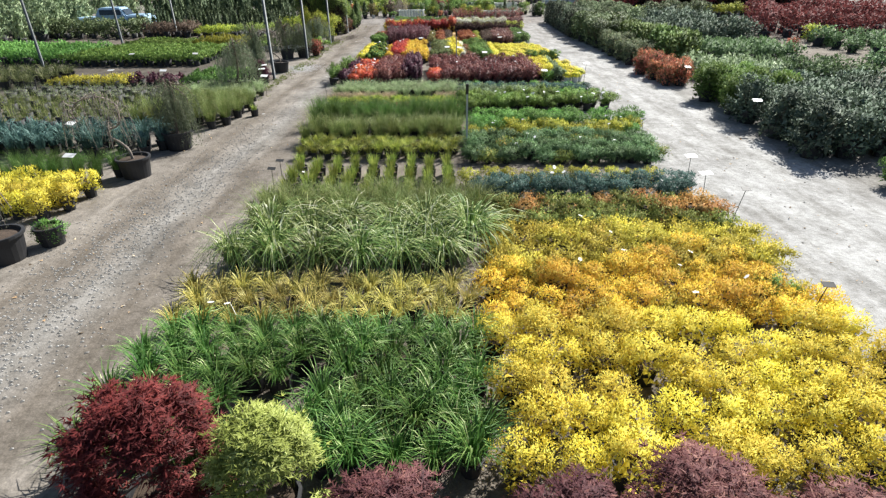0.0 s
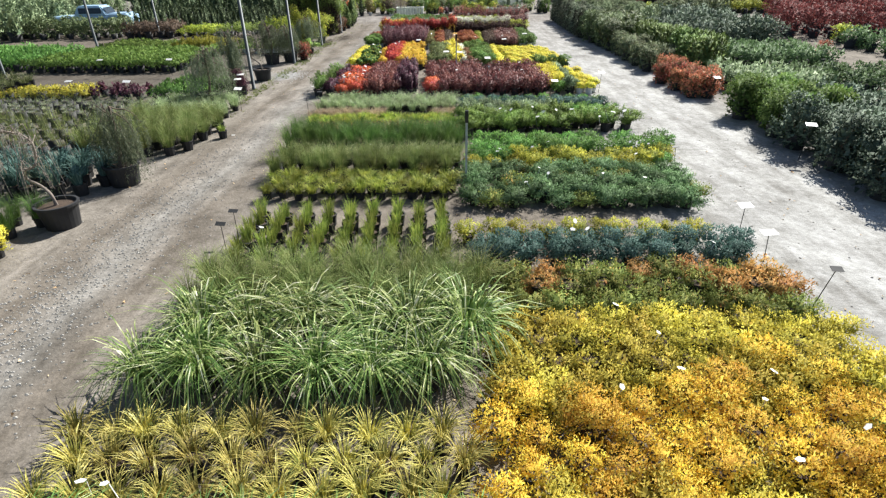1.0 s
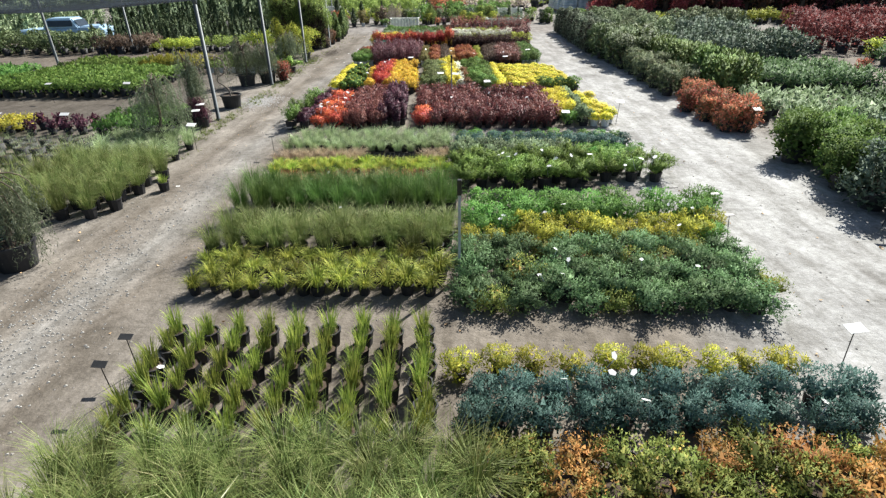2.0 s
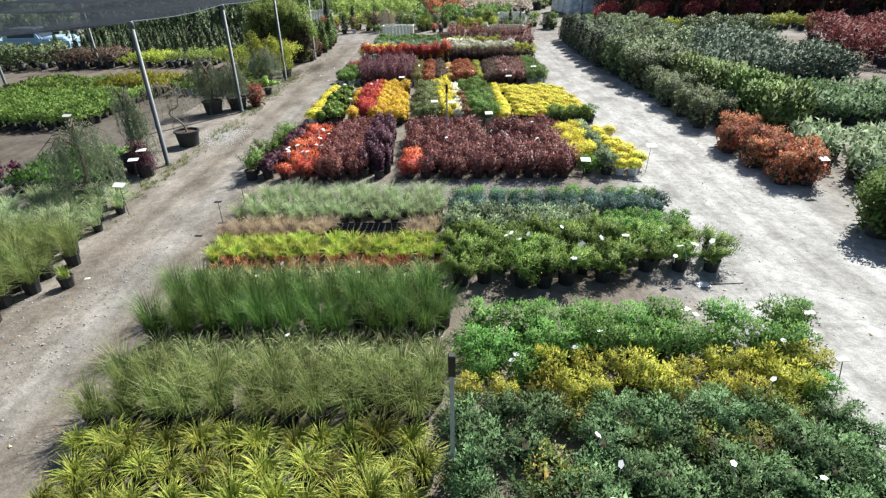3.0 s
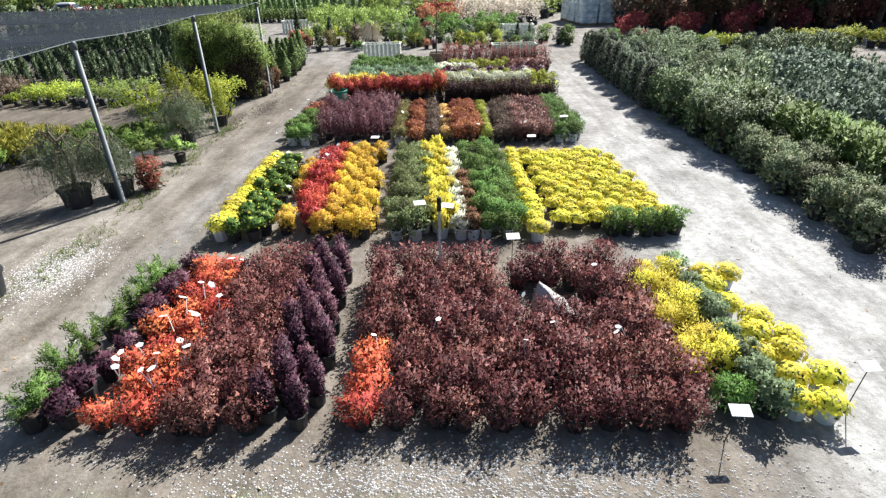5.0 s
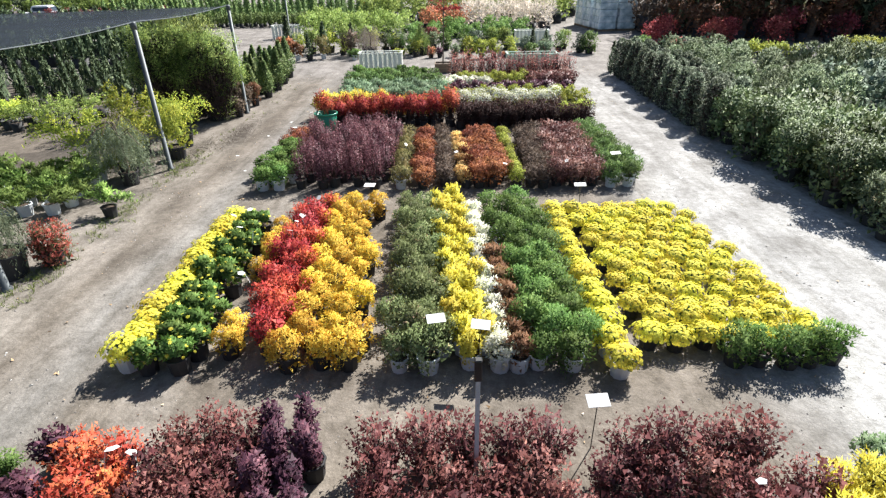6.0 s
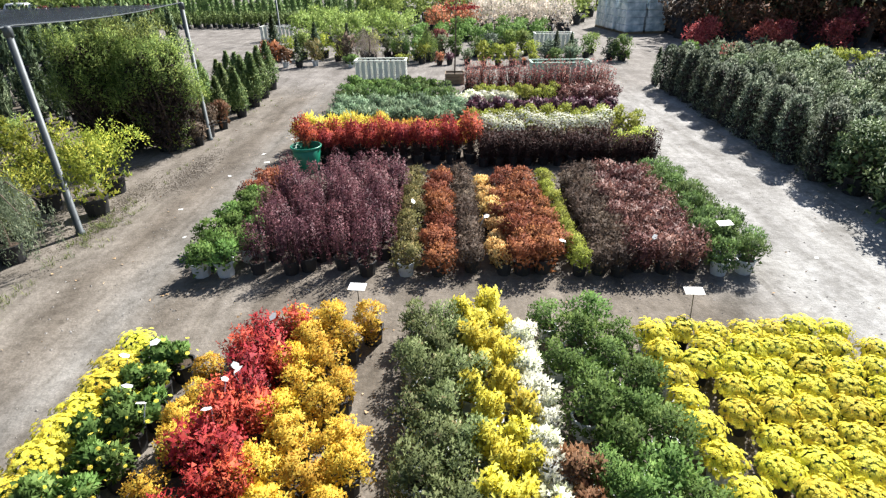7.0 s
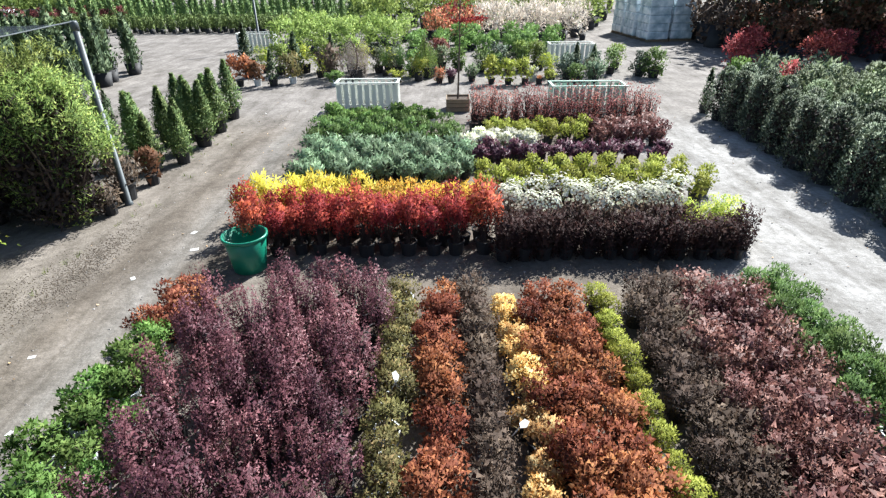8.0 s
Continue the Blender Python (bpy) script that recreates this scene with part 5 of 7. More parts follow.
drift("umber", (-20.6, -17.5, 38.0), (-20.6, -17.5, 40.4), (0.6, 0.6), (1.5, 1.9), "rows of bare brown shrubs in pots")
drift("gold_shrub", (-17.2, -14.9, 38.2), (-17.2, -14.9, 40.4), (0.6, 0.6), (0.68, 0.85), "rows of yellow shrubs in pots")
drift("willow_low", (-14.8, -12.0, 38.0), (-14.8, -12.0, 40.4), (0.62, 0.62), (0.78, 0.98), "rows of feathery light green shrubs in pots")
drift("cedar", (-23.0, -12.8, 41.4), (-23.0, -12.8, 47.2), (0.8, 0.9), (0.75, 0.95), "rows of dark green arborvitae in pots")
drift("cedar", (-12.7, -10.4, 41.4), (-12.7, -10.0, 46.5), (0.85, 0.95), (0.75, 0.95), "rows of dark green arborvitae in pots")
fill("fern_bank", (-11.0, -7.9, 30.9), (-11.2, -8.2, 33.6), (0.5, 0.5), group="fern bed", pot="white", scale=(1.05, 1.3), tall=1.1)
fill("lane_cone", (-8.6, -6.75, 42.0), (-8.9, -7.0, 47.8), (0.8, 0.75), group="arborvitae by the lane", scale=(0.85, 1.15))
plant("umber", -7.2, 40.6, 1.5, 20, "shrubs by the lane", 1.3, pot="large")
plant("dusk_red", -7.05, 41.5, 1.3, 70, "shrubs by the lane", 1.2, pot="std")
plant("umber", -7.1, 39.8, 1.1, 140, "shrubs by the lane", 1.2, pot="std")
for x, y, s in ((-8.1, 33.6, 1.1), (-7.5, 35.0, 1.25), (-8.6, 35.2, 1.3), (-7.8, 36.2, 1.1), (-9.4, 34.0, 1.2)):
    plant("gold_shrub", x + 0.3, y, s * 1.25, 37 * x, "yellow shrubs by the lane", 1.25)

# ---- eastern side ----
fill("holly", (8.9, 13.8, 10.9), (8.9, 13.8, 15.0), (0.82, 0.8), group="grey holly block", scale=(1.1, 1.35))
fill("green_shrub", (8.9, 11.2, 15.3), (8.9, 11.0, 18.6), (0.85, 0.82), group="green shrub block", scale=(1.1, 1.35))
drift("holly", (11.5, 16.5, 15.8), (11.5, 16.5, 19.0), (0.95, 0.95), (0.75, 0.95), "block of grey-green holly shrubs in pots")
fill("nandina", (8.6, 9.7, 19.9), (8.4, 9.5, 23.6), (0.56, 0.58), group="nandina rows", scale=(0.82, 1.05))
drift("grey_mix", (10.2, 13.0, 19.6), (10.0, 13.0, 23.0), (0.72, 0.68), (1.4, 1.8), "rows of grey-green twiggy shrubs in pots")
fill("olive_shrub", (8.55, 10.0, 24.9), (8.5, 9.8, 30.6), (0.74, 0.72), group="viburnum rows", scale=(0.85, 1.1))
fill("cedar_short", (10.2, 11.4, 23.6), (10.0, 11.0, 31.0), (0.6, 0.58), group="arborvitae hedge row", scale=(1.22, 1.36))
drift("sage_low", (12.6, 16.6, 24.9), (12.4, 17.0, 29.0), (0.85, 0.85), (1.0, 1.3), "block of low grey-green shrubs in pots")
drift("sage_low", (13.6, 17.0, 20.0), (13.4, 17.0, 23.6), (0.85, 0.85), (0.8, 1.1), "block of low grey-green shrubs in pots")
fill("laurel", (8.4, 11.0, 30.9), (8.4, 11.0, 36.3), (0.86, 0.82), group="laurel block", scale=(1.15, 1.4))
drift("holly", (11.4, 18.0, 31.4), (11.4, 18.6, 35.6), (1.0, 1.0), (1.15, 1.4), "block of grey-green holly shrubs in pots")
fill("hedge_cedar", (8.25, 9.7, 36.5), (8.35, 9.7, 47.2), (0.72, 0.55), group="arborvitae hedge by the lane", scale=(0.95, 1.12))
fill("cedar_broad", (10.0, 13.2, 36.4), (10.0, 13.0, 47.0), (1.05, 1.05), group="broad arborvitae block", scale=(1.0, 1.25))
drift("gold_shrub", (16.6, 19.2, 50.2), (16.6, 19.2, 52.0), (0.9, 0.9), (0.85, 1.15), "rows of yellow shrubs in pots", 0.3)
drift("holly", (14.0, 18.2, 36.6), (14.0, 18.0, 42.0), (1.2, 1.2), (1.2, 1.5), "rows of grey-green shrubs in pots")
drift("gold_shrub", (22.4, 28.0, 50.4), (22.4, 28.0, 53.2), (1.1, 1.1), (0.9, 1.25), "rows of yellow shrubs in pots", 0.3)
drift("far_red", (19.4, 36.0, 34.6), (24.0, 40.0, 46.4), (1.35, 1.3), (0.95, 1.35), "field of crimson maples in pots", 0.3)
drift("far_red", (19.0, 40.0, 55.6), (19.0, 42.0, 60.0), (4.4, 3.0), (1.2, 1.8), "rows of crimson maples in pots", 0.3)
drift("dusky_maple", (14.6, 36.0, 57.0), (14.6, 38.0, 61.5), (2.0, 2.0), (1.4, 2.1), "dull red and brown shrubs by the woods", 0.3)
drift("grey_mix", (12.5, 16.0, 51.0), (12.5, 16.0, 54.0), (1.3, 1.3), (1.6, 2.2), "grey-green twiggy shrubs by the woods", 0.3)
plant("gold_shrub", 22.0, 33.3, 1.5, 20, "", 0.75)
plant("nandina", 18.0, 28.4, 0.85, 20, "")
for x, y, s in ((12.9, 55.4, 1.15), (13.9, 56.2, 1.35), (16.4, 55.0, 1.3), (17.7, 55.7, 1.25), (20.4, 55.4, 1.3), (22.4, 58.0, 1.5), (12.6, 50.4, 0.9), (25.5, 57.0, 1.3)):
    plant("red_maple", x, y, s, 40 * x, "red maples by the woods")

# ---- shade structure: steel posts, cable and dark cloth ----
def shade_post(x, y, h=3.66, lean=0.0):
    thing = empty("shade_post", pose(x, y, 0, lean, 0, 0), "grey galvanised steel post of a shade structure", "post", "shade posts")
    bm = bmesh.new()
    lathe(bm, [(0.085, 0), (0.08, 0.06), (0.062, 0.07), (0.055, h), (0, h)], 12)
    part("pole", from_bm("pole", bm, STEEL, True), thing)
    bm = bmesh.new()
    lathe(bm, [(0.064, h - 0.16), (0.072, h - 0.15), (0.072, h - 0.02), (0.05, h + 0.01), (0, h + 0.012)], 12)
    part("cap", from_bm("cap", bm, STEEL, True), thing)


for y in (22.06, 28.0, 34.06, 40.3):
    shade_post(-7.0, y)
for y in (25.0, 32.0, 39.0):
    shade_post(-18.8, y)
shade_post(-11.5, 64.0, 4.5)


def cloth_material():
    m, nt, b = material("shade_cloth")
    tc = nt.nodes.new("ShaderNodeTexCoord")
    sc = node(nt, "ShaderNodeMapping", Scale=(0.5, 3.0, 1.0))
    nz = node(nt, "ShaderNodeTexNoise", Scale=1.2, Detail=5.0)
    nt.links.new(tc.outputs["Object"], sc.inputs["Vector"])
    nt.links.new(sc.outputs[0], nz.inputs["Vector"])
    nt.links.new(ramp(nt, nz.outputs["Fac"], [(0.3, (0.014, 0.02, 0.028)), (0.7, (0.04, 0.052, 0.068))]), b.inputs["Base Color"])
    b.inputs["Roughness"].default_value = 0.75
    b.inputs["Specular IOR Level"].default_value = 0.25
    clear = nt.nodes.new("ShaderNodeBsdfTransparent")
    ms = nt.nodes.new("ShaderNodeMixShader")
    ms.inputs[0].default_value = 0.36
    nt.links.new(clear.outputs[0], ms.inputs[1])
    nt.links.new(b.outputs[0], ms.inputs[2])
    nt.links.new(ms.outputs[0], nt.nodes["Material Output"].inputs["Surface"])
    return m


def shade_cloth(x0, x1, y0, y1):
    """Woven cloth that sags between its posts and lies in small folds."""
    nx, ny = 24, 420
    v, f = [], []
    for j in range(ny + 1):
        for i in range(nx + 1):
            u, w = i / nx, j / ny
            x = x0 + (x1 - x0) * u
            y = y0 + (y1 - 3.6 * (1 - u) ** 0.6 - y0) * w
            sag = 0.10 * math.sin(math.pi * ((w * 3.02) % 1.0)) * (0.4 + math.sin(math.pi * u)) + 0.3 * math.sin(math.pi * u) * (1 - w) ** 4
            fold = 0.03 * math.sin(y * 29 + 2.2 * math.sin(x * 1.3)) * min(1, 12 * (1 - u))
            v.append((x, y - 0.5 * (1 - w) * math.sin(math.pi * u), 3.63 - sag + fold))
    for j in range(ny):
        for i in range(nx):
            k = j * (nx + 1) + i
            f.append((k, k + 1, k + nx + 2, k + nx + 1))
    thing = empty("shade_cloth", pose(0, 0, 0), "dark blue-grey shade cloth stretched over steel posts", "shade cloth")
    part("cloth", mesh_from("cloth", v, f, [cloth_material()], smooth=True), thing)
    bm = bmesh.new()
    tube(bm, [(-7.0, y0 + (y1 - y0) * k / 24, 3.665 - 0.08 * math.sin(math.pi * ((k / 24 * 3.02) % 1))) for k in range(25)], [0.012] * 25, 5)
    part("cable", from_bm("cable", bm, STEEL), thing)
    for k in range(9):
        y = y0 + 0.9 + k * 2.0
        bm = bmesh.new()
        tube(bm, [(-7.0, y, 3.63), (-6.96, y + 0.03, 3.5), (-7.0, y + 0.06, 3.36 + 0.03 * (k % 3))], [0.006, 0.006, 0.004], 4)
        part("tie", from_bm("tie", bm, DARK_STEEL), thing)


shade_cloth(-19.0, -7.02, 22.1, 40.3)


# ---- trees in large pots ----
def strands(rng, tops, drop, n_leaf, L, W, swing=0.12):
    """Leaves along strands that hang from the given points."""
    k = len(tops)
    a = rng.uniform(0, 2 * math.pi, k)
    pts = []
    dr = drop * rng.uniform(0.45, 1.0, k)
    for i in range(n_leaf):
        u = (i + rng.uniform(0, 1, k)) / n_leaf
        p = tops + np.stack([np.cos(a) * swing * u, np.sin(a) * swing * u, -dr * u], axis=1)
        pts.append(p + rng.normal(size=p.shape) * 0.015)
    p = np.concatenate(pts)
    p[:, 2] = np.maximum(p[:, 2], 0.12)
    way = rng.normal(size=p.shape) * 0.5 + np.array([0, 0, -1.0])
    n = len(p)
    return leaves(rng, p, way, L * rng.uniform(0.7, 1.3, n), W * rng.uniform(0.7, 1.3, n))


def limb_line(rng, a, b, bend, steps=6):
    a, b = np.array(a, float), np.array(b, float)
    off = rng.normal(size=3) * bend
    return [tuple(a + (b - a) * t + off * math.sin(math.pi * t)) for t in np.linspace(0, 1, steps)]


def weeping_tree(x, y, h, r, seed, leaf="weeping", dense=1.0, pot="tree", label="weeping tree with hanging grey-green branches in a large black pot"):
    rng = np.random.default_rng(seed)
    thing = empty("weeping_tree", pose(x, y, 0, 0, 0, seed * 40), label, "tree", "potted weeping trees")
    part("pot", POTS[pot], thing)
    z = POT_TOP[pot]
    bm = bmesh.new()
    trunk = limb_line(rng, (0, 0, z), (0.1, 0.0, h * 0.93), 0.12, 8)
    tube(bm, trunk, list(np.linspace(0.05, 0.022, 8)), 8)
    tops = []
    for i in range(11):
        a = i * 2.4 + rng.uniform(-0.4, 0.4)
        e = r * rng.uniform(0.45, 1.0)
        z1 = h * rng.uniform(0.55, 0.95)
        start = trunk[5 + i % 3]
        mid = (start[0] + math.cos(a) * e * 0.5, start[1] + math.sin(a) * e * 0.5, min(h, z1 + 0.22))
        end = (start[0] + math.cos(a) * e, start[1] + math.sin(a) * e, z1 - 0.12)
        line = limb_line(rng, start, mid, 0.04, 4) + limb_line(rng, mid, end, 0.04, 4)[1:]
        tube(bm, line, list(np.linspace(0.018, 0.005, len(line))), 5)
        tops += [np.array(line[k]) + rng.normal(size=3) * 0.05 for k in range(2, len(line)) for _ in range(4)]
    part("trunk", from_bm("trunk", bm, BARK, True), thing)
    lv = strands(rng, np.array(tops), h * 0.62, int(20 * dense), 0.06, 0.0085)
    part("foliage", mesh_from("foliage", lv[0], lv[1], [LEAF[leaf]]), thing)


def contorted_tree(x, y, h, seed, flip=1):
    """A bare pale stem that loops over and hangs down."""
    rng = np.random.default_rng(seed)
    thing = empty("contorted_tree", pose(x, y, 0), "contorted pale-barked weeping tree, nearly bare, in a large black pot", "tree", "potted weeping trees")
    part("pot", POTS["tree"], thing)
    bm = bmesh.new()
    z = POT_TOP["tree"]
    s = -flip
    line = [(0, 0, z - 0.05), (0.03 * s, 0, z + 0.2), (0.2 * s, 0.05, z + 0.36), (0.38 * s, 0.03, z + 0.5), (0.3 * s, -0.04, z + 0.68), (0.1 * s, 0, z + 0.78),
            (0.05 * s, 0.04, h * 0.88), (0.25 * s, 0.05, h * 0.98), (0.55 * s, 0, h), (0.85 * s, -0.05, h * 0.94), (1.0 * s, -0.06, h * 0.8), (0.9 * s, -0.02, h * 0.68)]
    # a smooth curve through the bends
    pts = [np.array(line[0])] + [np.array(q) for q in line] + [np.array(line[-1])]
    fine = []
    for k in range(1, len(pts) - 2):
        for t in (0, 0.34, 0.67):
            p0, p1, p2, p3 = pts[k - 1: k + 3]
            fine.append(tuple(0.5 * (2 * p1 + (p2 - p0) * t + (2 * p0 - 5 * p1 + 4 * p2 - p3) * t * t + (3 * p1 - p0 - 3 * p2 + p3) * t ** 3)))
    tube(bm, fine, [0.032 * (1 - 0.7 * k / len(fine)) * (1 + 0.12 * math.sin(k * 2.1)) for k in range(len(fine))], 7)
    tops = []
    for k in range(12, len(fine)):
        for _ in range(3):
            a = rng.uniform(0, 6.28)
            e = np.array(fine[k]) + np.array([math.cos(a) * 0.22, math.sin(a) * 0.22, 0.1])
            end = e + np.array([math.cos(a) * 0.1, math.sin(a) * 0.1, -rng.uniform(0.3, 0.8)])
            tube(bm, [fine[k], tuple(e), tuple(end)], [0.008, 0.006, 0.003], 4)
            tops.append(e)
    part("trunk", from_bm("trunk", bm, PALE_BARK, True), thing)
    lv = strands(rng, np.array(tops), 0.85, 16, 0.05, 0.005)
    part("foliage", mesh_from("foliage", lv[0], lv[1], [LEAF["weeping"]]), thing)


contorted_tree(-6.65, 10.2, 1.75, 3)
contorted_tree(-6.75, 6.3, 1.3, 8)
contorted_tree(-7.2, 23.9, 1.75, 5)
plant("green_juniper", -6.35, 6.85, 1.0, 0, "", pot="large")
weeping_tree(-6.62, 12.3, 1.8, 0.55, 1, dense=2.2)
weeping_tree(-7.55, 19.4, 1.9, 0.95, 2, dense=2.6)
weeping_tree(-7.55, 21.6, 2.2, 0.45, 3, dense=2.8)
weeping_tree(-7.15, 21.2, 0.9, 0.3, 4, "plum", pot="large", label="small dark weeping shrub in a black pot")
weeping_tree(-8.0, 27.9, 1.9, 0.75, 5, dense=2.4)
weeping_tree(-7.3, 28.5, 1.7, 0.6, 6, dense=2.2)
weeping_tree(-7.5, 33.0, 1.7, 0.85, 7, dense=2.4, pot="large")
plant("nandina", -6.75, 28.9, 0.9, 40, "shrubs by the lane")
plant("fern_bank", -6.9, 31.0, 1.2, 40, "shrubs by the lane", 1.3)
plant("tuft", -5.78, 15.75, 0.9, 0, "", 0.8)


# ---- laceleaf maples at the southern end ----
def laceleaf_maple(x, y, h, r, leaf, label, seed, n=11000):
    rng = np.random.default_rng(seed)
    thing = empty("laceleaf_maple", pose(x, y, 0, 0, 0, seed * 50), label, "tree", "laceleaf maples")
    part("pot", POTS["large"], thing)
    bm = bmesh.new()
    z = POT_TOP["large"]
    tube(bm, limb_line(rng, (0, 0, z), (0.02, 0, h * 0.7), 0.06), list(np.linspace(0.035, 0.015, 6)), 7)
    lumps = 80
    th, u = rng.uniform(0, 6.283, lumps), np.sqrt(rng.uniform(0, 1, lumps))
    top = z * 0.5 + (h - z * 0.5) * np.sqrt(1 - 0.82 * u ** 3.2) * rng.uniform(0.84, 1, lumps)
    c = np.stack([r * u * np.cos(th), r * u * np.sin(th), np.where(u > 0.75, z * 0.4 + (top - z * 0.4) * rng.uniform(0.2, 1, lumps), top)], axis=1)
    part("trunk", from_bm("trunk", bm, BARK, True), thing)
    for k in range(0, lumps, 10):
        bm = bmesh.new()
        tube(bm, limb_line(rng, (0, 0, h * 0.4), tuple(c[k] * np.array([0.85, 0.85, 0.9])), 0.04, 4), [0.014, 0.01, 0.007, 0.004], 5)
        part("branch", from_bm("branch", bm, BARK, True), thing)
    # cut leaves: five slender lobes fan out of each stalk and droop, gathered in overlapping tufts
    n_leaf = n // 5
    k = rng.integers(0, lumps, n_leaf)
    p = c[k] + rng.normal(size=(n_leaf, 3)) * np.array([0.07, 0.07, 0.05]) * r / 0.55
    out = unit(c[k] * np.array([1, 1, 0.3]) + rng.normal(size=(n_leaf, 3)) * 0.25)
    side = unit(np.cross(out, np.array([0, 0, 1.0])))
    pts, ways = [], []
    for lobe in (-0.95, -0.45, 0.0, 0.45, 0.95):
        pts.append(p)
        ways.append(out * math.cos(lobe) + side * math.sin(lobe) + np.array([0, 0, -0.45]) + rng.normal(size=p.shape) * 0.12)
    p, way = np.concatenate(pts), np.concatenate(ways)
    lv = leaves(rng, p, way, 0.052 * rng.uniform(0.7, 1.3, len(p)), 0.0082 * rng.uniform(0.8, 1.3, len(p)))
    part("foliage", foliage_mesh("foliage", lv[0], lv[1], [LEAF[leaf]], None, 0.1, True, 0.6), thing)


laceleaf_maple(-2.0, 1.75, 1.27, 0.54, "red_maple", "crimson laceleaf maple mound in a black pot", 21, 26000)
laceleaf_maple(-1.02, 1.68, 1.14, 0.40, "green_maple", "yellow-green laceleaf maple mound in a black pot", 22, 19000)
laceleaf_maple(-0.02, 1.2, 0.98, 0.44, "purple_maple", "dull purple laceleaf maple mound in a black pot", 23)
laceleaf_maple(1.25, 1.12, 0.92, 0.48, "purple_maple", "dull purple laceleaf maple mound in a black pot", 24)
laceleaf_maple(2.15, 1.2, 1.12, 0.50, "purple_maple", "dull purple laceleaf maple mound in a black pot", 25)
laceleaf_maple(3.2, 1.0, 0.95, 0.5, "purple_maple", "dull purple laceleaf maple mound in a black pot", 26)


# ---- large shrubs by the western lane ----
def big_shrub(x, y, r, h, leaf, seed, n=5200, name="willow_shrub", label="tall billowing green willow shrub beside the lane", L=0.10, W=0.022):
    rng = np.random.default_rng(seed)
    thing = empty(name, pose(x, y, 0), label, "shrub", "large shrubs by the lane")
    part("pot", POTS["tree"], thing)
    bm = bmesh.new()
    lumps = 170
    th, u = rng.uniform(0, 6.283, lumps), np.sqrt(rng.uniform(0.1, 1, lumps))
    zc = h * np.clip(np.sqrt(1 - 0.55 * u ** 4) * rng.uniform(0.66, 0.97, lumps), 0.52, 1)
    # a few leafy shoots lower down, inside the canopy's shade
    low = rng.uniform(0, 1, lumps) < 0.16
    zc, u = np.where(low, h * rng.uniform(0.08, 0.5, lumps), zc), np.where(low, 0.6 * u, u)
    c = np.stack([r * u * np.cos(th), r * u * np.sin(th), zc], axis=1)
    for k in range(0, lumps, 2):
        tube(bm, limb_line(rng, (0.1 * math.cos(k), 0.1 * math.sin(k), 0.4), tuple(c[k]), 0.1, 5), [0.03, 0.022, 0.015, 0.01, 0.005], 5)
    part("branching_stem", from_bm("branching_stem", bm, BARK, True), thing)
    k = rng.integers(0, lumps, n)
    d = unit(rng.normal(size=(n, 3)))
    p = c[k] + d * 0.24 * r * rng.uniform(0.2, 1, n)[:, None]
    q = n // 3
    a, e, t = rng.uniform(0, 6.283, 70)[rng.integers(0, 70, q)], rng.uniform(0.5, 1.25, 70), rng.uniform(0.3, 1, q)
    j = (a * 11).astype(int) % 70
    arc = np.stack([r * e[j] * t * np.cos(a), r * e[j] * t * np.sin(a), 0.8 + (h * rng.uniform(0.75, 1.08, 70)[j] - 0.8) * np.sin(0.55 + t * 1.5)], axis=1)
    p[:q] = arc + rng.normal(size=(q, 3)) * 0.06
    p[:, 2] = np.maximum(p[:, 2], 0.06)
    lv = leaves(rng, p, d + rng.normal(size=(n, 3)) * 0.5 + np.array([0, 0, 0.2]), L * rng.uniform(0.7, 1.3, n), W * rng.uniform(0.7, 1.3, n))
    part("foliage", foliage_mesh("foliage", lv[0], lv[1], [LEAF[leaf]], None, 0.34, True, 0.22, 0.3), thing)
    # dense dark slivers fill the canopy: inner shade put in as twig colour
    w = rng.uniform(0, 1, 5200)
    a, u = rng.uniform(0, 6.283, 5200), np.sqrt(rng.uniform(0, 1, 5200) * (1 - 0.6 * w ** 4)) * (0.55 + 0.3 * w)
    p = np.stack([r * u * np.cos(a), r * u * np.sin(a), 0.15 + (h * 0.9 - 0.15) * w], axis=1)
    shade_fill = leaves(rng, p, rng.normal(size=(5200, 3)) + np.array([0, 0, 0.9]), 0.14, 0.045)
    part("inner_twig_mass", mesh_from("inner_twig_mass", shade_fill[0], shade_fill[1], [TWIG_AND_SHADE]), thing)


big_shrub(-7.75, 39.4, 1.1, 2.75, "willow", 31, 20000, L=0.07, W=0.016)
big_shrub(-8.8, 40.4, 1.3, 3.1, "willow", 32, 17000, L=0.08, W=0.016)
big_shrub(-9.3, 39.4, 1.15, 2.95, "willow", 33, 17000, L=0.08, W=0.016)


# ---- green tub ----
def tub(x, y):
    thing = empty("garden_tub", pose(x, y, 0), "empty green plastic tub standing on the lane", "tub")
    bm = bmesh.new()
    lathe(bm, [(0, 0), (0.26, 0), (0.27, 0.015), (0.345, 0.62), (0.335, 0.625), (0.26, 0.03), (0, 0.025)], 28)
    part("body", from_bm("body", bm, TUB_GREEN, True), thing)
    bm = bmesh.new()
    lathe(bm, [(0.345, 0.585), (0.372, 0.59), (0.376, 0.64), (0.36, 0.65), (0.336, 0.64), (0.335, 0.6)], 28)
    part("rim", from_bm("rim", bm, TUB_GREEN, True), thing)


tub(-3.46, 37.55)


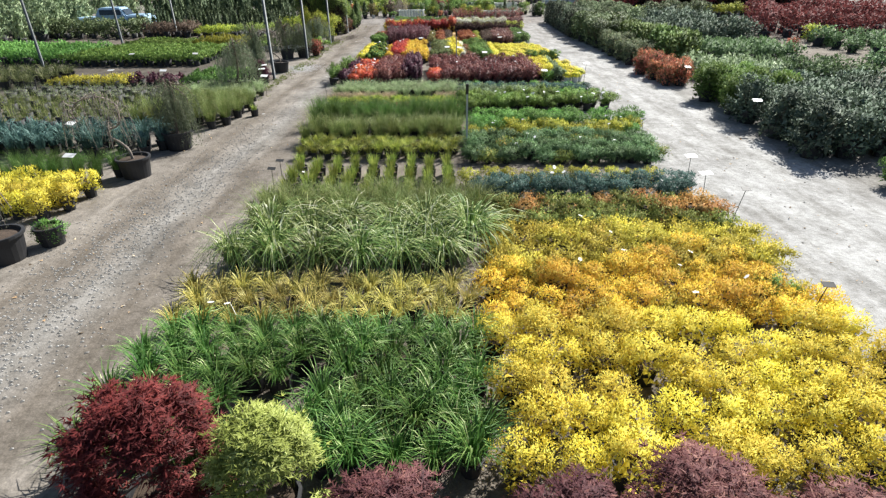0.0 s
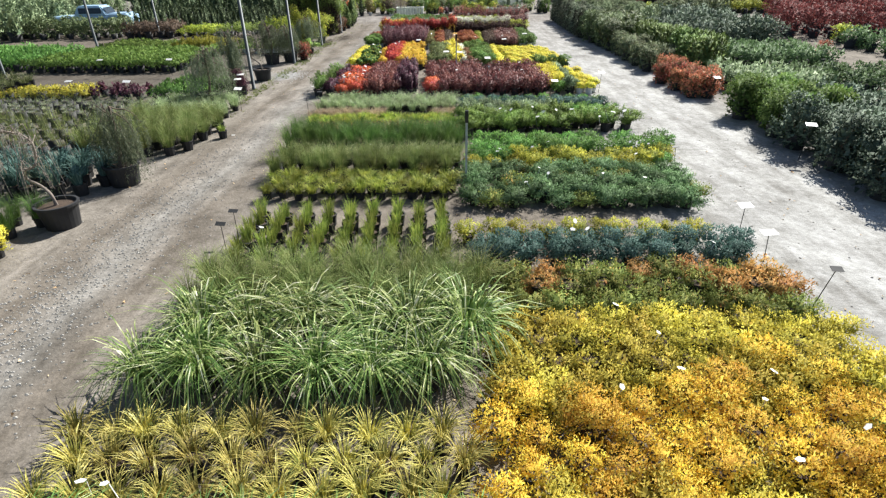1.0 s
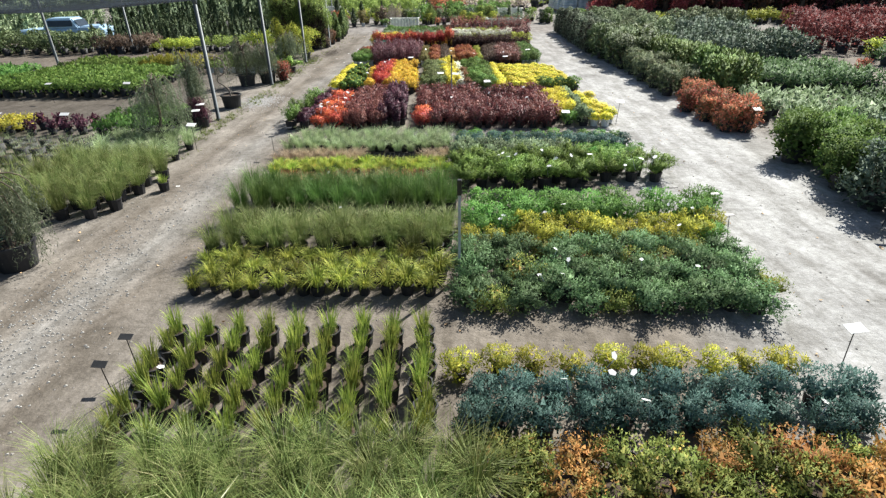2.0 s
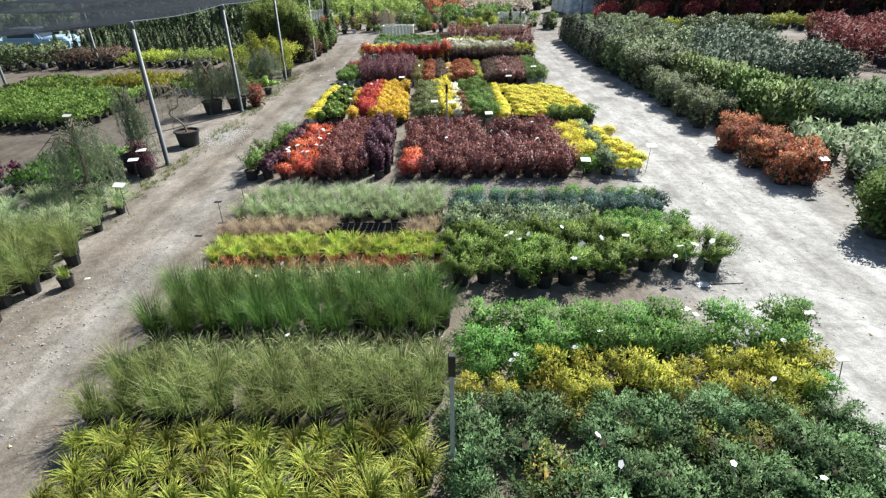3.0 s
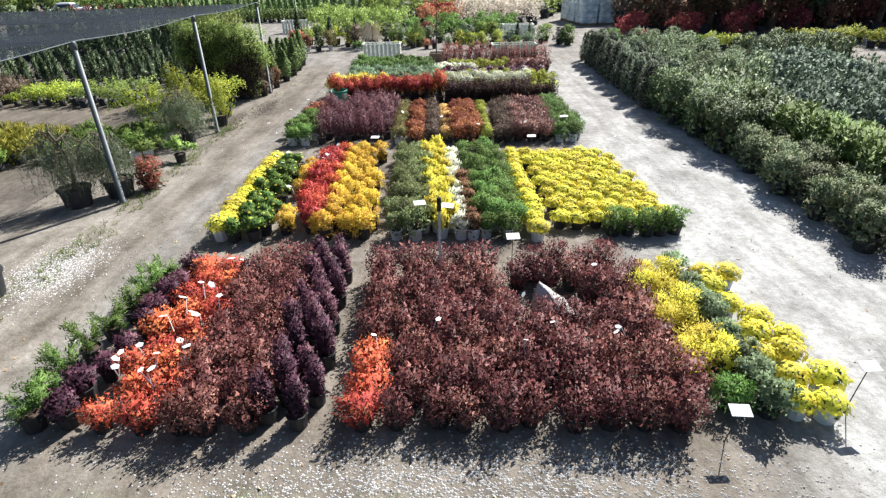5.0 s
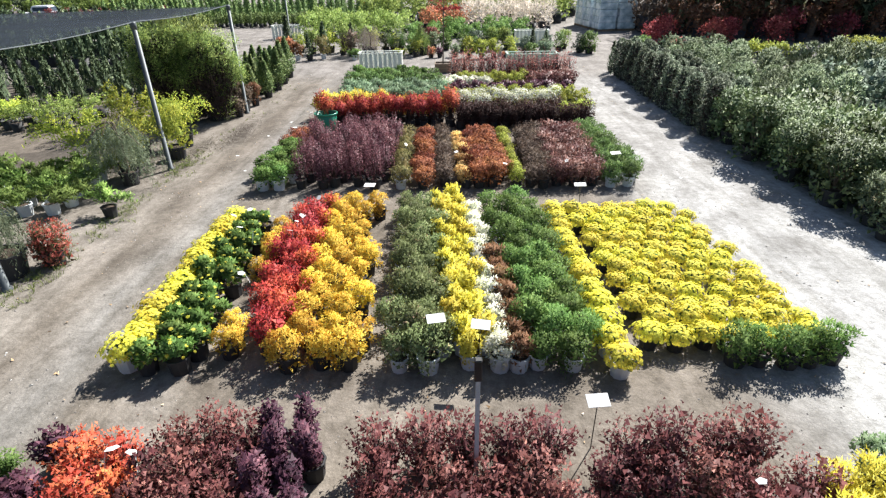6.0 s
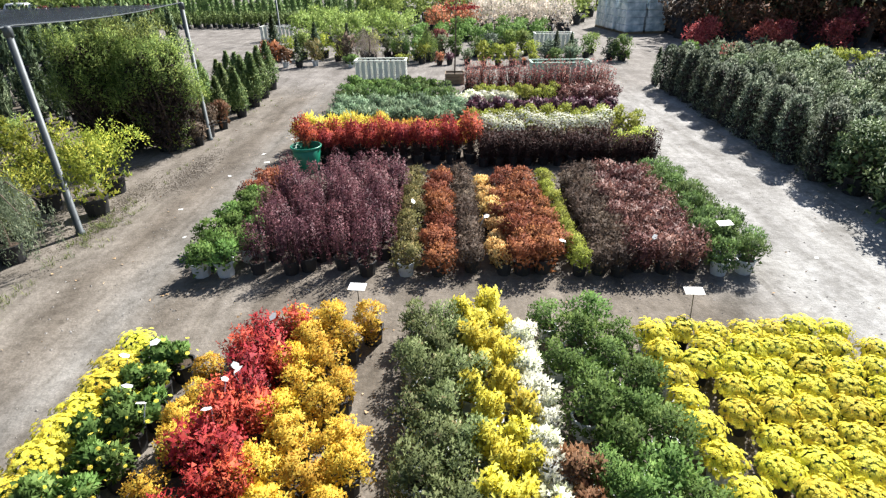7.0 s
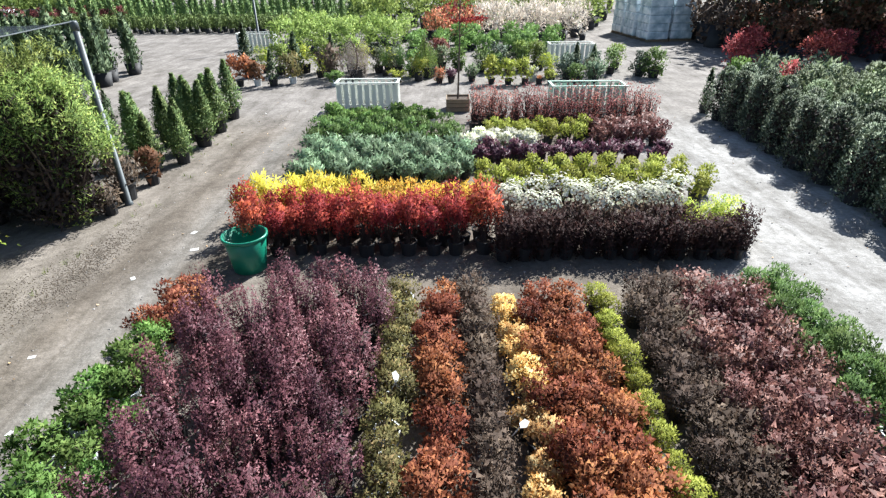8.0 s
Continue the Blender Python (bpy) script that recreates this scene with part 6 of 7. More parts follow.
# ---- slatted timber bins ----
def slatted_bin(x, y, w, d, h, paint, turn=0.0, slats=9):
    thing = empty("slatted_bin", pose(x, y, 0, 0, 0, turn), "painted slatted timber bin with a flat top rail", "bin", "slatted bins")
    me_cache = {}

    def board(name, size, at):
        if size not in me_cache:
            bm = bmesh.new()
            box(bm, size, bevel=0.006)
            me_cache[size] = from_bm(name, bm, paint)
        part(name, me_cache[size], thing, m=Matrix.Translation(at))
    for side in (-1, 1):
        for i in range(slats):
            board("slat", (w / slats * 0.66, 0.022, h - 0.06), (-w / 2 + w * (i + 0.5) / slats, side * d / 2, h / 2 - 0.02))
        board("rail", (w + 0.06, 0.09, 0.035), (0, side * d / 2, h))
        board("brace", (w, 0.03, 0.07), (0, side * (d / 2 - 0.026), 0.2))
    n = max(3, round(slats * d / w))
    for side in (-1, 1):
        for i in range(n):
            board("slat", (0.022, d / n * 0.66, h - 0.06), (side * (w / 2 - 0.02), -d / 2 + d * (i + 0.5) / n, h / 2 - 0.02))
        board("rail", (0.09, d - 0.09, 0.035), (side * (w / 2 - 0.02), 0, h))


slatted_bin(-2.9, 48.8, 2.15, 0.8, 0.95, PAINT_WHITE)
slatted_bin(4.65, 48.6, 2.5, 0.9, 0.85, PAINT_GREEN, slats=11)
slatted_bin(6.0, 58.2, 2.2, 0.9, 0.95, PAINT_WHITE)
slatted_bin(-11.6, 63.9, 2.2, 0.9, 0.95, PAINT_WHITE)


# ---- wrapped pallet stacks ----
def wrap_material():
    m, nt, b = material("stretch_wrap")
    tc = nt.nodes.new("ShaderNodeTexCoord")
    nz = node(nt, "ShaderNodeTexNoise", Scale=2.2, Detail=7.0)
    nt.links.new(tc.outputs["Object"], nz.inputs["Vector"])
    nt.links.new(ramp(nt, nz.outputs["Fac"], [(0.3, (0.3, 0.4, 0.46)), (0.5, (0.55, 0.64, 0.69)), (0.65, (0.84, 0.88, 0.9))]), b.inputs["Base Color"])
    b.inputs["Roughness"].default_value = 0.22
    bp = node(nt, "ShaderNodeBump", Strength=0.6, Distance=0.12)
    nt.links.new(nz.outputs["Fac"], bp.inputs["Height"])
    nt.links.new(bp.outputs[0], b.inputs["Normal"])
    return m


WRAP = wrap_material()
WOOD = plain("rough_timber", (0.26, 0.19, 0.12), 0.85, spots=0.3, bump=0.3)


def pallet_stack(x, y, w, d, h, turn):
    thing = empty("pallet_stack", pose(x, y, 0, 0, 0, turn), "shrink-wrapped pallet load in shiny blue-grey film", "pallet", "wrapped pallets")
    deck_bm, block_bm = bmesh.new(), bmesh.new()
    box(deck_bm, (w * 0.11, d, 0.022))
    box(block_bm, (w, 0.09, 0.12))
    deck, block = from_bm("deck_board", deck_bm, WOOD), from_bm("bearer", block_bm, WOOD)
    for i in range(7):
        part("deck_board", deck, thing, m=Matrix.Translation((-w / 2 + w * (i + 0.5) / 7, 0, 0.131)))
    for i in (-1, 0, 1):
        part("bearer", block, thing, m=Matrix.Translation((0, i * d * 0.44, 0.06)))
    rng = random.Random(int(x * 10))
    for k in range(5):
        z0 = 0.145 + k * (h - 0.15) / 5
        bm = bmesh.new()
        box(bm, (w * rng.uniform(0.93, 1.0), d * rng.uniform(0.93, 1.0), (h - 0.15) / 5 - 0.006), Matrix.Translation((0, 0, z0 + (h - 0.15) / 10)), 0.05)
        part("wrapped_layer", from_bm("wrapped_layer", bm, WRAP), thing)


for x, y in ((12.9, 66.6), (14.5, 66.9), (12.6, 68.6), (12.4, 70.6), (14.3, 69.0)):
    pallet_stack(x, y, 1.45, 1.7, 2.5, 6)


# ---- young tree in a crate ----
def crate_tree(x, y, h):
    rng = np.random.default_rng(77)
    thing = empty("young_maple", pose(x, y, 0), "slender young red-leaved tree in a wooden crate", "tree")
    for k in range(3):
        for sx, sy, mx, my in ((0.8, 0.03, 0, -0.39), (0.8, 0.03, 0, 0.39), (0.03, 0.74, -0.39, 0), (0.03, 0.74, 0.39, 0)):
            bm = bmesh.new()
            box(bm, (sx, sy, 0.13), None, 0.005)
            part("crate_board", from_bm("crate_board", bm, WOOD), thing, m=Matrix.Translation((mx, my, 0.08 + k * 0.145)))
    bm = bmesh.new()
    box(bm, (0.74, 0.74, 0.34), Matrix.Translation((0, 0, 0.2)))
    part("soil", from_bm("soil", bm, SOIL), thing)
    bm = bmesh.new()
    line = limb_line(rng, (0, 0, 0.35), (0.05, 0, h), 0.06, 9)
    tube(bm, line, list(np.linspace(0.035, 0.012, 9)), 7)
    tops = []
    for i in range(16):
        s = line[4 + i % 5]
        a = i * 2.4
        e = (s[0] + math.cos(a) * 0.6, s[1] + math.sin(a) * 0.6, s[2] + rng.uniform(0.3, 0.7))
        limb = bmesh.new()
        tube(limb, limb_line(rng, s, e, 0.05, 4), [0.014, 0.01, 0.007, 0.004], 5)
        part("branch", from_bm("branch", limb, BARK, True), thing)
        tops.append(e)
    part("trunk", from_bm("trunk", bm, BARK, True), thing)
    n = 700
    c = np.array(tops)[rng.integers(0, len(tops), n)]
    p = c + rng.normal(size=(n, 3)) * 0.16
    p[:, 2] = np.maximum(p[:, 2], h * 0.72)
    lv = leaves(rng, p, rng.normal(size=(n, 3)), 0.08 * rng.uniform(0.7, 1.3, n), 0.05)
    part("foliage", mesh_from("foliage", lv[0], lv[1], [LEAF["flame"]]), thing)


crate_tree(0.22, 48.6, 4.1)


# ---- small things among the beds ----
def marker_post(x, y):
    thing = empty("marker_post", pose(x, y, 0), "slim grey post with a black cap between the beds", "post")
    bm = bmesh.new()
    box(bm, (0.042, 0.042, 1.45), Matrix.Translation((0, 0, 0.725)), 0.006)
    part("stake", from_bm("stake", bm, PALE_STEEL), thing)
    bm = bmesh.new()
    box(bm, (0.07, 0.07, 0.24), Matrix.Translation((0, 0, 1.55)), 0.01)
    part("cap", from_bm("cap", bm, DARK_STEEL), thing)


marker_post(0.82, 11.84)


def sign_plate(w, d, mat):
    bm = bmesh.new()
    box(bm, (w, d, 0.006), None, 0.002)
    plate = from_bm("plate", bm, mat)
    return plate


WHITE_SIGN = sign_plate(0.24, 0.15, TAG_WHITE)
DARK_SIGN = sign_plate(0.16, 0.09, DARK_STEEL)
bm = bmesh.new()
tube(bm, [(0, 0, 0), (0, 0, 1)], [0.007, 0.006], 6)
STAKE = from_bm("stake", bm, DARK_STEEL)


def bed_sign(x, y, h, dark=False, turn=0.0, tilt=40, lean=0.0):
    label = "dark back of a small sign on a steel stake" if dark else "white information card on a thin steel stake"
    thing = empty("bed_sign", pose(x, y, 0, lean, lean * 0.5, turn), label, "sign", "bed signs")
    part("stake", STAKE, thing, m=Matrix.Diagonal((1, 1, h, 1)))
    part("plate", DARK_SIGN if dark else WHITE_SIGN, thing, m=pose(0, 0, h, tilt, 0, 0))


for x, y, h in ((5.3, 7.35, 0.8), (-3.2, 9.65, 0.55), (-3.25, 9.2, 0.55), (4.85, 4.35, 0.75), (-3.7, 18.75, 0.6), (-3.95, 18.05, 0.55), (5.6, 13.1, 0.5), (5.75, 14.1, 0.5)):
    bed_sign(x, y, h, True, 0, 12, 9 * math.sin(x * y))
for x, y, h in ((0.25, 26.03, 0.76), (0.8, 25.96, 0.76), (-1.23, 31.1, 0.62), (3.22, 30.9, 0.65), (4.53, 32.9, 0.68), (-6.3, 18.7, 0.75), (-6.9, 20.4, 0.7), (-7.0, 21.0, 0.75), (5.78, 21.1, 0.72), (4.05, 20.6, 0.55), (9.25, 19.9, 0.75), (5.5, 9.75, 0.55), (5.45, 8.8, 0.5),
                (8.75, 13.7, 0.85), (-7.6, 9.6, 0.7), (-9.2, 12.2, 0.72), (-12.6, 20.0, 0.75), (-10.6, 20.0, 0.75), (12.4, 15.2, 0.9), (14.0, 15.4, 0.9), (-14.4, 24.9, 0.7), (-11.5, 25.0, 0.7)):
    bed_sign(x, y, h, False, 12 * math.sin(7 * x), 14, 6 * math.sin(x * y))

bm = bmesh.new()
lathe(bm, [(0, 0), (0.062, 0.0), (0.062, 0.0015), (0, 0.0015)], 5)
for v in bm.verts:
    v.co = Vector((v.co.x * 0.72, v.co.y * 1.05 + 0.02, v.co.z + 0.05 + 0.2 * v.co.y))
box(bm, (0.012, 0.003, 0.22), Matrix.Translation((0, -0.035, -0.085)))
CARD = from_bm("plant_tag", bm, TAG_WHITE)


def plant_tag(x, y, z, s=1.0):
    ob = new("plant_tag", CARD)
    ob.matrix_basis = pose(x, y, z, RND.uniform(-25, 25), RND.uniform(-25, 25), RND.uniform(0, 360)) @ Matrix.Scale(0.72 * s, 4)
    tagged(ob, "white plastic plant label stuck in a pot", "plant tag", "plant labels")


def tags(n, x0, x1, y0, y1, z, s=1.0):
    for _ in range(n):
        plant_tag(RND.uniform(x0, x1), RND.uniform(y0, y1), z + RND.uniform(-0.03, 0.04), s)


for x, y in ((4.93, 16.04), (5.23, 16.15), (4.69, 16.0), (2.79, 15.62), (3.01, 16.1), (3.89, 16.4)):
    plant_tag(x, y, 0.52, 1.5)
tags(8, 1.1, 5.2, 4.6, 7.0, 0.37)
tags(6, 1.2, 4.6, 8.6, 9.4, 0.38, 1.2)
tags(7, 1.2, 5.3, 11.0, 13.0, 0.36)
tags(6, 1.2, 5.2, 13.3, 14.2, 0.37)
tags(10, 1.3, 5.5, 15.7, 17.0, 0.5, 1.2)
tags(18, -3.45, -2.6, 20.9, 24.3, 0.56, 1.5)
tags(8, -0.2, 3.6, 20.8, 24.0, 0.62, 1.1)
tags(6, -3.9, -2.5, 26.0, 30.0, 0.5, 1.4)
tags(5, -2.5, -1.9, 26.5, 30.5, 0.6, 1.3)
tags(4, -0.9, 3.8, 32.4, 36.0, 0.55, 1.3)
tags(6, -3.2, 0.6, 4.2, 10.0, 0.4)
tags(5, -3.3, 0.6, 13.3, 16.2, 0.35)


# ---- empty black carrying trays ----
def tray(x, y):
    thing = empty("plant_tray", pose(x, y, 0, 0, 0, RND.uniform(-4, 4)), "empty black plastic pot-carrying tray", "tray", "empty trays")
    bm = bmesh.new()
    for i in range(5):
        box(bm, (0.004, 0.36, 0.16), Matrix.Translation((-0.24 + 0.12 * i, 0, 0.085)))
    for i in range(4):
        box(bm, (0.48, 0.004, 0.16), Matrix.Translation((0, -0.18 + 0.12 * i, 0.0852)))
    part("cell_grid", from_bm("cell_grid", bm, BLACK_POT), thing)
    bm = bmesh.new()
    box(bm, (0.5, 0.38, 0.012), Matrix.Translation((0, 0, 0.008)))
    part("base", from_bm("base", bm, BLACK_POT), thing)


for i in range(3):
    for j in range(2):
        tray(-1.27 + 0.5 * i, 17.28 + 0.4 * j)


# ---- pale boulder and a smaller stone among the barberries ----
def boulder(x, y, s, turn, label):
    """A split rock: a ridge between a long pale face and a steep one, chipped all over."""
    bm = bmesh.new()
    foot = [(-0.42, 0.06), (-0.2, -0.3), (0.24, -0.48), (0.5, -0.24), (0.24, 0.26), (-0.1, 0.38)]
    for fx, fy in foot:
        bm.verts.new((fx, fy, -0.06))
        bm.verts.new((fx * 0.97, fy * 0.97, 0.1 + 0.06 * math.sin(9 * fx)))
    for p in ((-0.28, 0.2, 0.6), (-0.18, 0.28, 0.5), (-0.12, -0.08, 0.53), (0.06, -0.4, 0.36), (0.2, 0.02, 0.3), (0.38, -0.3, 0.17), (0.3, 0.2, 0.12), (-0.37, 0.02, 0.3)):
        bm.verts.new(p)
    bmesh.ops.convex_hull(bm, input=bm.verts[:])
    bmesh.ops.bevel(bm, geom=bm.edges[:], offset=0.018, segments=1, affect="EDGES")
    bmesh.ops.triangulate(bm, faces=bm.faces[:])
    bmesh.ops.subdivide_edges(bm, edges=[e for e in bm.edges if e.calc_length() > 0.1], cuts=2)
    for v in bm.verts:
        v.co += v.co.normalized() * (0.035 * noise.noise(v.co * 5) + 0.018 * noise.noise(v.co * 14))
    ob = new("boulder", from_bm("boulder", bm, ROCK))
    ob.matrix_basis = pose(x, y, 0, 0, 0, turn) @ Matrix.Scale(s, 4)
    tagged(ob, label, "rock", "stones among the shrubs")


boulder(2.5, 23.2, 0.86, 0, "large pale split boulder lying among burgundy barberries")
boulder(3.7, 23.85, 0.34, 70, "small pale stone lying among burgundy barberries")
marker_post(0.69, 24.1)
bed_sign(1.98, 24.6, 0.7, False, 5, 22)


# ---- a sign fallen on the gravel, paper scraps and one odd plant ----
def fallen_sign(x, y, turn):
    thing = empty("bed_sign", pose(x, y, 0.009, 0, 0, turn), "white information card and its stake lying on the gravel", "sign", "bed signs")
    part("plate", WHITE_SIGN, thing)
    part("stake", STAKE, thing, m=pose(0.1, 0, 0, 0, 90, 0) @ Matrix.Diagonal((1, 1, 0.6, 1)))


fallen_sign(5.0, 15.66, 4)
bm = bmesh.new()
box(bm, (0.13, 0.085, 0.003), None, 0.001)
for v in bm.verts:
    v.co.z += 0.02 * v.co.x * v.co.x / 0.01 * 0.3 + 0.004
SCRAP = from_bm("paper_scrap", bm, TAG_WHITE)


def scrap(x, y, s, turn):
    ob = new("paper_scrap", SCRAP)
    ob.matrix_basis = pose(x, y, 0, 0, 0, turn) @ Matrix.Scale(s, 4)
    tagged(ob, "pale scrap of paper lying on the ground", "litter", "paper scraps")


for x, y, s, turn in ((4.45, 14.95, 1.1, 30), (4.55, 14.82, 0.8, 100), (-5.6, 16.0, 0.7, 10), (-4.9, 22.6, 0.7, 60), (-4.7, 38.2, 1.1, 20), (-5.0, 38.9, 0.9, 75),
                      (-5.3, 37.2, 0.8, 130), (-4.6, 40.3, 0.8, 45), (-5.6, 35.2, 0.7, 15), (-4.95, 33.9, 0.6, 80), (6.2, 33.0, 0.6, 40), (-6.9, 7.4, 1.0, 20), (-7.0, 7.8, 0.8, 70)):
    scrap(x, y, s, turn)
plant("fern_bank", 4.85, 5.1, 0.8, 15, "", 1.1)
plant("green_juniper", 5.95, 14.6, 0.85, 15, "green juniper bed")

# ---- beyond the cross lane ----
for key, x, y, s, tall in (("copper", -8.9, 52.9, 2.2, 1.0), ("dusk_red", -8.2, 53.0, 1.8, 1.0), ("cedar", -7.5, 52.9, 0.9, 1.0), ("olive", -6.8, 53.4, 1.9, 1.2), ("gold_shrub", -5.9, 54.8, 0.9, 1.2),
                           ("umber", -5.3, 54.2, 2.2, 1.2), ("low_green", -4.9, 52.9, 1.6, 0.8), ("dark_haze", -3.0, 55.0, 1.6, 1.4), ("dark_haze", -2.3, 55.2, 1.6, 1.5), ("gold_shrub", -2.3, 53.4, 0.8, 0.8),
                           ("gold_shrub", -1.4, 53.8, 1.0, 1.1), ("nandina", -0.5, 53.3, 0.7, 1.0), ("plum", 0.0, 53.4, 1.2, 1.0), ("grey_mix", 0.9, 53.6, 1.4, 1.0),
                           ("yellow_green", 1.7, 53.0, 1.9, 1.0), ("yellow_green", 2.4, 52.9, 1.9, 0.9), ("yellow_green", 3.1, 52.9, 1.8, 1.0), ("white_bloom", 3.5, 53.5, 1.2, 1.0), ("rust", 3.7, 52.9, 1.3, 1.0),
                           ("yellow_green", 4.2, 53.0, 1.2, 0.8), ("green_shrub", 5.3, 53.2, 0.9, 0.9), ("aster", 6.1, 53.2, 1.9, 0.9), ("cedar", 5.6, 54.9, 0.85, 1.0), ("cedar", 6.4, 55.0, 0.8, 1.0), ("green_shrub", 8.7, 55.2, 0.8, 1.0),
                           ("cedar", 8.5, 47.9, 0.8, 1.1), ("green_shrub", 2.0, 55.6, 1.0, 1.0), ("cedar_short", 3.3, 56.2, 1.1, 1.0), ("cedar_short", 4.2, 56.3, 1.0, 1.0), ("far_red", -0.6, 58.5, 0.9, 1.0)):
    plant(key, x, y, s, 31 * x, "display by the cross lane", tall)


def display_row(n, x0, x1, y0, y1, keys, scale, seed):
    """A loose crowd of mixed shrubs set out for sale."""
    pick = random.Random(seed)
    for i in range(n):
        plant(pick.choice(keys), x0 + (x1 - x0) * (i + pick.uniform(0.2, 0.8)) / n, pick.uniform(y0, y1), pick.uniform(*scale), pick.uniform(0, 360), "display by the cross lane", pick.uniform(0.9, 1.2))


display_row(16, -9.5, 0.5, 54.6, 56.4, ("green_shrub", "cedar", "olive_shrub", "thicket", "gold_shrub", "nandina"), (0.9, 1.35), 3)
display_row(14, 1.2, 9.2, 53.9, 56.6, ("green_shrub", "cedar_short", "olive_shrub", "gold_shrub", "holly", "thicket"), (0.85, 1.2), 4)
display_row(9, 10.5, 16.0, 49.0, 51.5, ("holly", "green_shrub"), (0.8, 1.2), 5)
weeping_tree(-4.2, 54.3, 1.7, 0.7, 41, "tan_plume", 1.4, label="weeping tree with pinkish-tan hanging branches in a pot")
weeping_tree(-1.0, 54.6, 1.8, 0.6, 42, "willow", 1.5, label="weeping tree with yellow-green hanging branches in a pot")
drift("thicket", (-10.0, -3.0, 61.0), (-10.5, -2.5, 69.5), (1.15, 1.15), (0.9, 1.5), "thicket of yellow-green shrubs in pots", 0.3)
drift("green_shrub", (-2.5, 6.0, 61.0), (-2.5, 7.0, 66.0), (1.2, 1.3), (0.9, 1.4), "thicket of green shrubs in pots", 0.3)
drift("plume", (2.2, 8.8, 66.8), (2.2, 9.2, 72.0), (0.95, 1.0), (1.6, 2.7), "pale plume grass beyond the lane", 0.4)
drift("thicket", (-8.0, 12.0, 72.5), (-9.0, 16.0, 92.0), (2.4, 2.6), (1.8, 2.6), "thicket of tall green shrubs", 0.3)
drift("umber", (15.5, 40.0, 60.5), (14.5, 46.0, 68.0), (1.9, 1.9), (4.0, 6.0), "dark undergrowth at the edge of the woods", 0.3, name="undergrowth")
drift("nandina", (-2.0, 2.0, 68.0), (-2.0, 2.0, 72.0), (1.1, 1.2), (1.4, 2.2), "reddish shrubs beyond the lane", 0.3)
drift("cedar_short", (-34.0, -11.0, 72.4), (-34.0, -10.5, 75.2), (0.85, 0.9), (0.9, 1.1), "dark clipped hedge rows beyond the lane", 0.1)
drift("lane_cone", (-34.0, -6.0, 77.4), (-34.0, -4.0, 85.0), (1.3, 1.5), (1.2, 1.5), "rounded green conifers in rows", 0.15)
drift("far_red", (-42.0, -27.5, 77.0), (-44.0, -27.5, 80.0), (1.5, 1.4), (0.85, 1.2), "rows of red shrubs in pots")
drift("cedar", (-27.0, -13.8, 50.0), (-27.0, -15.0, 57.5), (1.2, 1.3), (1.45, 1.85), "rows of tall dark green arborvitae in pots")
drift("cedar_broad", (-45.0, -25.0, 31.0), (-50.0, -29.0, 58.0), (2.2, 2.4), (1.3, 1.9), "conifer rows to the west")
drift("gold_low", (-34.0, -23.5, 20.5), (-36.0, -23.5, 24.0), (1.1, 1.1), (2.2, 2.8), "field of mustard-yellow spirea")
drift("low_green", (-36.0, -27.5, 25.6), (-42.0, -27.5, 30.0), (1.0, 1.0), (2.0, 2.6), "field of bright green perennials in pots")
drift("sage_low", (21.5, 34.0, 24.8), (20.5, 36.0, 32.2), (1.1, 1.35), (1.0, 1.5), "rows of low grey-green shrubs in pots", 0.15)
drift("sage_low", (17.6, 30.0, 15.0), (17.8, 32.0, 23.5), (1.1, 1.6), (0.9, 1.3), "rows of low grey-green shrubs in pots", 0.15)
drift("cedar_broad", (15.4, 20.0, 42.4), (15.4, 20.6, 46.0), (1.05, 1.0), (0.95, 1.2), "block of broad arborvitae in pots")
plant("green_shrub", 9.6, 9.3, 0.8, 10, "")


# ---- woods that close the view ----
def woodland_tree(x, y, h, data, tall=1.0):
    thing = empty("woodland_tree", pose(x, y, 0, 0, 0, 77 * x), "tall dark tree at the edge of the nursery", "tree", "edge of the woods")
    part("trunk", data[0], thing, m=Matrix.Diagonal((h / 8, h / 8, h / 8 * tall, 1)))
    part("crown", data[1], thing, m=Matrix.Diagonal((h / 8, h / 8, h / 8 * tall, 1)))


def woodland_data(leaf, seed, conifer):
    rng = np.random.default_rng(seed)
    bm = bmesh.new()
    tube(bm, limb_line(rng, (0, 0, 0), (0.1, 0, 7.4), 0.15, 6), [0.22, 0.17, 0.13, 0.1, 0.06, 0.03], 7)
    for i in range(14):
        z = 1.6 + i * 0.38
        a = i * 2.4
        e = (2.0 if conifer else 2.3) * (1 - z / 8.6)
        tube(bm, [(0, 0, z), (math.cos(a) * e * 0.5, math.sin(a) * e * 0.5, z + 0.3), (math.cos(a) * e, math.sin(a) * e, z + (0.1 if conifer else 0.8))], [0.06, 0.04, 0.015], 5)
    trunk = from_bm("trunk", bm, BARK, True)
    n, lumps = 680, 60
    u = rng.uniform(0.1, 1, lumps)
    a = rng.uniform(0, 6.283, lumps)
    rad = (2.1 * (1 - u) ** 0.8 if conifer else 2.2 * np.sqrt(np.maximum(0.05, 1 - (2 * u - 0.9) ** 2))) * rng.uniform(0.4, 1, lumps)
    c = np.stack([rad * np.cos(a), rad * np.sin(a), 0.5 + 7.3 * u], axis=1)
    p = c[rng.integers(0, lumps, n)] + rng.normal(size=(n, 3)) * 0.32
    p[:, 2] = np.maximum(p[:, 2], 0.2)
    lv = leaves(rng, p, rng.normal(size=(n, 3)) + np.array([0, 0, -0.2]), 0.38 * rng.uniform(0.6, 1.3, n), 0.2)
    return trunk, foliage_mesh("crown", lv[0], lv[1], [LEAF[leaf]], None, 0.8)


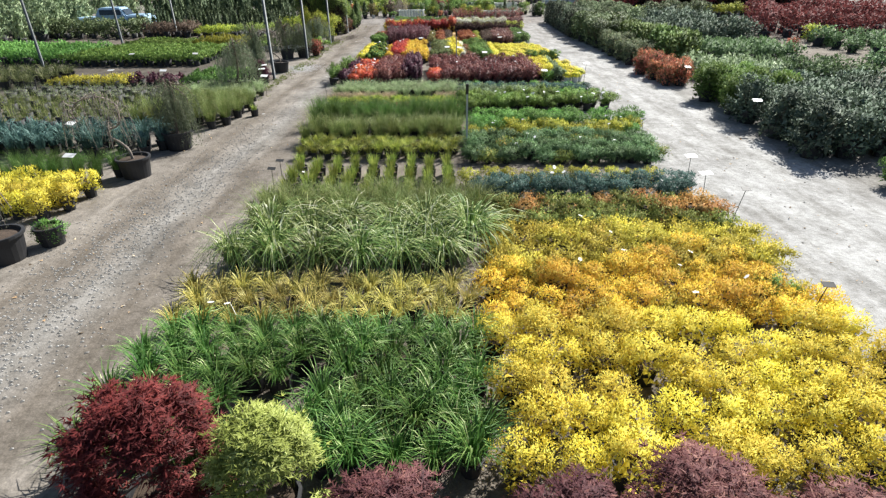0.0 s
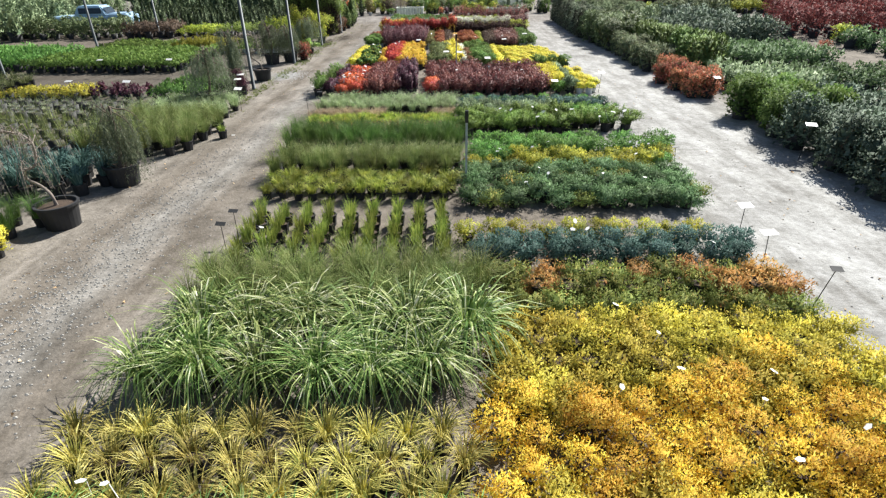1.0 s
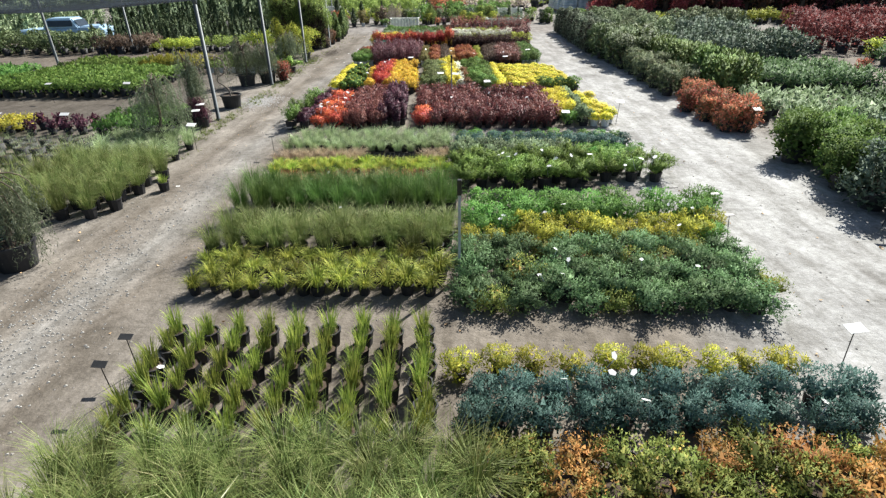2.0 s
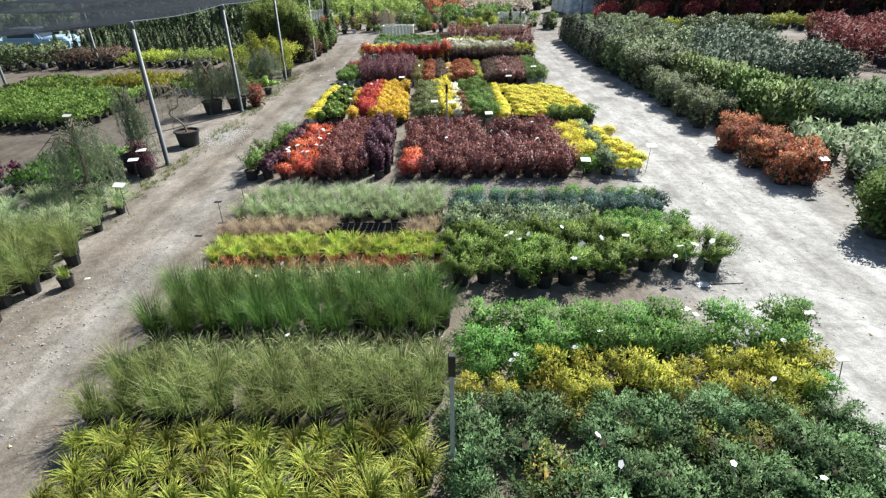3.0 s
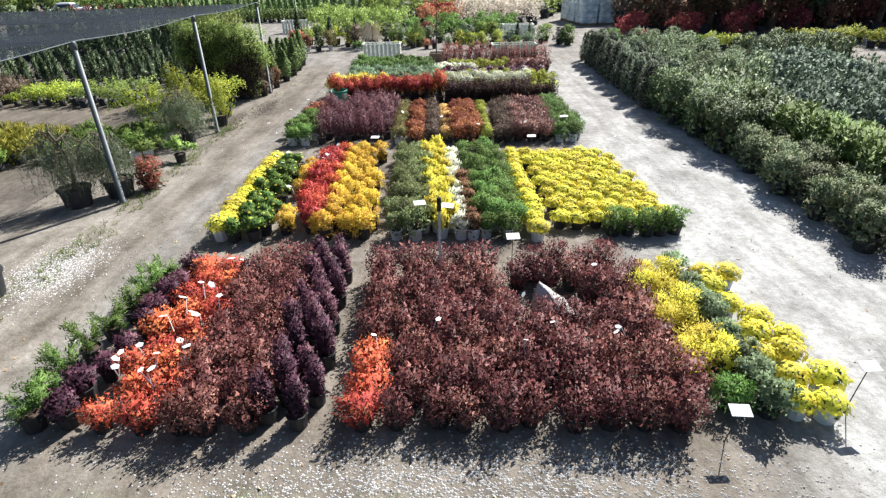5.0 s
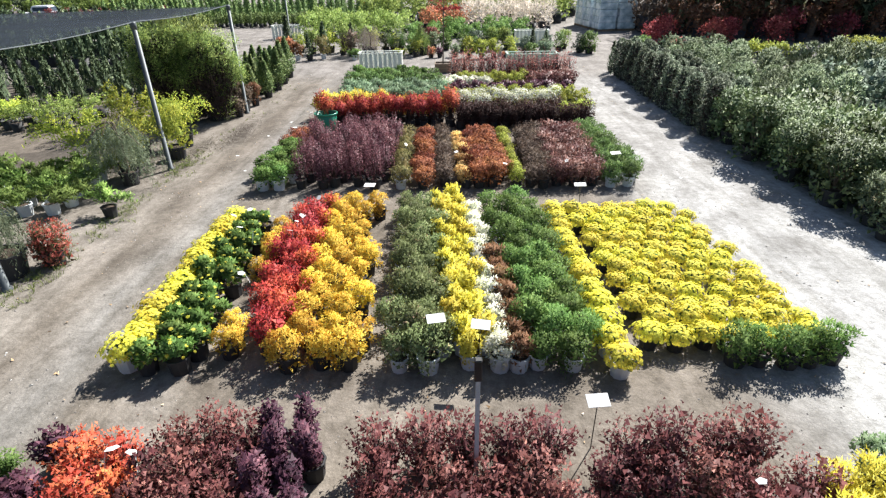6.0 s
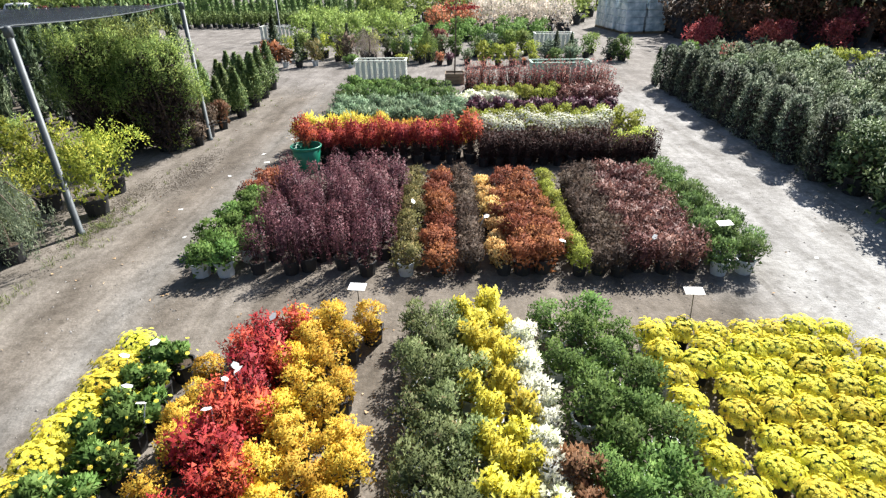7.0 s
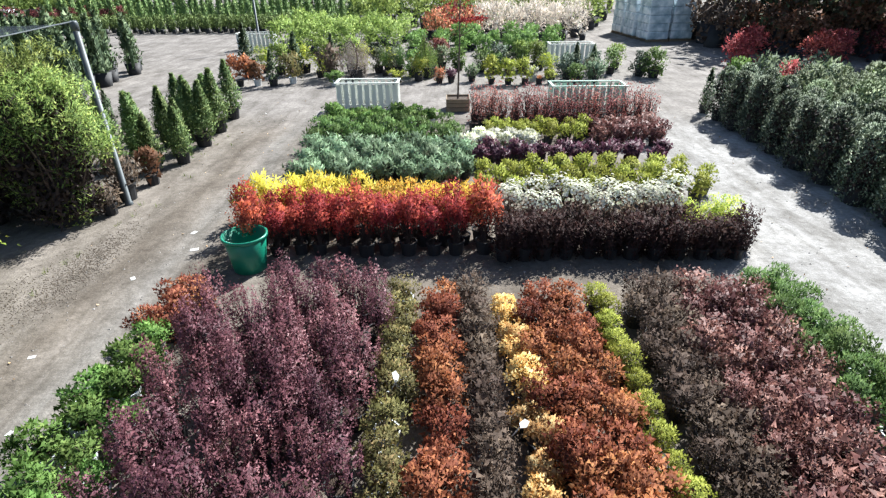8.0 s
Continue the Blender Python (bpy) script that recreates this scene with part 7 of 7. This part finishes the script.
DARK_TREE, GREEN_TREE, RED_TREE = woodland_data("cedar", 51, True), woodland_data("woodland", 52, False), woodland_data("far_red", 53, False)
for i in range(28):
    x = -62 + i * 4.7
    woodland_tree(x + RND.uniform(-1, 1), 98 + 6 * math.sin(i * 1.7) - 0.1 * abs(x), RND.uniform(8, 12), (DARK_TREE, GREEN_TREE, DARK_TREE)[i % 3])
for i in range(26):
    woodland_tree(18.6 + (i % 13) * 2.4 + RND.uniform(-0.7, 0.7), 61.0 + 4.5 * (i // 13) + RND.uniform(-0.8, 0.8), RND.uniform(8, 11.5), (DARK_TREE, GREEN_TREE, RED_TREE, GREEN_TREE)[i % 4])
for i in range(12):
    woodland_tree(-66 + (i % 3) * 5 + RND.uniform(-1, 1), 30 + i * 5.5, RND.uniform(7, 11), (DARK_TREE, GREEN_TREE)[i % 2])


# ---- parked pickup behind the western rows ----
def pickup(x, y, turn, colour, label):
    paint = plain("car_paint", colour, 0.25, spots=0.03)
    glass = plain("dark_car_glass", (0.02, 0.03, 0.04), 0.08)
    rubber = plain("tyre_rubber", (0.02, 0.02, 0.02), 0.85)
    thing = empty("pickup_truck", pose(x, y, 0, 0, 0, turn), label, "vehicle")
    bm = bmesh.new()
    box(bm, (5.2, 1.85, 0.62), Matrix.Translation((0, 0, 0.78)), 0.09)
    box(bm, (1.35, 1.78, 0.3), Matrix.Translation((1.75, 0, 1.08)), 0.1)
    part("body", from_bm("body", bm, paint), thing)
    bm = bmesh.new()
    r = bmesh.ops.create_cube(bm, size=1.0)
    for v in r["verts"]:
        top = v.co.z > 0
        v.co = Vector((v.co.x * (1.5 if top else 2.3) - (0.05 if top else 0), v.co.y * (1.45 if top else 1.75), 1.4 + v.co.z * 0.66))
    bmesh.ops.bevel(bm, geom=bm.edges[:], offset=0.07, segments=2, affect="EDGES")
    part("cab", from_bm("cab", bm, paint), thing)
    for sy in (-1, 1):
        bm = bmesh.new()
        box(bm, (1.5, 0.02, 0.36), pose(0, sy * 0.835, 1.42, sy * 13, 0, 0), 0.008)
        part("side_window", from_bm("side_window", bm, glass), thing)
    bm = bmesh.new()
    box(bm, (0.02, 1.4, 0.44), pose(0.97, 0, 1.42, 0, -30, 0), 0.008)
    part("windscreen", from_bm("windscreen", bm, glass), thing)
    for sx in (-1.6, 1.65):
        for sy in (-0.84, 0.84):
            bm = bmesh.new()
            lathe(bm, [(0.2, -0.12), (0.36, -0.12), (0.38, -0.08), (0.38, 0.08), (0.36, 0.12), (0.2, 0.12)], 20)
            wheel = part("wheel", from_bm("wheel", bm, rubber, True), thing, m=pose(sx, sy, 0.38, 90, 0, 0))
            bm = bmesh.new()
            lathe(bm, [(0, -0.1), (0.21, -0.11), (0.21, 0.11), (0, 0.1)], 16)
            part("rim", from_bm("rim", bm, STEEL, True), wheel)


drift("bright_field", (-85.0, -33.0, 84.0), (-90.0, -31.0, 98.0), (2.8, 3.0), (3.2, 4.8), "far field of green shrubs in pots")


pickup(-41.0, 80.5, 12, (0.75, 0.76, 0.78), "white pickup truck parked behind the far rows")
pickup(-24.9, 42.6, 8, (0.36, 0.52, 0.68), "light blue pickup truck parked behind the conifer rows")


# ---- loose stones, litter and weeds ----
def litter():
    rng = np.random.default_rng(5)
    n = 7600
    x = np.concatenate([rng.uniform(-6.6, -3.7, n // 2), rng.uniform(5.4, 8.6, n // 4), rng.uniform(-4.5, 5.6, n // 4)])
    y = rng.uniform(3, 50, len(x))
    gaps = [(9.9, 10.7), (14.8, 15.5), (19.6, 20.5), (24.6, 25.5), (31.2, 32.1), (36.8, 37.6)]
    k = n // 2 + n // 4
    g = np.array(gaps)[rng.integers(0, len(gaps), len(x) - k)]
    y[k:] = g[:, 0] + (g[:, 1] - g[:, 0]) * rng.uniform(0, 1, len(g))
    s = 0.006 + 0.02 * rng.uniform(0, 1, len(x)) ** 5
    shape = np.array([(1, 0, 0.1), (0.2, 0.9, 0.15), (-0.9, 0.3, 0.1), (-0.3, -0.9, 0.12), (0.1, 0.0, 0.75)])
    a = rng.uniform(0, 6.283, len(x))
    c, sn = np.cos(a), np.sin(a)
    v = np.stack([np.stack([x + s * (c * p[0] - sn * p[1]), y + s * (sn * p[0] + c * p[1]), s * p[2] - 0.1 * s], axis=1) for p in shape], axis=1).reshape(-1, 3)
    q = 5 * np.arange(len(x))[:, None]
    f = np.concatenate([q + np.array(t) for t in ((0, 1, 4), (1, 2, 4), (2, 3, 4), (3, 0, 4))])
    stone = leaf_material("loose_stone", [(0, (0.07, 0.063, 0.055)), (0.6, (0.12, 0.112, 0.102)), (1, (0.22, 0.21, 0.2))], 0.9, 0.0, 0.0)
    ob = new("loose_stones", mesh_from("loose_stones", v, f, [stone]))
    tagged(ob, "small loose grey stones scattered over the lanes", "stones", kind="stuff")
    n = 1300
    x, y = rng.uniform(-6.7, 8.4, n), rng.uniform(3, 50, n)
    p = np.stack([x, y, np.full(n, 0.012)], axis=1)
    way = np.stack([rng.normal(size=n), rng.normal(size=n), rng.uniform(-0.02, 0.25, n)], axis=1)
    lv = leaves(rng, p, way, rng.uniform(0.02, 0.06, n), rng.uniform(0.01, 0.03, n))
    dry = leaf_material("dry_leaf_litter", [(0, (0.12, 0.07, 0.03)), (0.6, (0.3, 0.2, 0.1)), (0.9, (0.4, 0.32, 0.2)), (1, (0.7, 0.68, 0.62))], 0.8, 0.1, 0.0)
    ob = new("leaf_litter", mesh_from("leaf_litter", lv[0], lv[1], [dry]))
    tagged(ob, "dry fallen leaves and scraps lying on the ground", "litter", kind="stuff")
    vs, fs, k = [], [], 0
    for i in range(380):
        if i < 320:
            wx, wy = -6.75 + rng.normal() * 0.16, rng.choice([22.3, 28.3, 34.3, 25.0, 31.0, 20.5]) + rng.normal() * 0.7
        else:
            wx, wy = rng.uniform(-6.9, -6.2), rng.uniform(14, 46)
        bv, bf = blades(rng, 12, 0.10, 0.1, 0.4, 0.008, 0.06, 2)
        vs.append(bv + np.array([wx, wy, 0]))
        fs.append(bf + k)
        k += len(bv)
    ob = new("weeds", mesh_from("weeds", np.concatenate(vs), np.concatenate(fs), [LEAF["haze"]]))
    tagged(ob, "short yellow-green weeds along the lane edge", "weeds", kind="stuff")


litter()


def spill(x, y, rx, ry, label, lo, hi, big=0.03, n=2600, name="gravel_spill", category="gravel"):
    """A scatter of small lumps, thick in the middle."""
    rng = np.random.default_rng(9)
    px, py = x + rng.normal(size=n) * rx * 0.5, y + rng.normal(size=n) * ry * 0.5
    s = rng.uniform(0.01, big, n)
    shape = np.array([(1, 0, 0.1), (0.2, 0.9, 0.15), (-0.9, 0.3, 0.1), (-0.3, -0.9, 0.12), (0.1, 0.0, 0.75)])
    v = np.stack([np.stack([px + s * p[0], py + s * p[1], s * p[2]], axis=1) for p in shape], axis=1).reshape(-1, 3)
    q = 5 * np.arange(n)[:, None]
    f = np.concatenate([q + np.array(t) for t in ((0, 1, 4), (1, 2, 4), (2, 3, 4), (3, 0, 4))])
    stone = leaf_material(name, [(0, lo), (1, hi)], 0.9, 0.0, 0.0)
    ob = new(name, mesh_from(name, v, f, [stone]))
    tagged(ob, label, category, kind="stuff")


spill(-6.6, 24.8, 0.8, 1.1, "spilled white gravel beside the lane", (0.27, 0.26, 0.25), (0.42, 0.41, 0.4), 0.02)
spill(1.0, 20.05, 3.4, 0.55, "pale grey gravel strewn between the beds", (0.14, 0.135, 0.13), (0.3, 0.29, 0.28), 0.024, 3600)
spill(-5.15, 5.0, 1.0, 11.0, "coarse pale gravel worn into the lane", (0.09, 0.086, 0.08), (0.2, 0.193, 0.182), 0.03, 4600)
spill(-7.0, 35.2, 0.4, 2.0, "dark crumbs of soil and bark along the lane edge", (0.04, 0.031, 0.024), (0.1, 0.08, 0.062), 0.017, 2600, "soil_crumbs", "soil")
spill(-6.35, 37.6, 0.4, 1.5, "dark crumbs of soil and bark along the lane edge", (0.04, 0.031, 0.024), (0.1, 0.08, 0.062), 0.017, 2200, "soil_crumbs", "soil")
